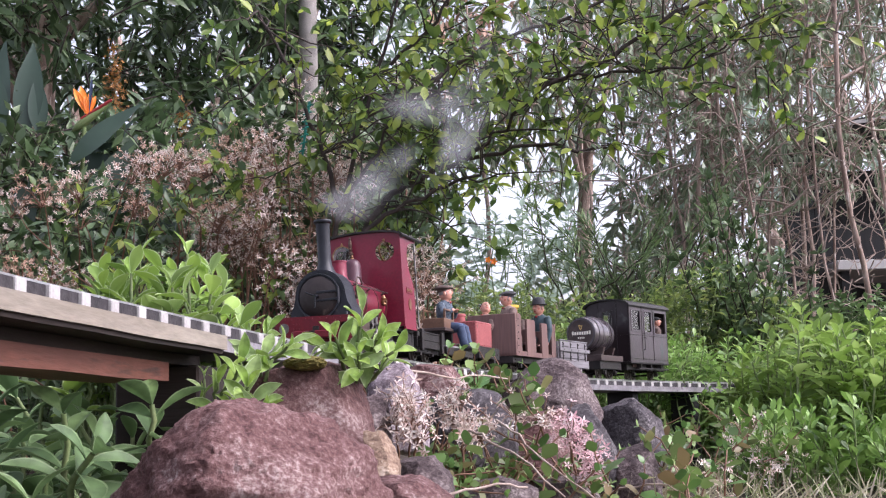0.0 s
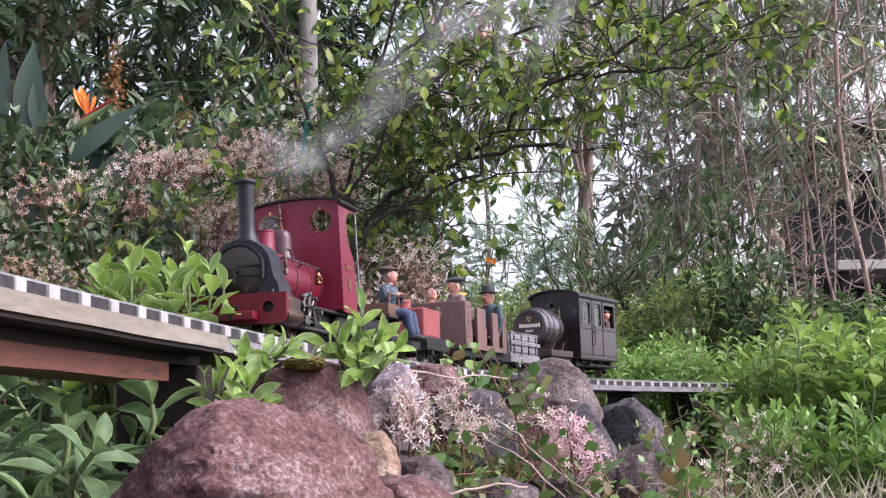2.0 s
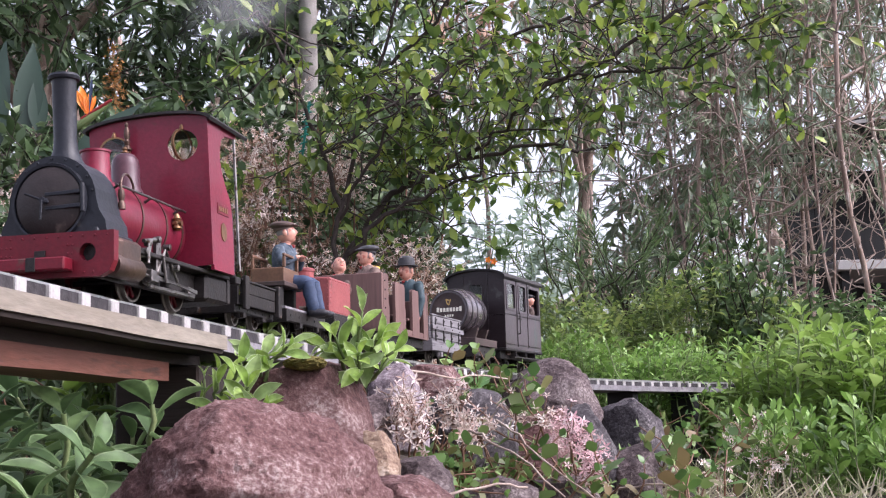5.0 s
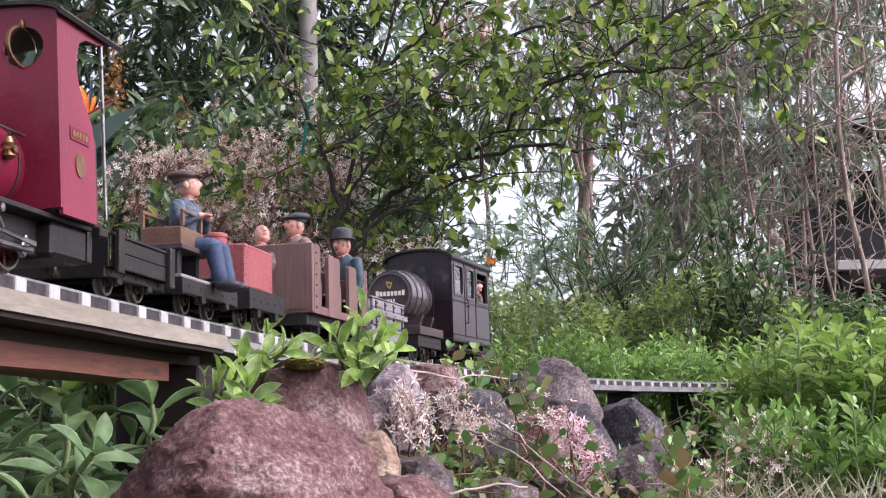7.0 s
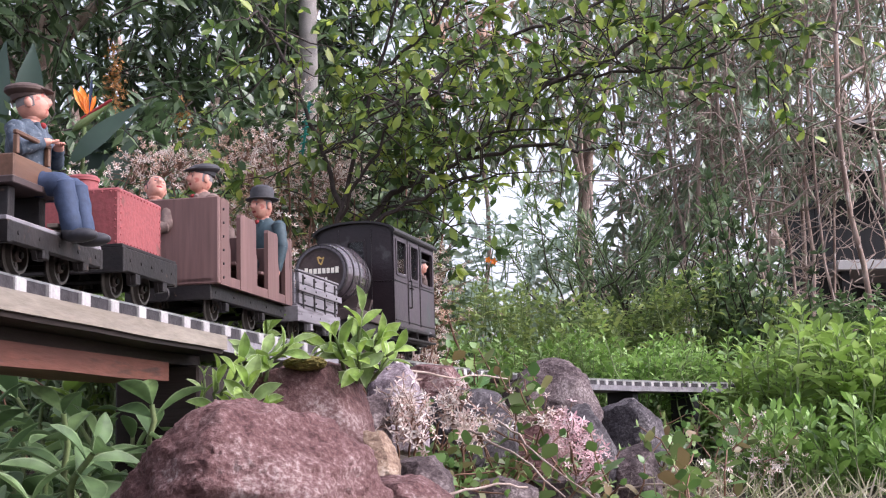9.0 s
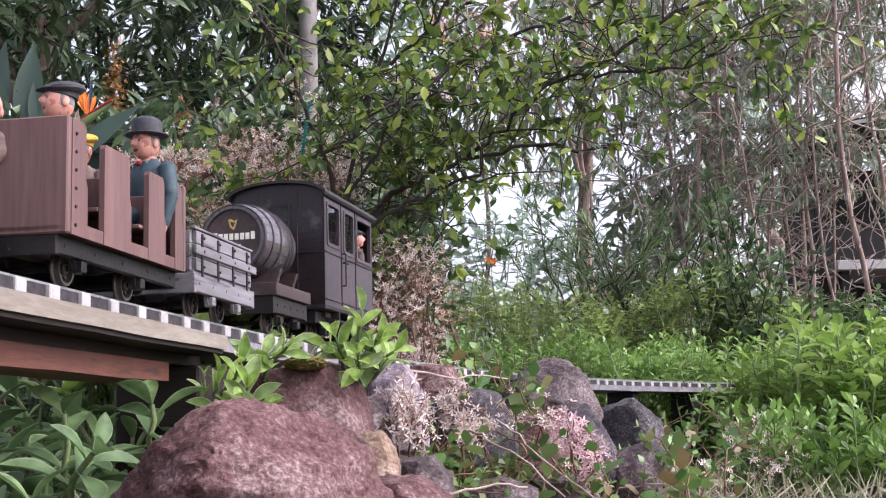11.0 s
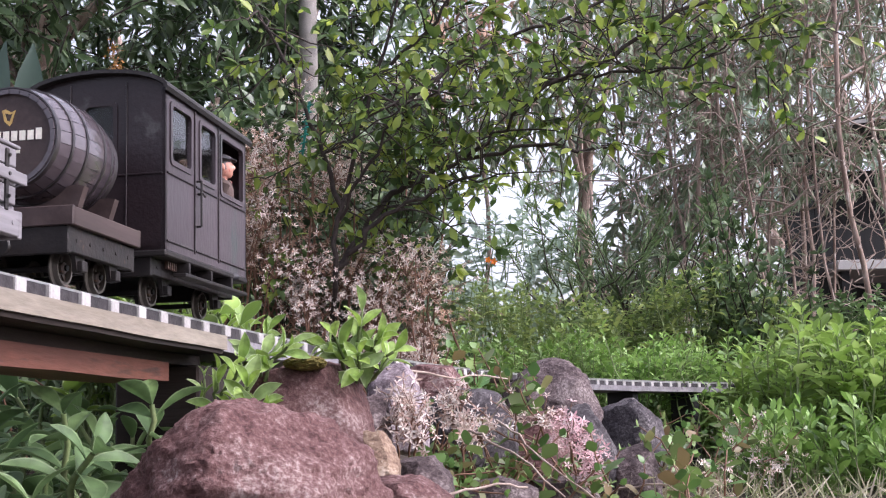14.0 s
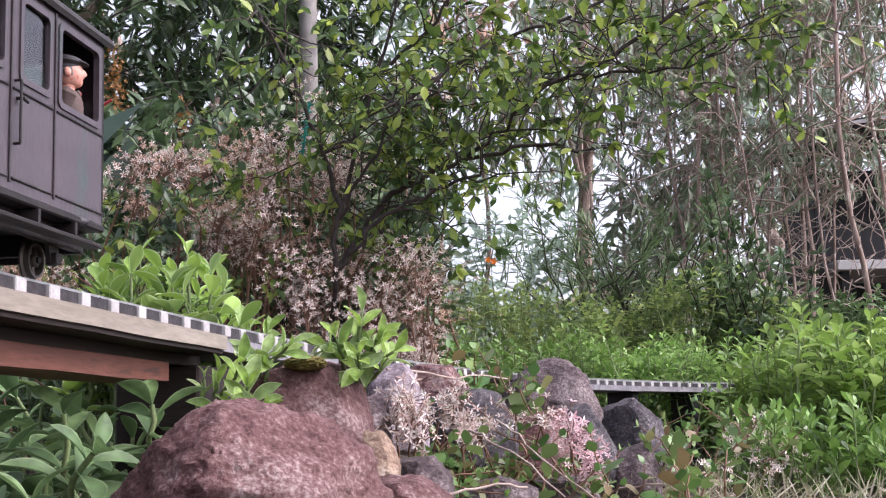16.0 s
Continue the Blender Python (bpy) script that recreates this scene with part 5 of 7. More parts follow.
    # cylinders, wheels, rods
    for y in (-1, 1):
        ya, yb = (-0.050, -0.0375) if y < 0 else (0.0375, 0.050)
        cyl = part("cylinder", box(B(), -0.100, -0.066, ya, yb, 0.0125, 0.0395, 0.003), COPPER_BOX, eng, "tarnished cylinder block")
        bm = lathe(B(), [(0.0075, -0.104), (0.0085, -0.1015), (0.0085, -0.0645), (0.0075, -0.062)], 20, Matrix.Translation((0, (ya + yb) / 2, 0.0195)) @ ALONG_X)
        part("cylinder_cover", bm, COPPER_BOX, cyl)
        bm = rod(B(), (-0.062, y * 0.043, 0.0195), (-0.035, y * 0.043, 0.0185), 0.0013)
        box(bm, -0.041, -0.029, y * 0.043 - 0.003, y * 0.043 + 0.003, 0.0145, 0.0235, 0.0006)
        part("crosshead", bm, STEEL, eng)
        bm = slab(B(), [(-0.034, 0.0205), (0.046, 0.0135), (0.046, 0.0165), (-0.034, 0.0170)], 0.002, Matrix.Translation((0, y * 0.0445 - 0.001, 0)) @ SIDE)
        part("connecting_rod", bm, STEEL, eng)
        part("coupling_rod", box(B(), -0.034, 0.050, y * 0.041 - 0.001, y * 0.041 + 0.001, 0.0105, 0.0135, 0.0005), STEEL, eng)
        bm = box(B(), -0.028, -0.020, y * 0.042 - 0.002, y * 0.042 + 0.002, 0.022, 0.050, 0.0008)
        rod(bm, (-0.062, y * 0.042, 0.031), (-0.010, y * 0.042, 0.038), 0.0012)
        rod(bm, (-0.030, y * 0.044, 0.0205), (-0.012, y * 0.044, 0.044), 0.0011)
        rod(bm, (-0.044, y * 0.044, 0.028), (-0.040, y * 0.044, 0.047), 0.0014)
        rod(bm, (-0.012, y * 0.043, 0.044), (0.012, y * 0.043, 0.020), 0.0012)
        for x, z in ((-0.052, 0.036), (-0.046, 0.043), (-0.030, 0.0475), (-0.012, 0.044), (0.004, 0.030)):
            lathe(bm, [(0.0, -0.0032), (0.0026, -0.0026), (0.0026, 0.0026), (0.0, 0.0032)], 10, Matrix.Translation((x, y * 0.045, z)) @ Matrix.Rotation(radians(90), 4, "X"), caps=False)
        rod(bm, (-0.056, y * 0.046, 0.043), (-0.036, y * 0.046, 0.0465), 0.0016)
        rod(bm, (-0.050, y * 0.047, 0.030), (-0.050, y * 0.047, 0.044), 0.0013)
        rod(bm, (-0.018, y * 0.047, 0.016), (-0.024, y * 0.047, 0.036), 0.0012)
        part("valve_gear", bm, STEEL, eng, "oily steel valve gear")
        bm = box(B(), -0.060, -0.004, y * 0.040 - 0.0012, y * 0.040 + 0.0012, 0.0225, 0.0250, 0.0004)
        box(bm, -0.008, -0.003, y * 0.040 - 0.0030, y * 0.040 + 0.0030, 0.0140, 0.0360, 0.0006)
        part("slide_bar", bm, CHASSIS, eng)
    for x in (-0.034, 0.046):
        ws = wheelset(eng, x, 0.0165, spokes=8, material=BUFFER_RED)
        for y in (-1, 1):
            part("crank", box(B(), -0.010, 0.0035, y * 0.038 - 0.0018, y * 0.038 + 0.0018, -0.0035, 0.0035, 0.0008), STEEL, ws)
    # the body sits with a slight lean on its frames
    pivot = Matrix.Translation((0, 0, 0.034))
    lean = pivot @ Matrix.Rotation(radians(-2.4), 4, "X") @ pivot.inverted()
    for ob in eng.children:
        if ob.name.split(".")[0] in ("smokebox", "chimney", "boiler", "whistle", "cab_front", "cab_side", "cab_roof", "firebox_backhead"):
            ob.matrix_basis = lean @ ob.matrix_basis
        if ob.name.split(".")[0] in ("cab_front", "cab_side", "cab_roof"):
            ob.matrix_basis = ob.matrix_basis @ Matrix.Diagonal((1, 1.075, 1.018, 1))
    ROLLING.append((eng, -1.350))


make_engine()


FACE = (   # bumps on the head: direction, reach, height
    ((1.0, 0.0, -0.12), 0.17, 0.40), ((1.0, 0.0, 0.08), 0.14, 0.16), ((0.86, 0.34, 0.30), 0.22, 0.07), ((0.86, -0.34, 0.30), 0.22, 0.07),
    ((0.90, 0.32, 0.10), 0.17, -0.14), ((0.90, -0.32, 0.10), 0.17, -0.14), ((0.80, 0.48, -0.22), 0.26, 0.07), ((0.80, -0.48, -0.22), 0.26, 0.07),
    ((0.90, 0.0, -0.46), 0.12, -0.06), ((0.75, 0.0, -0.72), 0.28, 0.14), ((0.55, 0.45, -0.70), 0.30, 0.06), ((0.55, -0.45, -0.70), 0.30, 0.06))


def figure(name, offset, at, turn, coat, trousers, hat, style, label, seated=True, lean=0.0, size=1.0, arms="lap", nod=0.0, glance=0.0):
    """A plain painted riding doll in one mesh: legs, trunk, arms, head and hat. nod tips the head back, glance turns it."""
    mats = [FLESH, coat, trousers, hat, BOOT, GREY_HAIR, RED_CLOTH]
    bm = B()
    neck = Matrix.Translation((0.002, 0, 0.045))
    H = neck @ Matrix.Rotation(glance, 4, "Z") @ Matrix.Rotation(-nod, 4, "Y") @ neck.inverted()

    def blob(p, r, mi, seg=14, tilt=None, base=Matrix()):
        m = base @ Matrix.Translation(p) @ (tilt or Matrix()) @ Matrix.Diagonal((*r, 1))
        k = len(bm.faces)
        bmesh.ops.create_uvsphere(bm, u_segments=seg, v_segments=9, radius=1.0, matrix=m)
        bm.faces.ensure_lookup_table()
        for f in bm.faces[k:]:
            f.material_index = mi

    def limb(a, b, r0, r1, mi):
        a, b = Vector(a), Vector(b)
        m = Matrix.Translation(a) @ (b - a).to_track_quat("Z", "Y").to_matrix().to_4x4()
        d = (b - a).length
        prof = [(r0 * 0.6, -r0 * 0.6), (r0, -r0 * 0.1)]
        prof += [((r0 + (r1 - r0) * q) * (1 + 0.06 * math.sin(q * 19)), d * q) for q in (0.2, 0.4, 0.6, 0.8)]
        lathe(bm, prof + [(r1, d), (r1 * 0.6, d + r1 * 0.5)], 14, m, mi)

    # faces +x; hips at the origin
    blob((0, 0, 0.012), (0.0105, 0.0150, 0.014), 1)
    lathe(bm, [(0.0135, 0.002), (0.0150, 0.012), (0.0146, 0.018), (0.0155, 0.025), (0.0150, 0.033), (0.0115, 0.0385), (0.0070, 0.0415), (0.0055, 0.0432)], 22, Matrix.Diagonal((0.80, 1.12, 1, 1)), 1)
    limb((0.001, 0, 0.040), (0.0025, 0, 0.046), 0.0050, 0.0048, 0)
    for y in (-1, 1):
        limb((0.0075, y * 0.0045, 0.0395), (0.0112, y * 0.0015, 0.0285), 0.0022, 0.0012, 1)
    limb((0.0065, 0, 0.0385), (0.0098, 0, 0.0400), 0.0026, 0.0018, 6)
    k = len(bm.faces)
    made = bmesh.ops.create_uvsphere(bm, u_segments=30, v_segments=22, radius=1.0)
    dirs = {}
    for v in made["verts"]:
        d = v.co.normalized()
        r = 1.0
        for c, w, h in FACE:
            r += h * math.exp(-((d - Vector(c).normalized()).length / w) ** 2)
        dirs[v] = d
        v.co = H @ (Vector((0.0035, 0, 0.0535)) + Vector((d.x * 0.0094 * r, d.y * 0.0078 * r, d.z * 0.0112 * r)))
    bm.faces.ensure_lookup_table()
    for f in bm.faces[k:]:
        d = sum((dirs[v] for v in f.verts), Vector()).normalized()
        mi = 0
        if d.x < 0.30 and d.z > -0.30 - 0.25 * d.x and (d.x < 0.12 or d.z > 0.10):
            mi = 3 if style == "hair" else 5
        elif d.x > 0.7 and 0.26 < d.z < 0.36 and 0.15 < abs(d.y) < 0.52:
            mi = 5
        elif d.x > 0.8 and abs(d.z + 0.45) < 0.05 and abs(d.y) < 0.24:
            mi = 6
        elif d.x > 0.8 and abs(d.z - 0.11) < 0.06 and 0.24 < abs(d.y) < 0.42:
            mi = 4
        f.material_index = mi
    for y in (-1, 1):
        blob((0.002, y * 0.0078, 0.0530), (0.0024, 0.0013, 0.0034), 0, base=H)
    if style == "bowler":
        lathe(bm, [(0.0128, 0.0582), (0.0140, 0.0588), (0.0138, 0.0596), (0.0100, 0.0600), (0.0100, 0.0660), (0.0088, 0.0690), (0.0050, 0.0712), (0.0, 0.0716)], 24, H @ Matrix.Translation((0.003, 0, 0)), 3)
    elif style == "cap":
        blob((0.0015, 0, 0.0620), (0.0128, 0.0118, 0.0046), 3, 20, Matrix.Rotation(radians(12), 4, "Y"), H)
        blob((0.0112, 0, 0.0600), (0.0068, 0.0078, 0.0014), 3, 16, Matrix.Rotation(radians(18), 4, "Y"), H)
        lathe(bm, [(0.0098, 0.0570), (0.0102, 0.0605)], 22, H @ Matrix.Translation((0.0022, 0, 0)) @ Matrix.Diagonal((1, 0.86, 1, 1)), 3)
    elif style == "hair":
        blob((-0.0010, 0, 0.0595), (0.0088, 0.0080, 0.0058), 3, 16, None, H)
    for y in (-1, 1):
        sh, el = (0, y * 0.0165, 0.0350), (0.004, y * 0.0215, 0.018)
        if arms == "lap":
            hd = (0.018, y * 0.012, 0.012)
        elif arms == "inside":
            el = (-0.006, y * 0.014, 0.018)
            hd = (-0.004, y * 0.008, 0.008)
        elif arms == "rail":
            el = (0.006, y * 0.0225, 0.0215)
            hd = (0.014, y * 0.010, 0.0265)
        else:
            el = (0.001, y * 0.0215, 0.016)
            hd = (0.006, y * 0.0210, -0.003)
        limb(sh, el, 0.0062, 0.0050, 1)
        limb(el, hd, 0.0050, 0.0036, 1)
        way = (Vector(hd) - Vector(el)).normalized()
        q = way.to_track_quat("X", "Z").to_matrix().to_4x4()
        blob(Vector(hd) + way * 0.002, (0.0048, 0.0034, 0.0024), 0, 12, q)
        for g in (-1.5, -0.5, 0.5, 1.5):
            tip = q.to_3x3() @ Vector((0.0075, g * 0.0015, -0.0008))
            limb(Vector(hd) + way * 0.002, Vector(hd) + way * 0.002 + tip, 0.0011, 0.0009, 0)
        if seated:
            kn, ft = (0.027, y * 0.0085, 0.001), (0.033, y * 0.0085, -0.026)
        else:
            kn, ft = (0.001, y * 0.007, -0.022), (0.0, y * 0.007, -0.046)
        limb((0.002, y * 0.007, 0.003), kn, 0.0084, 0.0070, 2)
        limb(kn, ft, 0.0070, 0.0060, 2)
        blob((ft[0] + 0.005, ft[1], ft[2] - 0.0040), (0.0115, 0.0050, 0.0044), 4)
        blob((ft[0] - 0.001, ft[1], ft[2] - 0.0010), (0.0056, 0.0052, 0.0060), 4)
    for v in bm.verts:
        v.co *= size
    ob = part(name, bm, mats)
    tagged(ob, label, "doll", group="dolls riding the train")
    RIDERS.append((ob, offset, Matrix.Translation(at) @ Matrix.Rotation(radians(turn), 4, "Z") @ Matrix.Rotation(lean, 4, "Y")))


figure("doll", -0.984, (0.014, -0.015, 0.0585), -92, DENIM, NAVY, BROWN_CAP, "cap", "painted doll in blue denim and brown cap on a bench", size=1.08, arms="rail", nod=0.22, glance=0.4)
figure("doll", -0.585, (-0.094, 0.020, 0.0600), 150, TWEED, NAVY, BROWN_CAP, "hair", "bareheaded painted doll in tweed laughing in an open carriage", size=1.12, lean=-0.15, nod=0.5, glance=1.2)
figure("doll", -0.585, (-0.008, 0.004, 0.0760), 135, TWEED, DENIM, DARK_CAP, "cap", "painted doll in brown tweed and dark cap in an open carriage", size=1.22, nod=0.12)
figure("doll", -0.585, (0.084, -0.026, 0.0640), 150, TEAL_COAT, TEAL_COAT, DARK_CAP, "bowler", "painted doll in teal coat and bowler hat leaning out", size=1.22, arms="down")
figure("doll", -0.585, (0.072, 0.026, 0.0640), 170, TWEED, NAVY, YELLOW_FELT, "cap", "painted doll in a yellow cap inside an open carriage", size=1.12)
figure("doll", 0.0, (0.064, -0.041, 0.0835), -60, BROWN_CAP, DENIM, DARK_CAP, "cap", "painted doll in flat cap at the coach window", size=0.95, seated=False, arms="inside", nod=0.15)


# ---- plants ----
LEAF_BROAD = leaf_form(5, 0.52, 0.12, 0.15)
LEAF_MID = leaf_form(4, 0.54, 0.12, 0.15)
LEAF_LANCE = leaf_form(4, 0.20, 0.12, 0.25)
LEAF_CHEAP = leaf_form(3, 0.42, 0.12, 0.12)
LEAF_ROUND = leaf_form(5, 0.85, 0.06, 0.08, tip=0.12, belly=0.5)
PETAL = (np.array([(0.0, -0.02, 0.0), (0.5, -0.17, 0.06), (1.0, 0.0, 0.0), (0.5, 0.17, 0.06)]), np.array([(0, 1, 2, 3)]))


def rimmed_leaf(name, at, way, up, size, width, inner, rim, parent):
    """Larger leaves with a pale downy margin and a raised midrib: two materials in one mesh."""
    st = 9
    vs, fs, mi = [], [], []
    for i in range(st):
        t = i / (st - 1)
        w = width * 0.5 * math.sin(math.pi * t ** 1.25) ** 0.85 + 0.045 * width * (1 - t)
        z = -0.30 * t * t + 0.16 * t
        k = max(0.0, w - 0.016)
        vs += [(t, -w, z + 0.42 * w), (t, -k, z + 0.36 * k), (t, -0.012, z), (t, 0.012, z), (t, k, z + 0.36 * k), (t, w, z + 0.42 * w)]
    for i in range(st - 1):
        a = 6 * i
        for j in range(5):
            fs.append((a + j, a + 6 + j, a + 7 + j, a + j + 1))
            mi.append(1 if j in (0, 4) else 0)
    if len(at) <= 120:
        me = None
        for p, w, u, s in zip(at, way, up, size):
            if me is None:
                first = np_mesh("leaf", np.array(vs), np.array(fs), inner, parent, smooth=True)
                me = first.data
                me.materials.append(rim)
                me.polygons.foreach_set("material_index", np.array(mi, dtype=np.int32))
                ob = first
            else:
                ob = new("leaf", me)
                ob.parent = parent
            w, u = Vector(w).normalized(), Vector(u)
            sd = u.cross(w).normalized()
            u = w.cross(sd)
            ob.matrix_basis = Matrix(((w.x, sd.x, u.x, p[0]), (w.y, sd.y, u.y, p[1]), (w.z, sd.z, u.z, p[2]), (0, 0, 0, 1))) @ Matrix.Scale(s, 4)
        return first
    V, F = spread((np.array(vs), np.array(fs)), at, way, up, size)
    ob = np_mesh(name, V, F, inner, parent, smooth=True, kind="stuff")
    ob.data.materials.append(rim)
    ob.data.polygons.foreach_set("material_index", np.tile(np.array(mi, dtype=np.int32), len(at)))
    return ob


def shoots_leaves(rng, shoots, nodes, size, rise=0.6, taper=0.55, start=0.25, jitter=0.25):
    """Opposite leaf pairs up each shoot, turned a quarter from node to node, with a small tuft at the tip."""
    at, way, up, sz = [], [], [], []
    for pts in shoots:
        P = np.asarray(pts, float)
        n = len(P)
        spin = rng.uniform(0, math.pi)
        for k in range(nodes):
            t = start + (1 - start) * k / max(1, nodes - 1)
            f = t * (n - 1)
            i = min(n - 2, int(f))
            p = P[i] + (P[i + 1] - P[i]) * (f - i)
            ax = unit(P[i + 1] - P[i])
            u = unit(np.cross(ax, (0.37, 0.22, 0.81)))
            v = np.cross(ax, u)
            el = rise + 0.7 * t ** 3
            for q in (0, math.pi):
                a = spin + q + rng.normal(0, jitter)
                d = (math.cos(a) * u + math.sin(a) * v) * math.cos(el) + ax * math.sin(el)
                at.append(p)
                way.append(d + rng.normal(0, 0.10, 3))
                up.append(ax + rng.normal(0, 0.15, 3))
                sz.append(size * (1 - taper * t ** 2) * rng.uniform(0.75, 1.2))
            spin += math.pi / 2
    return np.array(at), np.array(way), np.array(up), np.array(sz)


def plant(name, label, category, group=""):
    return tagged(empty(name), label, category, group=group)


def stems(parent, paths, material, seg=5, name="stem"):
    V, F = tubes(paths, seg)
    return np_mesh(name, V, F, material, parent, smooth=True, kind="" if name == "trunk" else "stuff")


def foliage(parent, form, leaves, material, name="foliage"):
    V, F = spread(form, *leaves)
    return np_mesh(name, V, F, material, parent, smooth=True, kind="stuff")


def cloud(rng, n, lo, hi, thr, freq, per, length, reach, hang=0.0, seed=0.0, keep=None):
    """Twigs with leaves scattered through a box, thinned by a slow noise so that the outline is ragged and gaps stay open."""
    at, way, up, sz, tw = [], [], [], [], []
    lo, hi = np.array(lo), np.array(hi)
    k = 0
    while k < n:
        c = rng.uniform(lo, hi)
        k += 1
        if noise.noise((c[0] * freq + seed, c[1] * freq, c[2] * freq)) < thr or (keep and not keep(c)):
            continue
        d = unit(rng.normal(0, 1, 3) + np.array((0, 0, 0.5 - 2.2 * hang)))
        e = c + d * reach
        tw.append((np.stack([c, (c + e) / 2 + rng.normal(0, reach * 0.06, 3), e]), reach * 0.018, reach * 0.008))
        t = rng.uniform(0, 1, (per, 1))
        at.append(c + (e - c) * t)
        w = d + rng.normal(0, 0.75, (per, 3))
        w[:, 2] -= hang * 1.3
        way.append(w)
        up.append(rng.normal(0, 0.5, (per, 3)) + np.array((0, -0.35, 0.9)))
        sz.append(length * rng.uniform(0.6, 1.25, per))
    return (np.concatenate(at), np.concatenate(way), np.concatenate(up), np.concatenate(sz)), tw


def star_flowers(rng, centres, size, petals=5):
    """Small starry flowers: petals fanned round each centre."""
    n = len(centres)
    ax = unit(rng.normal(0, 0.7, (n, 3)) + np.array((0, -0.8, 0.5)))
    u = unit(np.cross(ax, rng.normal(0, 1, (n, 3))))
    v = np.cross(ax, u)
    s = size * rng.uniform(0.7, 1.25, n)
    at, way, up, sz = [], [], [], []
    for k in range(petals):
        a = 2 * math.pi * k / petals
        at.append(centres)
        way.append(math.cos(a) * u + math.sin(a) * v + 0.25 * ax)
        up.append(ax)
        sz.append(s)
    return np.concatenate(at), np.concatenate(way), np.concatenate(up), np.concatenate(sz)


# -- far haze of foliage and the trees behind --
def far_trees():
    rng = np.random.default_rng(11)
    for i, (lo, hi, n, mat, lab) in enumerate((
            ((-7, 11, 0.0), (0.25, 15, 5.5), 2300, LEAF_HAZE, "distant trees beyond the garden, tinted pale for haze"),
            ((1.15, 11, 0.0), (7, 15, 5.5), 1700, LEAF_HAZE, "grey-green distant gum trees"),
            ((-7, 9.5, 0.0), (7, 10.5, 1.15), 2200, LEAF_HAZE, "low bushes at the garden's end, tinted pale for haze"))):
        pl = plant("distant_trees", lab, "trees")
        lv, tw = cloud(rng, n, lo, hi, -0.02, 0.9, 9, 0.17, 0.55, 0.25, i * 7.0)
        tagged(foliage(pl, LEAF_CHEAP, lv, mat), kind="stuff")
        trunks = [(bent((rng.uniform(lo[0], hi[0]), rng.uniform(lo[1], hi[1]), 0), (rng.uniform(lo[0], hi[0]), rng.uniform(lo[1], hi[1]), hi[2]), 9, 0.06, rng), 0.09, 0.03) for _ in range(7)]
        stems(pl, trunks + tw[::3], BARK_PALE, 5, "branch_growth")


far_trees()


def left_trees():
    rng = np.random.default_rng(21)
    t1 = plant("evergreen_tree", "dark evergreen tree with hanging leaves and amber blossom", "tree")
    stems(t1, [(bent((-2.06, 6.0, 0.0), (-1.96, 6.1, 3.0), 12, 0.015, rng), 0.10, 0.085), (bent((-1.99, 6.05, 1.5), (-2.5, 6.1, 2.9), 8, 0.03, rng), 0.05, 0.03), (bent((-1.98, 6.1, 2.0), (-1.2, 6.0, 2.9), 8, 0.04, rng), 0.035, 0.015)], BARK_PALE, 10, "trunk")
    lv, tw = cloud(rng, 2700, (-3.0, 5.3, 0.95), (-0.55, 7.2, 3.1), 0.08, 1.5, 13, 0.105, 0.28, 0.35, 3.0, keep=lambda c: abs(c[0] + 0.66) > 0.16 or c[1] > 6.1)
    foliage(t1, leaf_form(4, 0.30, 0.1, 0.25), lv, LEAF_DARK)
    stems(t1, tw, BARK_DARK, 4, "twig_growth")
    c = np.concatenate([rng.normal(0, 1, (60, 3)) * (0.022, 0.02, 0.055) + np.array(p) for p in ((-1.40, 5.2, 1.68), (-1.39, 5.2, 1.58), (-1.10, 5.2, 1.42))])
    np_mesh("blossom", *spread(PETAL, *star_flowers(rng, c, 0.014)), BERRY, t1)
    t2 = plant("slender_tree", "slender grey-barked tree with dark leaves", "tree")
    stems(t2, [(bent((-0.64, 6.0, 0.0), (-0.66, 6.05, 3.0), 12, 0.008, rng), 0.055, 0.042)], BARK_GREY, 10, "trunk")
    lv, tw = cloud(rng, 1500, (-1.0, 6.2, 1.0), (0.30, 7.4, 3.1), -0.10, 1.6, 12, 0.09, 0.26, 0.3, 13.0, keep=lambda c: c[0] < -0.25 or (c[2] > 1.7 and c[0] < 0.05))
    foliage(t2, leaf_form(4, 0.32, 0.1, 0.2), lv, LEAF_DARK)
    stems(t2, tw, BARK_DARK, 4, "twig_growth")
    t3 = plant("shade_bush", "dense dark bush behind the flowering mass", "bush")
    lv, tw = cloud(rng, 2300, (-2.4, 4.3, 0.0), (-0.1, 5.2, 1.25), -0.25, 1.8, 12, 0.075, 0.2, 0.1, 33.0)
    foliage(t3, LEAF_CHEAP, lv, LEAF_DARK)
    stems(t3, tw, BARK_DARK, 4, "twig_growth")


left_trees()


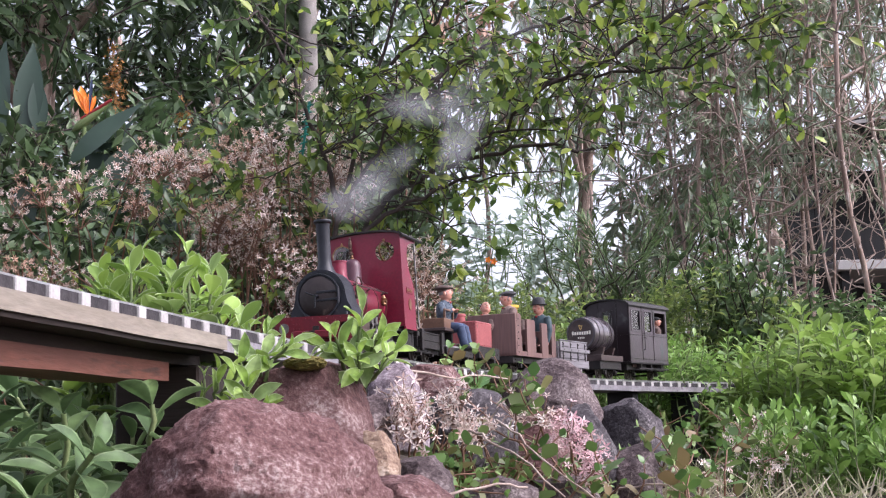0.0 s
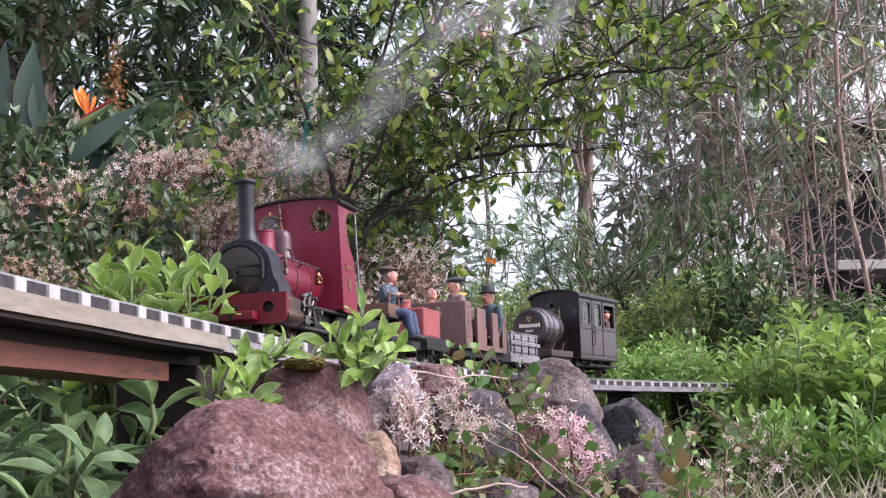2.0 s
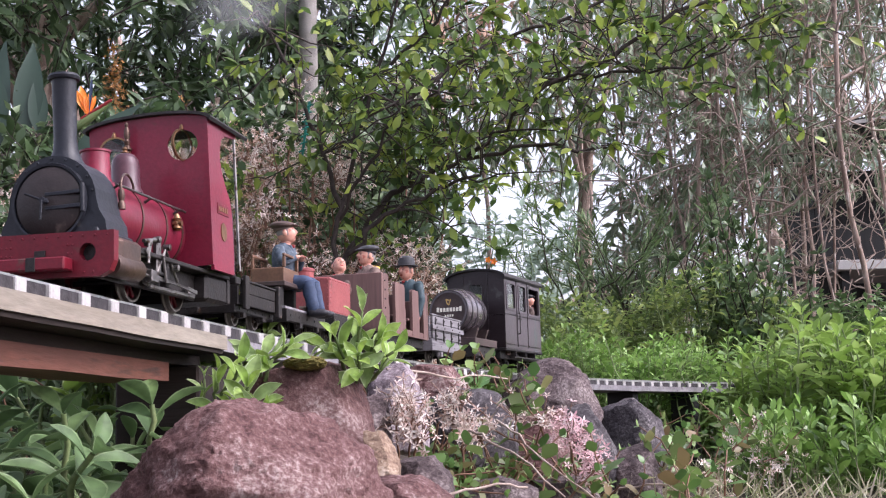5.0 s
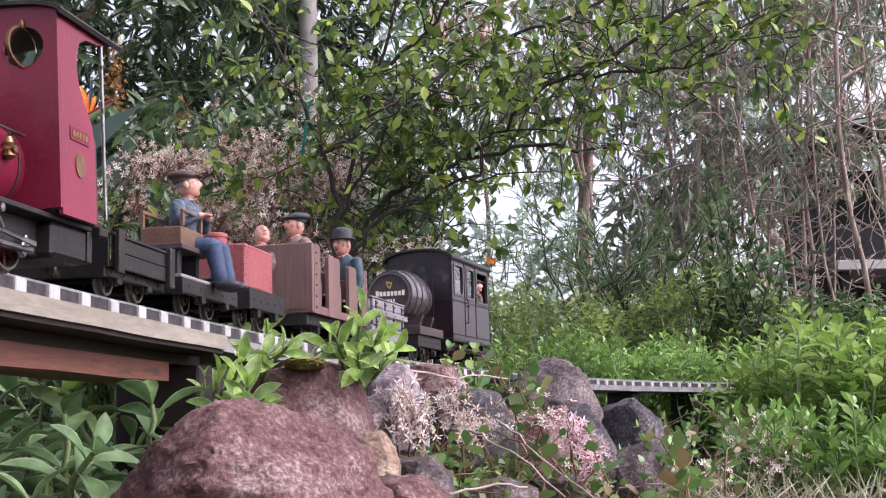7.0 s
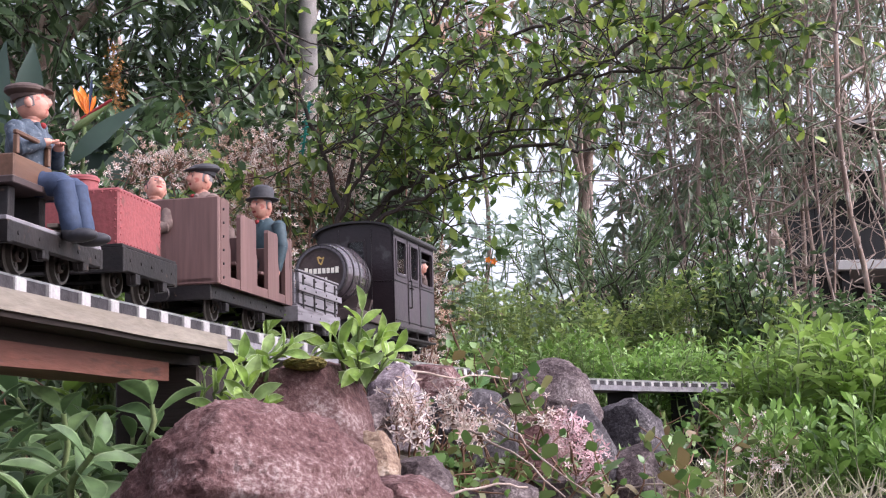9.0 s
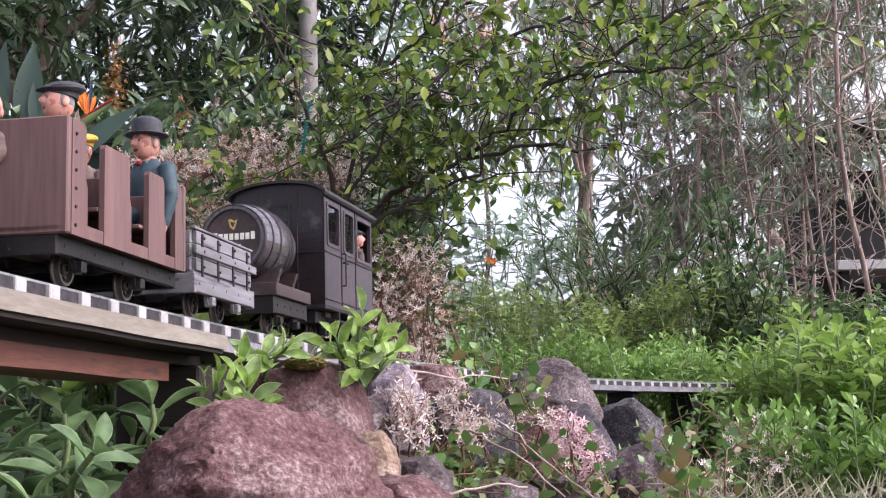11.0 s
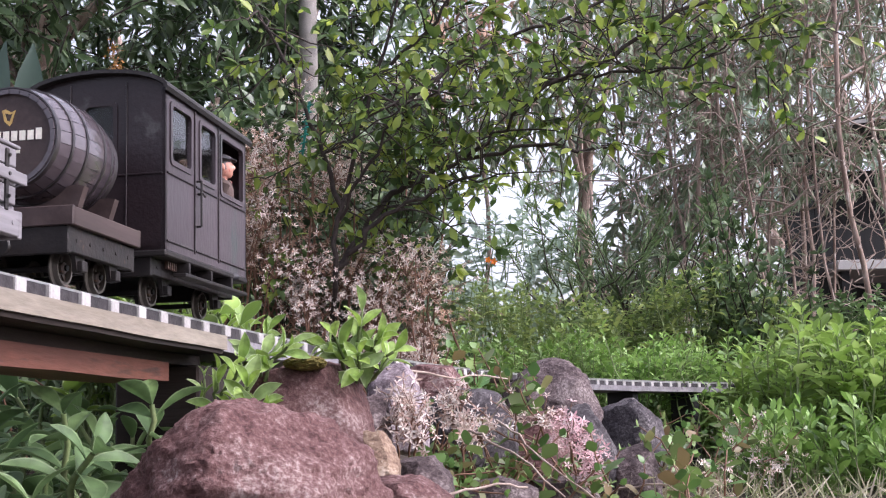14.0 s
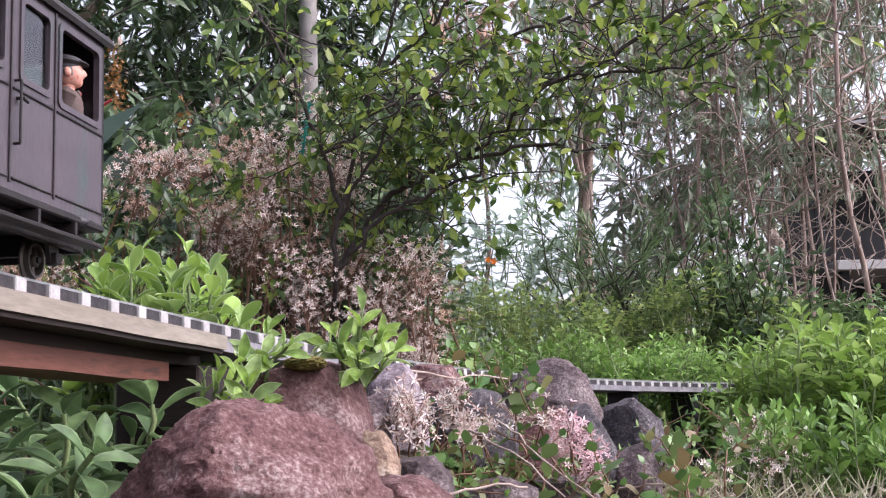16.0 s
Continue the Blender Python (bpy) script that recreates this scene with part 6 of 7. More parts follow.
def right_trees():
    rng = np.random.default_rng(31)
    poles = [((1.17, 5.5, 0), (1.20, 5.5, 2.6), 0.030), ((1.23, 5.4, 0), (1.31, 5.5, 2.6), 0.024), ((1.29, 5.6, 0), (1.33, 5.6, 2.6), 0.02), ((1.12, 5.6, 0), (1.0, 5.7, 2.5), 0.018),
             ((1.56, 5.4, 0), (1.78, 5.5, 2.6), 0.022), ((1.80, 5.2, 0), (1.72, 5.3, 2.5), 0.030), ((1.93, 5.3, 0), (1.88, 5.4, 2.6), 0.024), ((1.42, 5.8, 0), (1.46, 5.8, 2.6), 0.016), ((1.66, 5.8, 0), (1.58, 5.9, 2.6), 0.018), ((0.92, 6.2, 0), (0.88, 6.2, 2.6), 0.018), ((2.05, 5.7, 0), (2.15, 5.8, 2.6), 0.02), ((1.05, 5.9, 0), (1.12, 5.9, 2.6), 0.015), ((1.36, 5.3, 0), (1.28, 5.4, 2.5), 0.014), ((1.50, 5.6, 0), (1.60, 5.6, 2.6), 0.014), ((1.62, 5.2, 0), (1.66, 5.3, 2.5), 0.015), ((1.74, 5.6, 0), (1.90, 5.6, 2.6), 0.014), ((1.86, 5.1, 0), (1.95, 5.2, 2.5), 0.014)]
    for k, (a, b, r) in enumerate(poles):
        t = plant("gum_sapling", "slender gum sapling with peeling reddish-brown bark", "tree", "gum saplings")
        trunk = bent(a, b, 14, 0.014, rng)
        stems(t, [(trunk, r * 0.45, r * 0.30)], BARK_PALE, 8, "trunk")
        br = []
        for _ in range(5):
            i = rng.integers(4, 13)
            e = trunk[i] + rng.normal(0, 0.25, 3) + np.array((0, 0, 0.25))
            br.append((bent(trunk[i], e, 7, 0.02, rng), r * 0.28, 0.003))
        for _ in range(12):
            i = rng.integers(3, 13)
            e = trunk[i] + rng.normal(0, 0.28, 3) + np.array((0, 0, 0.05))
            br.append((bent(trunk[i], e, 7, 0.03, rng), 0.0034, 0.0012))
        stems(t, br, TWIG_PALE, 4, "branch_growth")
        lv, tw = cloud(rng, 120, (a[0] - 0.55, 5.3, 1.15), (a[0] + 0.55, 6.4, 2.75), 0.0, 1.7, 13, 0.060, 0.22, 0.5, 3.0 * k)
        foliage(t, LEAF_LANCE, lv, LEAF_GUM)
        stems(t, tw, TWIG_PALE, 4, "twig_growth")
    dry = plant("dry_thicket", "tangle of dry pale twigs below the saplings", "bush")
    br = []
    for _ in range(280):
        c = rng.uniform((0.85, 5.4, 0.55), (2.0, 6.0, 1.55))
        if c[0] > 1.45 and c[2] > 0.85 and rng.uniform() < 0.5:
            continue
        e = c + rng.normal(0, 0.22, 3) * (1.0, 0.6, 1.2)
        br.append((bent(c, e, 8, 0.025, rng), 0.0027, 0.0010))
    stems(dry, br, TWIG_PALE, 4, "twig_growth")
    lv, tw = cloud(rng, 420, (0.45, 5.9, 0.3), (1.75, 6.6, 1.3), 0.0, 1.5, 10, 0.07, 0.22, 0.2, 71.0)
    foliage(dry, LEAF_CHEAP, lv, LEAF_GUM)
    for a, b in (((0.0, 6.6, 2.15), (0.35, 7.0, 2.5)), ((1.85, 6.6, 2.05), (2.2, 7.0, 2.45))):
        pl = plant("rusty_sapling", "rust-orange young leaves high in a sapling", "tree")
        lv, tw = cloud(rng, 30, a, b, -0.2, 1.5, 12, 0.06, 0.18, 0.3, 5.0)
        foliage(pl, LEAF_CHEAP, lv, PETAL_FADED)
        stems(pl, tw + [(bent(((a[0] + b[0]) / 2, 7.0, 0), ((a[0] + b[0]) / 2, 6.8, 2.5), 10, 0.02, rng), 0.02, 0.006)], BARK_PALE, 5, "branch_growth")
    gum = plant("gum_tree", "grey-green drooping gum crown against the sky", "tree")
    lv, tw = cloud(rng, 900, (0.1, 6.4, 1.85), (2.9, 8.0, 3.4), 0.04, 1.3, 12, 0.10, 0.32, 0.7, 91.0)
    foliage(gum, LEAF_LANCE, lv, LEAF_GUM)
    stems(gum, tw + [(bent((0.75, 7.2, 0), (0.95, 7.2, 3.2), 12, 0.03, rng), 0.06, 0.03)] + [(bent((0.85, 7.2, 1.2 + 0.2 * i), (0.4 + 0.4 * i, 7.0, 3.0), 8, 0.03, rng), 0.02, 0.006) for i in range(6)], BARK_PALE, 5, "branch_growth")


right_trees()


def make_shed():
    shed = tagged(empty("garden_shed", pose(2.45, 7.3, 0.0)), "dark open garden shed with a pale gutter edge", "shed")
    part("wall", box(B(), -0.34, 1.4, 0.25, 0.30, 0.0, 1.62, 0.004), SHED_DARK, shed)
    part("wall", box(B(), -0.34, -0.29, -0.35, 0.245, 0.0, 1.60, 0.004), SHED_DARK, shed)
    bm = slab(B(), [(-0.50, 1.675), (1.5, 1.95), (1.5, 1.99), (-0.50, 1.715)], 0.95, Matrix.Translation((0, -0.5, 0)) @ SIDE)
    part("roof", bm, SHED_DARK, shed, smooth=False)
    bm = slab(B(), [(-0.50, 1.680), (1.5, 1.955), (1.5, 1.975), (-0.50, 1.700)], 0.02, Matrix.Translation((0, -0.525, 0)) @ SIDE)
    part("gutter", bm, SHED_EDGE, shed, "pale gutter edge", smooth=False)
    part("bench", box(B(), -0.28, 1.3, -0.50, 0.2, 0.915, 0.97, 0.004), SHED_EDGE, shed)
    for x in (-0.25, 0.4, 1.2):
        part("post", box(B(), x, x + 0.05, -0.45, -0.40, 0.0, 0.9145, 0.003), SHED_DARK, shed)
    part("bench_front", box(B(), -0.28, 1.31, -0.30, -0.285, 0.9705, 1.20, 0.004), SHED_DARK, shed)


make_shed()


def flowering_mass():
    rng = np.random.default_rng(41)

    def top(x):
        return 0.71 + 0.18 * math.exp(-((x + 0.48) / 0.30) ** 2) - 0.25 * max(0.0, x + 0.25) / 0.25

    for g, (xa, xb) in enumerate(((-1.7, -0.85), (-0.85, -0.40), (-0.40, -0.02))):
        pl = plant("flowering_shrub", "sprawling shrub covered with small pale pink starry flowers", "flowering shrub", "flowering shrubs")
        br, heads, faded = [], [], []
        for _ in range((120, 105, 95)[g]):
            x = rng.uniform(xa, xb)
            y = rng.uniform(2.95, 3.4)
            z = rng.uniform(0.64 if x < -0.45 else 0.35, 1.0) * top(x)
            if noise.noise((x * 3.6, y * 2, z * 4.2)) < -0.02:
                continue
            base = np.array((x + rng.normal(0, 0.12), y + 0.15, max(0.02, z - rng.uniform(0.2, 0.45))))
            tip = np.array((x, y, z))
            br.append((bent(base, tip, 6, 0.012, rng), 0.004, 0.0015))
            m = rng.integers(24, 58)
            c = tip + rng.normal(0, 1, (m, 3)) * (0.040, 0.03, 0.028)
            (faded if rng.uniform() < 0.36 else heads).append(c)
            for q in c[::3]:
                br.append((np.stack([tip - (0, 0, 0.04), (tip + q) / 2 - (0, 0, 0.012), q]), 0.0012, 0.0007))
        stems(pl, br, STALK_RED, 4, "stem_growth")
        np_mesh("blossom", *spread(PETAL, *star_flowers(rng, np.concatenate(heads), 0.0105)), PETAL_PINK, pl)
        np_mesh("blossom", *spread(PETAL, *star_flowers(rng, np.concatenate(faded), 0.0100)), PETAL_FADED, pl, "faded rusty blossom")
        lv, tw = cloud(rng, 520, (xa, 3.2, 0.0), (xb, 4.1, 0.74), -0.25, 3, 9, 0.042, 0.10, 0.0, 5.0 + g)
        foliage(pl, LEAF_BROAD, lv, LEAF_DARK)
        stems(pl, tw, BARK_DARK, 4, "twig_growth")
    pl = plant("leafy_climber", "fresh green leaves threading through the blossom", "climber")
    lv, tw = cloud(rng, 150, (-1.05, 2.95, 0.45), (-0.10, 3.25, 0.95), -0.1, 3.0, 8, 0.036, 0.10, 0.0, 44.0, keep=lambda c: c[2] < top(c[0]) + 0.03)
    foliage(pl, LEAF_MID, lv, LEAF_TREE)
    stems(pl, tw, BARK_DARK, 4, "twig_growth")
    pl = plant("flowering_shrub", "low pale blossom sprays in front of the tree's foot", "flowering shrub", "flowering shrubs")
    br, heads = [], []
    for _ in range(15):
        p = np.array((rng.uniform(-0.42, -0.02), rng.uniform(2.85, 2.98), rng.uniform(0.28, 0.56)))
        br.append((bent(p - (rng.normal(0, 0.04), -0.05, 0.25), p, 6, 0.01, rng), 0.003, 0.0012))
        heads.append(p + rng.normal(0, 1, (22, 3)) * (0.026, 0.02, 0.024))
    stems(pl, br, STALK_RED, 4, "stem_growth")
    np_mesh("blossom", *spread(PETAL, *star_flowers(rng, np.concatenate(heads), 0.0095)), PETAL_PINK, pl)
    # a few heads pushed high against the tree
    pl = plant("flowering_shrub", "tall flowering stem with pink blossom heads beside the tree", "flowering shrub", "flowering shrubs")
    br, heads = [], []
    for p in ((-0.36, 3.1, 0.98), (-0.31, 3.1, 0.93), (-0.40, 3.2, 0.86), (-0.10, 3.6, 1.15), (-0.03, 3.6, 1.14), (0.02, 3.6, 1.1), (-0.32, 3.05, 0.80), (-0.26, 3.2, 0.87), (-0.22, 3.1, 0.70)):
        p = np.array(p)
        br.append((bent(p - (0.03, -0.1, 0.6), p, 8, 0.012, rng), 0.004, 0.002))
        heads.append(p + rng.normal(0, 1, (32, 3)) * (0.030, 0.025, 0.026))
    stems(pl, br, STALK_RED, 5, "stem_growth")
    np_mesh("blossom", *spread(PETAL, *star_flowers(rng, np.concatenate(heads), 0.0105)), PETAL_PINK, pl)
    # the tie that holds the stem
    bm = rod(B(), (-0.345, 3.04, 0.79), (-0.325, 3.04, 0.93), 0.0035)
    for i in range(7):
        z = 0.80 + 0.019 * i
        x = -0.345 + 0.02 * (z - 0.79) / 0.14
        rod(bm, (x - 0.010, 3.037, z), (x + 0.010, 3.037, z + 0.008), 0.0022)
    tagged(part("plant_tie", bm, TIE_GREEN), "teal green plastic plant tie on a stem", "plant tie")


flowering_mass()


def main_tree():
    rng = np.random.default_rng(51)
    tree = plant("small_tree", "small spreading tree with dark limbs and fresh green leaves", "tree")
    limbs = [
        ([(-0.275, 3.25, -0.02), (-0.272, 3.18, 0.28), (-0.268, 3.0, 0.53), (-0.245, 3.0, 0.65), (-0.19, 3.0, 0.87), (-0.117, 2.98, 1.09), (-0.07, 2.95, 1.22)], 0.0105, 0.005),
        ([(-0.268, 3.02, 0.50), (-0.198, 3.0, 0.565), (-0.141, 3.0, 0.63), (-0.016, 2.98, 0.678), (0.097, 2.96, 0.712)], 0.010, 0.005),
        ([(-0.262, 3.04, 0.50), (-0.20, 3.08, 0.60), (-0.12, 3.1, 0.70), (-0.03, 3.1, 0.75), (0.06, 3.1, 0.78), (0.24, 3.1, 0.815), (0.45, 3.1, 0.80)], 0.013, 0.005),
        ([(-0.19, 3.0, 0.87), (-0.09, 3.05, 0.93), (0.03, 3.1, 1.02), (0.15, 3.1, 1.09), (0.33, 3.1, 1.14), (0.52, 3.1, 1.25)], 0.010, 0.005),
        ([(0.24, 2.9, 0.90), (0.32, 2.9, 0.94), (0.45, 2.9, 1.01), (0.58, 2.9, 1.09), (0.85, 2.9, 1.16), (1.05, 2.9, 1.21)], 0.008, 0.006),
        ([(0.06, 3.1, 0.78), (0.16, 3.0, 0.84), (0.258, 2.9, 0.93), (0.42, 2.85, 0.93), (0.58, 2.8, 0.91), (0.66, 2.8, 0.96)], 0.007, 0.003),
        ([(-0.245, 3.0, 0.65), (-0.30, 3.0, 0.82), (-0.36, 2.98, 0.98), (-0.44, 2.95, 1.14)], 0.009, 0.004),
        ([(-0.117, 2.98, 1.00), (0.0, 2.95, 1.10), (0.06, 2.95, 1.22)], 0.007, 0.004),
        ([(-0.25, 3.0, 0.62), (-0.17, 2.9, 0.74), (-0.11, 2.85, 0.82), (0.0, 2.8, 0.88)], 0.007, 0.003)]
    paths = []
    for pts, r0, r1 in limbs:
        P = np.array(pts)
        t = np.linspace(0, len(P) - 1, (len(P) - 1) * 4 + 1)
        Q = np.stack([np.interp(t, np.arange(len(P)), P[:, j]) for j in range(3)], 1)
        Q[1:-1] += rng.normal(0, 0.005, Q[1:-1].shape)
        paths.append((Q, r0 * 0.78, r1 * 0.7))
    stems(tree, paths, BARK_DARK, 8, "trunk")
    br, at, way, up, sz = [], [], [], [], []
    for li, (Q, r0, r1) in enumerate(paths):
        zmin = 0.63
        for _ in range(int(len(Q) * (1.0 if li in (3, 4, 5) else 1.3))):
            i = rng.integers(3, len(Q))
            if Q[i][2] < zmin:
                continue
            d = rng.normal(0, 1, 3) * (1, 0.8, 0.8) + np.array((0.25, -0.1, 0.45))
            e = Q[i] + unit(d) * rng.uniform(0.10, 0.34)
            tw = bent(Q[i], e, 7, 0.012, rng)
            br.append((tw, 0.0026, 0.0010))
            for _ in range(2):
                j = rng.integers(2, 7)
                e2 = tw[j] + rng.normal(0, 0.055, 3)
                t2 = bent(tw[j], e2, 4, 0.006, rng)
                br.append((t2, 0.0016, 0.0008))
                for p in t2[1:]:
                    at.append(p); way.append(e2 - tw[j] + rng.normal(0, 0.05, 3)); up.append(rng.normal(0, 0.5, 3) + (0, -0.3, 1)); sz.append(rng.uniform(0.020, 0.038))
            for p in tw[3:]:
                at.append(p); way.append(unit(e - Q[i]) + rng.normal(0, 0.7, 3)); up.append(rng.normal(0, 0.5, 3) + (0, -0.3, 1)); sz.append(rng.uniform(0.024, 0.046))
            for _ in range(7):
                at.append(tw[-1]); way.append(0.7 * unit(e - Q[i]) + unit(rng.normal(0, 1, 3))); up.append(rng.normal(0, 0.4, 3) + (0, -0.2, 1)); sz.append(rng.uniform(0.024, 0.046))
    stems(tree, br, BARK_DARK, 4, "twig_growth")
    lv, tw = cloud(rng, 170, (-0.40, 2.75, 0.80), (0.36, 3.4, 1.32), 0.0, 3.2, 10, 0.037, 0.10, 0.1, 4.0, keep=lambda c: c[2] > 0.80 + 0.25 * abs(c[0] - 0.05))
    more, tw3 = cloud(rng, 48, (0.40, 2.75, 0.84), (0.88, 3.05, 1.12), -0.1, 3.2, 9, 0.036, 0.11, 0.0, 9.0)
    lv = tuple(np.concatenate([a, b]) for a, b in zip(lv, more))
    tw = tw + tw3
    lv2 = tuple(np.concatenate([a, b]) for a, b in zip((np.array(at), np.array(way), np.array(up), np.array(sz)), lv))
    foliage(tree, leaf_form(4, 0.54, 0.14, 0.2, belly=0.56), lv2, LEAF_TREE, "crown")
    stems(tree, tw, BARK_DARK, 4, "twig_growth")
    # bare dark sticks in the shade at its foot
    thicket = plant("bare_thicket", "bare dark stems crossing in the shade under the tree", "bush")
    br = []
    for _ in range(90):
        a = rng.uniform((-0.6, 3.3, 0.15), (-0.15, 3.7, 0.5))
        e = a + rng.normal(0, 0.16, 3) + np.array((0.05, 0, 0.28))
        br.append((bent(a, e, 7, 0.012, rng), 0.004, 0.0015))
    stems(thicket, br, BARK_DARK, 4, "stem_growth")


main_tree()


def strelitzia():
    rng = np.random.default_rng(61)
    pl = plant("bird_of_paradise", "bird of paradise plant with an orange flower and leathery leaves", "plant")
    y = 4.5
    leaves = [((-1.38, y, 0.2), (-1.33, y - 0.15, 1.08), 0.34, (0.72, 0, 0.70)), ((-1.62, y, 0.2), (-1.60, y - 0.1, 1.16), 0.34, (-0.10, 0, 1)), ((-1.52, y, 0.2), (-1.47, y - 0.05, 1.22), 0.24, (-0.06, 0, 1)), ((-1.25, y, 0.2), (-1.22, y - 0.15, 0.90), 0.30, (0.85, 0, 0.35)), ((-1.72, y, 0.2), (-1.66, y, 1.15), 0.46, (0.03, 0, 1)), ((-1.63, y, 0.2), (-1.52, y - 0.05, 1.22), 0.36, (0.05, 0, 1)), ((-1.50, y, 0.2), (-1.40, y, 0.95), 0.42, (0.55, 0, 0.8)), ((-1.60, y, 0.1), (-1.62, y - 0.1, 0.80), 0.42, (-0.35, -0.2, 0.8)),
              ((-1.42, y, 0.1), (-1.22, y - 0.1, 0.72), 0.36, (0.8, -0.2, 0.45)), ((-1.75, y, 0.1), (-1.80, y, 0.9), 0.45, (-0.5, 0, 0.9)), ((-1.5, y + 0.1, 0.1), (-1.45, y + 0.1, 0.70), 0.40, (0.35, 0, 0.9)), ((-1.35, y, 0.1), (-1.18, y, 0.62), 0.34, (0.6, 0, 0.8)), ((-1.40, y, 0.1), (-1.32, y - 0.1, 0.80), 0.46, (0.42, 0, 0.75)), ((-1.7, y, 0.1), (-1.58, y - 0.1, 0.70), 0.42, (0.25, 0, 0.9)), ((-1.2, y, 0.1), (-1.10, y - 0.1, 0.68), 0.34, (0.7, 0, 0.5))]
    stems(pl, [(bent(a, b, 6, 0.008, rng), 0.012, 0.008) for a, b, _, _ in leaves], STALK, 6, "stalk_growth")
    form = leaf_form(9, 0.30, 0.10, 0.10, belly=0.42)
    for a, b, ln, w in leaves:
        V, F = spread(form, [b], [w], [(0.5 * rng.uniform(-1, 1), -0.9, 0.25)], [ln])
        np_mesh("leaf", V, F, LEAF_STREL, pl, smooth=True)
    c = np.array((-1.27, 4.4, 1.30))
    stems(pl, [(bent((-1.36, 4.45, 0.2), (-1.29, 4.4, 1.23), 8, 0.008, rng), 0.010, 0.008)], STALK, 6, "flower_stalk")
    part("bract", lathe(B(), [(0.002, -0.02), (0.013, 0.0), (0.017, 0.03), (0.013, 0.08), (0.006, 0.13), (0.001, 0.165)], 10, Matrix.Translation((-1.318, 4.4, 1.228)) @ Vector((0.13, 0, 0.095)).to_track_quat("Z", "Y").to_matrix().to_4x4()), STALK, pl, "pointed grey-green bract")
    part("bract_edge", rod(B(), (-1.300, 4.392, 1.258), (-1.190, 4.395, 1.328), 0.006, 6), RED_CLOTH, pl, "red upper edge of the bract")
    w = np.array([(-0.42, 0, 0.9), (-0.25, 0.1, 1), (-0.10, -0.1, 1), (0.10, 0, 1), (0.28, 0.15, 0.95)])
    V, F = spread(leaf_form(6, 0.22, 0.3, 0.08, belly=0.6), np.tile(np.array((-1.275, 4.39, 1.265)), (5, 1)), w, np.array([(0.3, -1, 0.1)] * 5), np.array([0.125, 0.13, 0.08, 0.10, 0.09]))
    np_mesh("flower", V, F, PETAL_ORANGE, pl, "bright orange petals", smooth=True)
    V, F = spread(leaf_form(6, 0.09, 0.3, 0.02, belly=0.6), [(-1.268, 4.385, 1.275)], [(0.06, 0, 1)], [(0.2, -1, 0.1)], [0.14])
    np_mesh("tongue", V, F, NAVY, pl, "dark blue tongue of the flower", smooth=True)
    bush = plant("leafy_bush", "mid-green leafy bush below the bird of paradise", "bush")
    lv, tw = cloud(rng, 420, (-2.1, 4.7, 0.1), (-1.05, 5.1, 0.95), -0.1, 2.2, 10, 0.06, 0.16, 0.1, 15.0)
    foliage(bush, LEAF_MID, lv, LEAF_SHADE)
    stems(bush, tw, BARK_DARK, 4, "twig_growth")


strelitzia()


def leafy_shrub(name, label, seed, box_lo, box_hi, n, size, form, mat, nodes=6, height=0.22, thr=-0.3, top=None, group="", stalk=STALK, rise=0.6):
    """A shrub of upright leafy shoots filling a stretch of ground."""
    rng = np.random.default_rng(seed)
    pl = plant(name, label, "shrub", group)
    shoots = []
    mid, half = (np.array(box_lo) + box_hi) / 2, (np.array(box_hi) - box_lo) / 2
    for _ in range(int(n * 1.25)):
        p = rng.uniform(box_lo, box_hi)
        if (((p - mid) / half)[:2] ** 2).sum() > 1.2 + 0.3 * noise.noise((p[0] * 5, p[1] * 5, seed)):
            continue
        if top is not None and p[2] > top(p[0], p[1]):
            p[2] = top(p[0], p[1]) * rng.uniform(0.45, 1.0)
        if noise.noise((p[0] * 4 + seed, p[1] * 4, p[2] * 4)) < thr:
            continue
        b = p - np.array((rng.normal(0, 0.2), rng.normal(0, 0.2), 1.0)) * height * rng.uniform(0.7, 1.2)
        shoots.append(bent(b, p, 5, height * 0.02, rng))
    stems(pl, [(s, size * 0.045, size * 0.025) for s in shoots], stalk, 4, "stem_growth")
    foliage(pl, form, shoots_leaves(rng, shoots, nodes, size, rise, 0.45, 0.4), mat)
    return pl


LEAF_SPOON = leaf_form(5, 0.44, 0.16, 0.22, belly=0.62)
leafy_shrub("hedge_shrub", "fresh green hedge of leafy shoots behind the track", 71, (0.0, 3.0, 0.05), (0.72, 3.8, 0.36), 760, 0.043, LEAF_SPOON, LEAF_HEDGE, 6, 0.16, group="hedge shrubs", top=lambda x, y: 0.345 - 0.05 * x + 0.03 * math.sin(x * 23), rise=0.25)
leafy_shrub("hedge_shrub", "fresh green low hedge beside the far track", 72, (0.35, 3.0, 0.05), (1.20, 3.8, 0.34), 620, 0.043, LEAF_SPOON, LEAF_HEDGE, 6, 0.15, group="hedge shrubs", top=lambda x, y: 0.315 + 0.02 * math.sin(x * 19), rise=0.25)
leafy_shrub("hedge_shrub", "olive green loose bush behind the hedge", 78, (-0.12, 3.6, 0.1), (0.55, 4.3, 0.66), 400, 0.045, LEAF_SPOON, LEAF_OLIVE, 6, 0.16, thr=-0.15, rise=0.2, group="hedge shrubs", top=lambda x, y: 0.60 - 0.15 * x)
leafy_shrub("hedge_shrub", "dull green bush in shade behind the hedge", 73, (0.36, 3.9, 0.2), (1.25, 4.7, 0.66), 560, 0.048, LEAF_SPOON, LEAF_OLIVE, 6, 0.16, rise=0.15, group="hedge shrubs", top=lambda x, y: 0.50 + 0.16 * max(0, 1 - abs(x - 0.9) / 0.35))
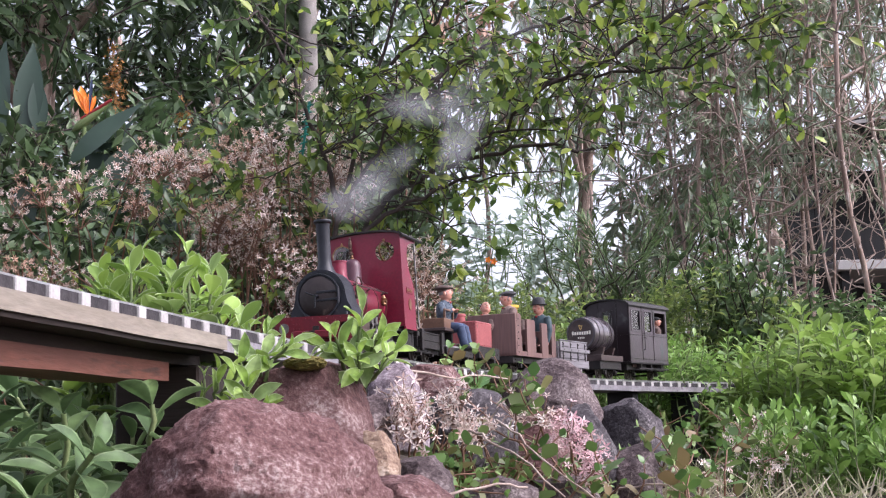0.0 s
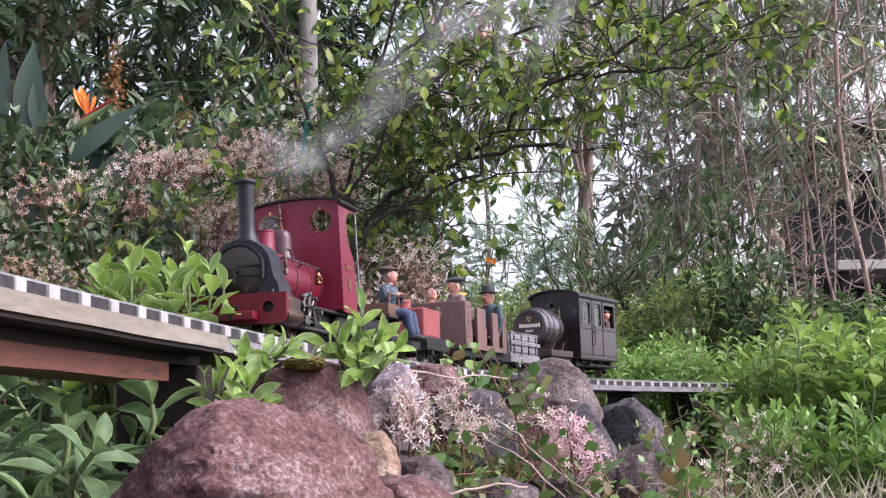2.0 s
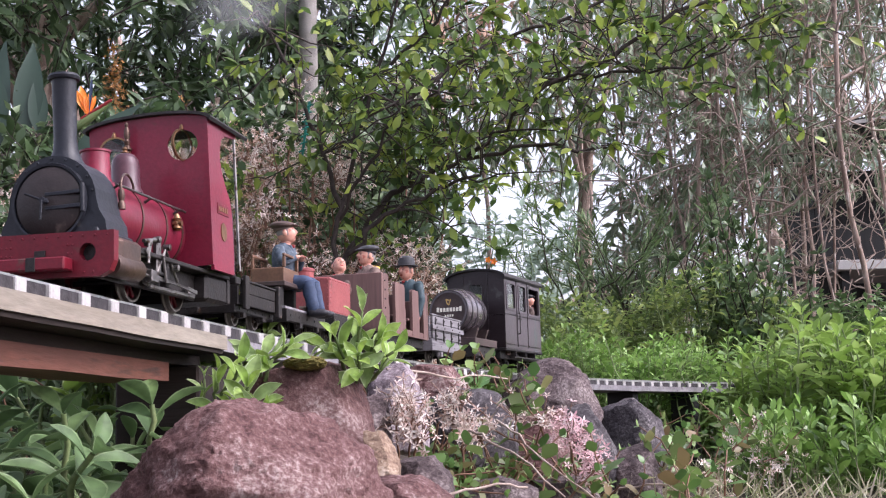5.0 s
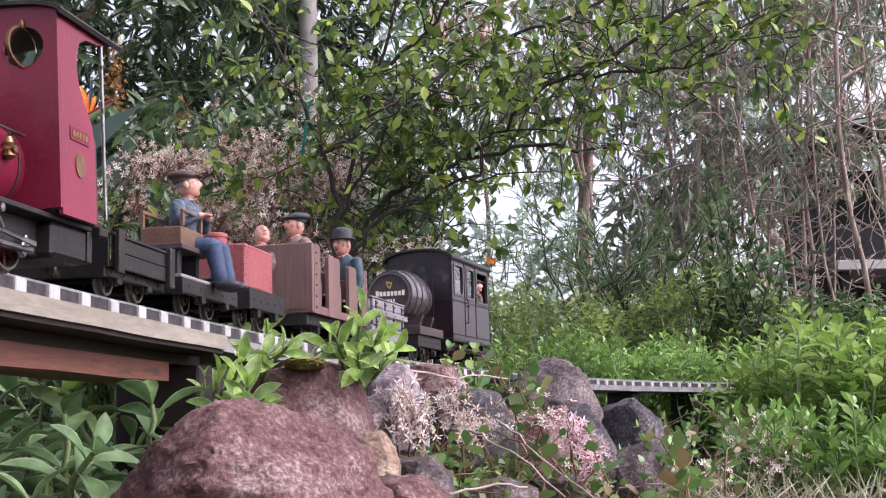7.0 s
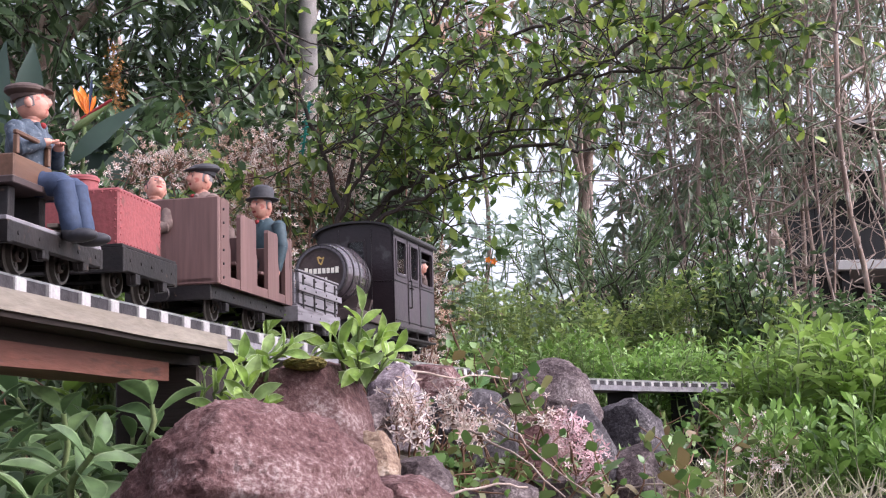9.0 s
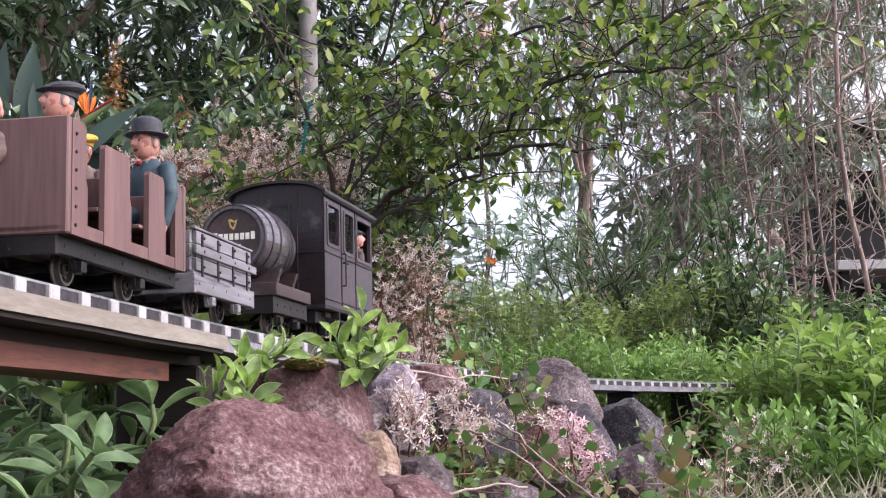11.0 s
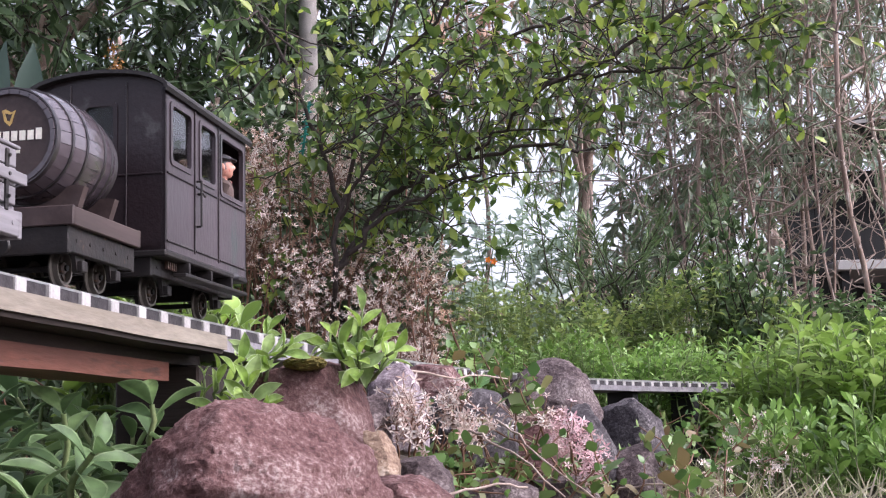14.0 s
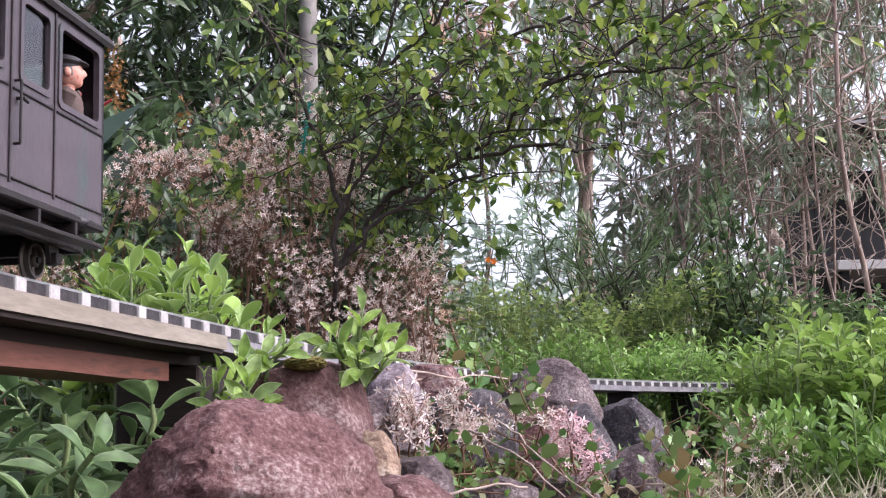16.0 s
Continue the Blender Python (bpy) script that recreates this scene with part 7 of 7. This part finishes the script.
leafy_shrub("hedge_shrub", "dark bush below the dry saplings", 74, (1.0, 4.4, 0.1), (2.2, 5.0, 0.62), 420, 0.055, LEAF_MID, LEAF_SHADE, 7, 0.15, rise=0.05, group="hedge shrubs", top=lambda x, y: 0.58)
leafy_shrub("tall_shrub", "vigorous bright green shrub with long leaves", 75, (0.62, 2.3, 0.02), (1.30, 3.05, 0.38), 430, 0.062, LEAF_SPOON, LEAF_FRESH, 6, 0.17, rise=0.25, top=lambda x, y: 0.20 + 0.13 * min(1, max(0, (x - 0.60) / 0.12)), group="tall shrubs")
leafy_shrub("tall_shrub", "shaded lower growth of a green shrub", 76, (0.50, 2.05, 0.0), (1.05, 2.5, 0.13), 190, 0.045, LEAF_SPOON, LEAF_HEDGE, 6, 0.14, group="tall shrubs")
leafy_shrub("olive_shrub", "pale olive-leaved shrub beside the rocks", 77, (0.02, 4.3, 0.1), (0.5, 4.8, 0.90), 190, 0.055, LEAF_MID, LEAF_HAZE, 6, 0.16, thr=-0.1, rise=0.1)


def feathery_shrub():
    rng = np.random.default_rng(83)
    pl = plant("feathery_shrub", "grey-green feathery shrub with arching sprays", "shrub")
    at, way, up, sz, br = [], [], [], [], []
    for _ in range(28):
        b = np.array((0.72, 4.55, 0.30)) + rng.normal(0, 1, 3) * (0.12, 0.08, 0.06)
        e = np.array((rng.uniform(0.22, 1.05), rng.uniform(4.2, 4.7), rng.uniform(0.55, 0.98)))
        p = bent(b, e, 10, 0.010, rng, 0.05)
        br.append((p, 0.005, 0.0015))
        for q in p[3:]:
            for _ in range(9):
                at.append(q + rng.normal(0, 0.008, 3)); way.append(unit(e - b) * 0.8 + rng.normal(0, 0.55, 3)); up.append(rng.normal(0, 1, 3)); sz.append(rng.uniform(0.04, 0.085))
    stems(pl, br, BARK_DARK, 4, "branch_growth")
    foliage(pl, leaf_form(3, 0.10, 0.05, 0.2), (np.array(at), np.array(way), np.array(up), np.array(sz)), NEEDLE)


feathery_shrub()


def conifer():
    rng = np.random.default_rng(81)
    pl = plant("shade_shrub", "dark small-leaved bush in the shade", "bush")
    at, way, up, sz, br = [], [], [], [], []
    for _ in range(45):
        b = np.array((0.98, 4.2, 0.22)) + rng.normal(0, 0.08, 3)
        e = np.array((0.97, 4.05, 0.52)) + rng.normal(0, 1, 3) * (0.11, 0.12, 0.15)
        p = bent(b, e, 9, 0.008, rng)
        br.append((p, 0.004, 0.0015))
        for q in p[2:]:
            for _ in range(7):
                at.append(q); way.append(unit(e - b) + rng.normal(0, 0.7, 3)); up.append(rng.normal(0, 1, 3)); sz.append(rng.uniform(0.025, 0.05))
    stems(pl, br, BARK_DARK, 4, "branch_growth")
    foliage(pl, LEAF_CHEAP, (np.array(at), np.array(way), np.array(up), np.array(sz)), LEAF_DARK)


conifer()


def downy_plant(name, label, seed, shoots, nodes, size, width, inner, rise=0.55, start=0.2, stem_r=0.0022, rim=None):
    rng = np.random.default_rng(seed)
    pl = plant(name, label, "plant", "downy-leaved plants")
    sh = [bent(a, b, 7, 0.004, rng) for a, b in shoots]
    stems(pl, [(s, stem_r, stem_r * 0.6) for s in sh], STALK, 6, "stem_growth")
    rimmed_leaf("leaf_growth", *shoots_leaves(rng, sh, nodes, size, rise, 0.35, start), width, inner, rim or LEAF_MARGIN, pl)
    return pl


def near_plants():
    rng = np.random.default_rng(91)
    sh = []
    for _ in range(54):
        x = rng.uniform(-0.385, -0.205)
        y = rng.uniform(1.20, 1.36)
        top = float(np.interp(x, (-0.40, -0.34, -0.31, -0.26, -0.225, -0.20), (0.232, 0.256, 0.272, 0.276, 0.258, 0.228)))
        z = (top - abs(rng.normal(0, 0.030))) * (0.80 + 0.20 * y / 1.27)
        sh.append(((x + rng.normal(0, 0.015), y + rng.normal(0, 0.02), z - 0.13), (x, y, z)))
    sh += [((-0.30, 1.25, 0.16), (-0.306, 1.24, 0.282)), ((-0.262, 1.25, 0.16), (-0.258, 1.24, 0.284)), ((-0.345, 1.25, 0.15), (-0.345, 1.24, 0.262)), ((-0.235, 1.24, 0.15), (-0.232, 1.23, 0.262))]
    downy_plant("downy_shrub", "bright green shrub with pale-edged paddle leaves behind the trestle", 92, sh, 4, 0.050, 0.38, LEAF_BRIGHT, rise=0.25, start=0.35)
    downy_plant("downy_shrub", "bright green sprig with pale-edged leaves at the trestle end", 93, [((-0.215, 1.04, 0.085), (-0.164, 0.99, 0.158)), ((-0.165, 1.0, 0.10), (-0.155, 0.97, 0.138))], 4, 0.037, 0.38, LEAF_BRIGHT, start=0.5, rise=0.45)
    downy_plant("downy_shrub", "small young green shoots in the shade of the trestle end", 98, [((-0.204, 1.03, 0.10), (-0.200, 1.03, 0.148)), ((-0.194, 1.02, 0.11), (-0.185, 1.01, 0.150)), ((-0.15, 0.96, 0.09), (-0.138, 0.93, 0.124))], 3, 0.025, 0.38, LEAF_BRIGHT, start=0.5, rise=0.6, stem_r=0.0016)
    downy_plant("downy_shrub", "bright green rosette of pale-edged leaves beside the moss", 97, [((-0.155, 1.05, 0.140), (-0.130, 1.02, 0.172)), ((-0.150, 1.05, 0.140), (-0.148, 1.03, 0.166)), ((-0.190, 1.30, 0.15), (-0.183, 1.28, 0.206)), ((-0.202, 1.30, 0.15), (-0.205, 1.28, 0.208))], 4, 0.036, 0.38, LEAF_BRIGHT, start=0.45, rise=0.45)
    downy_plant("downy_shrub", "bright green sprig with broad leaves growing over the rocks", 94, [((-0.083, 1.10, 0.140), (-0.094, 1.06, 0.182)), ((-0.075, 1.10, 0.145), (-0.074, 1.05, 0.165)), ((-0.082, 1.10, 0.140), (-0.072, 1.08, 0.205)), ((-0.075, 1.10, 0.145), (-0.060, 1.08, 0.180)), ((-0.085, 1.10, 0.14), (-0.106, 1.07, 0.176)), ((-0.07, 1.10, 0.145), (-0.046, 1.09, 0.170))], 4, 0.037, 0.38, LEAF_BRIGHT, start=0.45, rise=0.45)
    sh = []
    for _ in range(34):
        x = rng.uniform(-0.40, -0.20)
        y = rng.uniform(0.92, 1.22)
        z = rng.uniform(0.05, 0.135) * y
        sh.append(((x + rng.normal(0, 0.02), y, z - 0.10), (x, y, z)))
    for _ in range(46):
        x, y, z = rng.uniform(-0.75, -0.22), rng.uniform(1.25, 1.8), rng.uniform(0.05, 0.175)
        sh.append(((x + rng.normal(0, 0.02), y, z - 0.12), (x, y, z)))
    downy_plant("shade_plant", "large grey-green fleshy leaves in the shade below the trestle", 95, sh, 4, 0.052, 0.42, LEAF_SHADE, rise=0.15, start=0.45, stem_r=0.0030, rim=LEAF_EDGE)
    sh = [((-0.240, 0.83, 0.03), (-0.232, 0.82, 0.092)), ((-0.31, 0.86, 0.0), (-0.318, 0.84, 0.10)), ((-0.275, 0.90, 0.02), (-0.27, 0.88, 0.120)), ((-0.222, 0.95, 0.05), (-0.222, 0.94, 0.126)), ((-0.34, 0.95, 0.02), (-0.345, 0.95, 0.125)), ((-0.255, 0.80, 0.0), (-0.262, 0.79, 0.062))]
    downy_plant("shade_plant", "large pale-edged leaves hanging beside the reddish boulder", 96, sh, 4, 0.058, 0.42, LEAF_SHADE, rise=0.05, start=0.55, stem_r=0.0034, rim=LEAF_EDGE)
    # starry pink succulents creeping over the rocks
    heads = [(-0.040, 1.17, 0.134), (-0.048, 1.16, 0.119), (-0.030, 1.16, 0.118), (-0.025, 1.15, 0.099), (-0.035, 1.15, 0.107), (0.002, 1.36, 0.138), (0.014, 1.36, 0.138), (-0.004, 1.36, 0.125), (0.006, 1.35, 0.113), (0.023, 1.35, 0.113), (0.019, 1.34, 0.095), (0.034, 1.34, 0.097), (0.075, 1.42, 0.122), (0.102, 1.36, 0.111), (0.127, 1.35, 0.107), (0.133, 1.34, 0.095), (0.142, 1.33, 0.082), (0.151, 1.33, 0.067), (0.147, 1.33, 0.056)]
    for k, (hx, hy, hz) in enumerate(heads):
        pl = plant("pink_succulent", "creeping succulent with round waxy leaves and starry pink flowers", "succulent", "pink succulents")
        h = np.array((hx, hy, hz))
        b = h + np.array((rng.normal(0, 0.02), 0.03, -0.075))
        br = [(bent(b, h - (0, 0, 0.006), 7, 0.003, rng), 0.0016, 0.0009)]
        c = h + rng.normal(0, 1, (22, 3)) * (0.0092, 0.007, 0.0085) - np.array((0, 0.012, 0))
        for q in c:
            br.append((np.stack([h - (0, 0, 0.010), (h + q) / 2 - (0, 0, 0.003), q]), 0.0006, 0.0004))
        stems(pl, br, STALK_RED, 5, "stem_growth")
        np_mesh("blossom", *spread(PETAL, *star_flowers(rng, c, 0.0066)), PETAL_HOT if hx > 0.11 else PETAL_PINK, pl)
        sh = [bent(b + rng.normal(0, 0.012, 3), b + rng.normal(0, 1, 3) * (0.035, 0.02, 0.012) + np.array((0, -0.02, 0.032)), 5, 0.003, rng) for _ in range(3)]
        stems(pl, [(s, 0.0013, 0.0008) for s in sh], STALK_RED, 4, "stem_growth")
        foliage(pl, LEAF_ROUND, shoots_leaves(rng, sh, 4, 0.017, 0.3), LEAF_JADE)
    mats = [((0.24, 1.60, 0.05), (0.34, 1.78, 0.10), 12), ((-0.06, 1.30, 0.12), (0.12, 1.62, 0.165), 16), ((0.0, 1.20, 0.02), (0.16, 1.45, 0.10), 20), ((0.20, 1.40, 0.0), (0.36, 1.9, 0.08), 26), ((0.24, 1.9, 0.08), (0.62, 2.5, 0.14), 28), ((0.02, 1.62, 0.17), (0.12, 1.85, 0.215), 6), ((-0.01, 1.55, 0.19), (0.06, 1.7, 0.215), 4)]
    for k, (lo, hi, n) in enumerate(mats):
        pl = plant("creeping_succulent", "creeping round-leaved succulent trailing over the rocks", "succulent", "creeping succulents")
        sh = []
        for _ in range(n):
            p = rng.uniform(lo, hi)
            sh.append(bent(p - np.array((rng.normal(0, 0.03), rng.normal(0, 0.02), 0.05)), p, 5, 0.004, rng))
        stems(pl, [(s, 0.0014, 0.0008) for s in sh], STALK_RED, 4, "stem_growth")
        foliage(pl, LEAF_ROUND, shoots_leaves(rng, sh, 3, 0.025, 0.35), LEAF_JADE)
    # pale wild flowers and dry stalks in the grass
    for k, p in enumerate(((0.55, 2.3, 0.103), (0.51, 2.2, 0.069), (0.573, 2.2, 0.060), (0.549, 2.15, 0.045), (0.562, 2.15, 0.028), (0.59, 2.2, 0.05), (0.525, 2.1, 0.028), (0.756, 2.3, 0.025), (0.38, 1.8, 0.03))):
        pl = plant("pink_succulent", "pale starry flower head among the grass", "succulent", "pink succulents")
        h = np.array(p)
        stems(pl, [(bent(h - (0.02, 0, 0.12), h, 6, 0.004, rng), 0.0018, 0.001)], STALK_RED, 5, "stem_growth")
        np_mesh("blossom", *spread(PETAL, *star_flowers(rng, h + rng.normal(0, 0.018, (24, 3)), 0.0085)), PETAL_PINK, pl)
    # orange nasturtium-like dots in the hedge
    pl = plant("orange_flower", "small orange flower in the hedge", "flower")
    for p in ((0.135, 3.3, 0.545), (0.12, 3.3, 0.55)):
        np_mesh("flower", *spread(leaf_form(4, 0.8), np.tile(np.array(p), (5, 1)), np.array([(math.cos(a), -0.3, math.sin(a)) for a in np.arange(5) * 1.257]), np.array([(0, -1, 0.2)] * 5), np.full(5, 0.010)), PETAL_ORANGE, pl, smooth=True)
    stems(pl, [(bent((0.14, 3.35, 0.4), (0.13, 3.31, 0.545), 5, 0.003, rng), 0.001, 0.001)], STALK, 4, "stem")


near_plants()


def make_grass():
    rng = np.random.default_rng(99)
    n = 5200
    x = rng.uniform(0.12, 1.6, n)
    y = rng.uniform(1.45, 3.2, n)
    at = np.stack([x, y, np.array([ground_height(a, b) for a, b in zip(x, y)])], 1)
    way = rng.normal(0, 0.8, (n, 3)) + np.array((0, 0, 0.8))
    sz = rng.uniform(0.02, 0.07, n)
    V, F = spread(leaf_form(4, 0.045, 0.1, 0.35), at, way, rng.normal(0, 1, (n, 3)), sz)
    tagged(np_mesh("grass", V, F, GRASS, smooth=True), "short mixed green and straw grass", "grass", kind="stuff")
    # dry curling stalks across the rocks
    for a, b, sag in (((-0.035, 0.90, 0.03), (0.06, 0.98, 0.055), 0.018), ((0.02, 1.2, 0.10), (0.10, 1.1, 0.04), 0.01), ((0.05, 1.3, 0.11), (0.14, 1.2, 0.03), 0.006), ((0.18, 1.5, 0.02), (0.30, 1.45, 0.0), 0.02), ((-0.06, 1.25, 0.163), (0.07, 1.45, 0.158), 0.0)):
        tagged(np_mesh("dry_stalk", *tubes([(bent(a, b, 12, 0.002, rng, sag), 0.0014, 0.0009)], 6), TWIG_PALE, smooth=True), "thin dry stalk lying across the rocks", "stalk")


make_grass()

# ---- steam from the chimney ----
PUFFS = []


def make_steam():
    rng = random.Random(7)
    for k in range(46):
        if noise.noise((k * 0.43, 2.7, 0.0)) < -0.12 or k % 3 == 1:
            continue
        bm = B()
        for tilt in ((-0.35, 0.4)[k % 2],):
            rows = []
            for i in range(15):
                a = -1 + 2 * i / 14
                h = math.sqrt(max(0.0, 1 - a * a))
                rows.append([bm.verts.new((0.079 * a, 0.016 * noise.noise((a * 1.6 + k, j * 0.35, tilt * 9)) + tilt * 0.02 * (j / 3 - 1), 0.0285 * h * (j / 3 - 1))) for j in range(7)])
            for p, q in zip(rows, rows[1:]):
                for j in range(6):
                    bm.faces.new((p[j], q[j], q[j + 1], p[j + 1]))
        ob = part("steam_puff", bm, STEAM)
        tagged(ob, "thin drifting puff of white steam", "steam", group="steam puffs")
        PUFFS.append((ob, -2.6 + k * 0.16, rng.uniform(-1, 1), rng.uniform(-1, 1), rng.uniform(-1, 1)))


make_steam()


# ---- everything that moves ----
def motions():
    steps = [0.5 * i for i in range(33)]
    for thing, off in ROLLING:
        ride = Matrix.Rotation(-0.042, 4, "Z") if thing.name == "steam_locomotive" else Matrix()
        walk(thing, [(t, on_track(train_s(t) + off) @ ride) for t in steps])
    for thing, off, m in RIDERS:
        walk(thing, [(t, on_track(train_s(t) + off) @ m) for t in steps])
    fine = [0.1 * i for i in range(161)]
    for ws, r, x in WHEELSETS:
        s0 = train_s(0)
        walk(ws, [(t, Matrix.Translation((x, 0, r)) @ Matrix.Rotation((train_s(t) - s0) / r, 4, "Y")) for t in fine])
    for ob, born, a, b, c in PUFFS:
        rows = []
        out = on_track(train_s(born) - 1.433)
        for t in [0.25 * i for i in range(65)]:
            age = t - born
            if age <= 0:
                m = on_track(train_s(t) - 1.350 - 0.022, 0, 0.066)
            else:
                drift = Vector((0.075 * age + 0.035 * a * age, 0.03 * b * age, 0.165 + 0.115 * age + 0.035 * c * age))
                turned = 1 - math.exp(-2.0 * age)
                swing = Matrix.Rotation((-1.35 + 0.35 * a) * turned, 4, "Z") @ Matrix.Rotation((-0.55 + 0.7 * c) * turned, 4, "Y")
                m = Matrix.Translation(out.translation + drift) @ out.to_3x3().to_4x4() @ swing
            rows.append((t, m))
        walk(ob, rows)


motions()
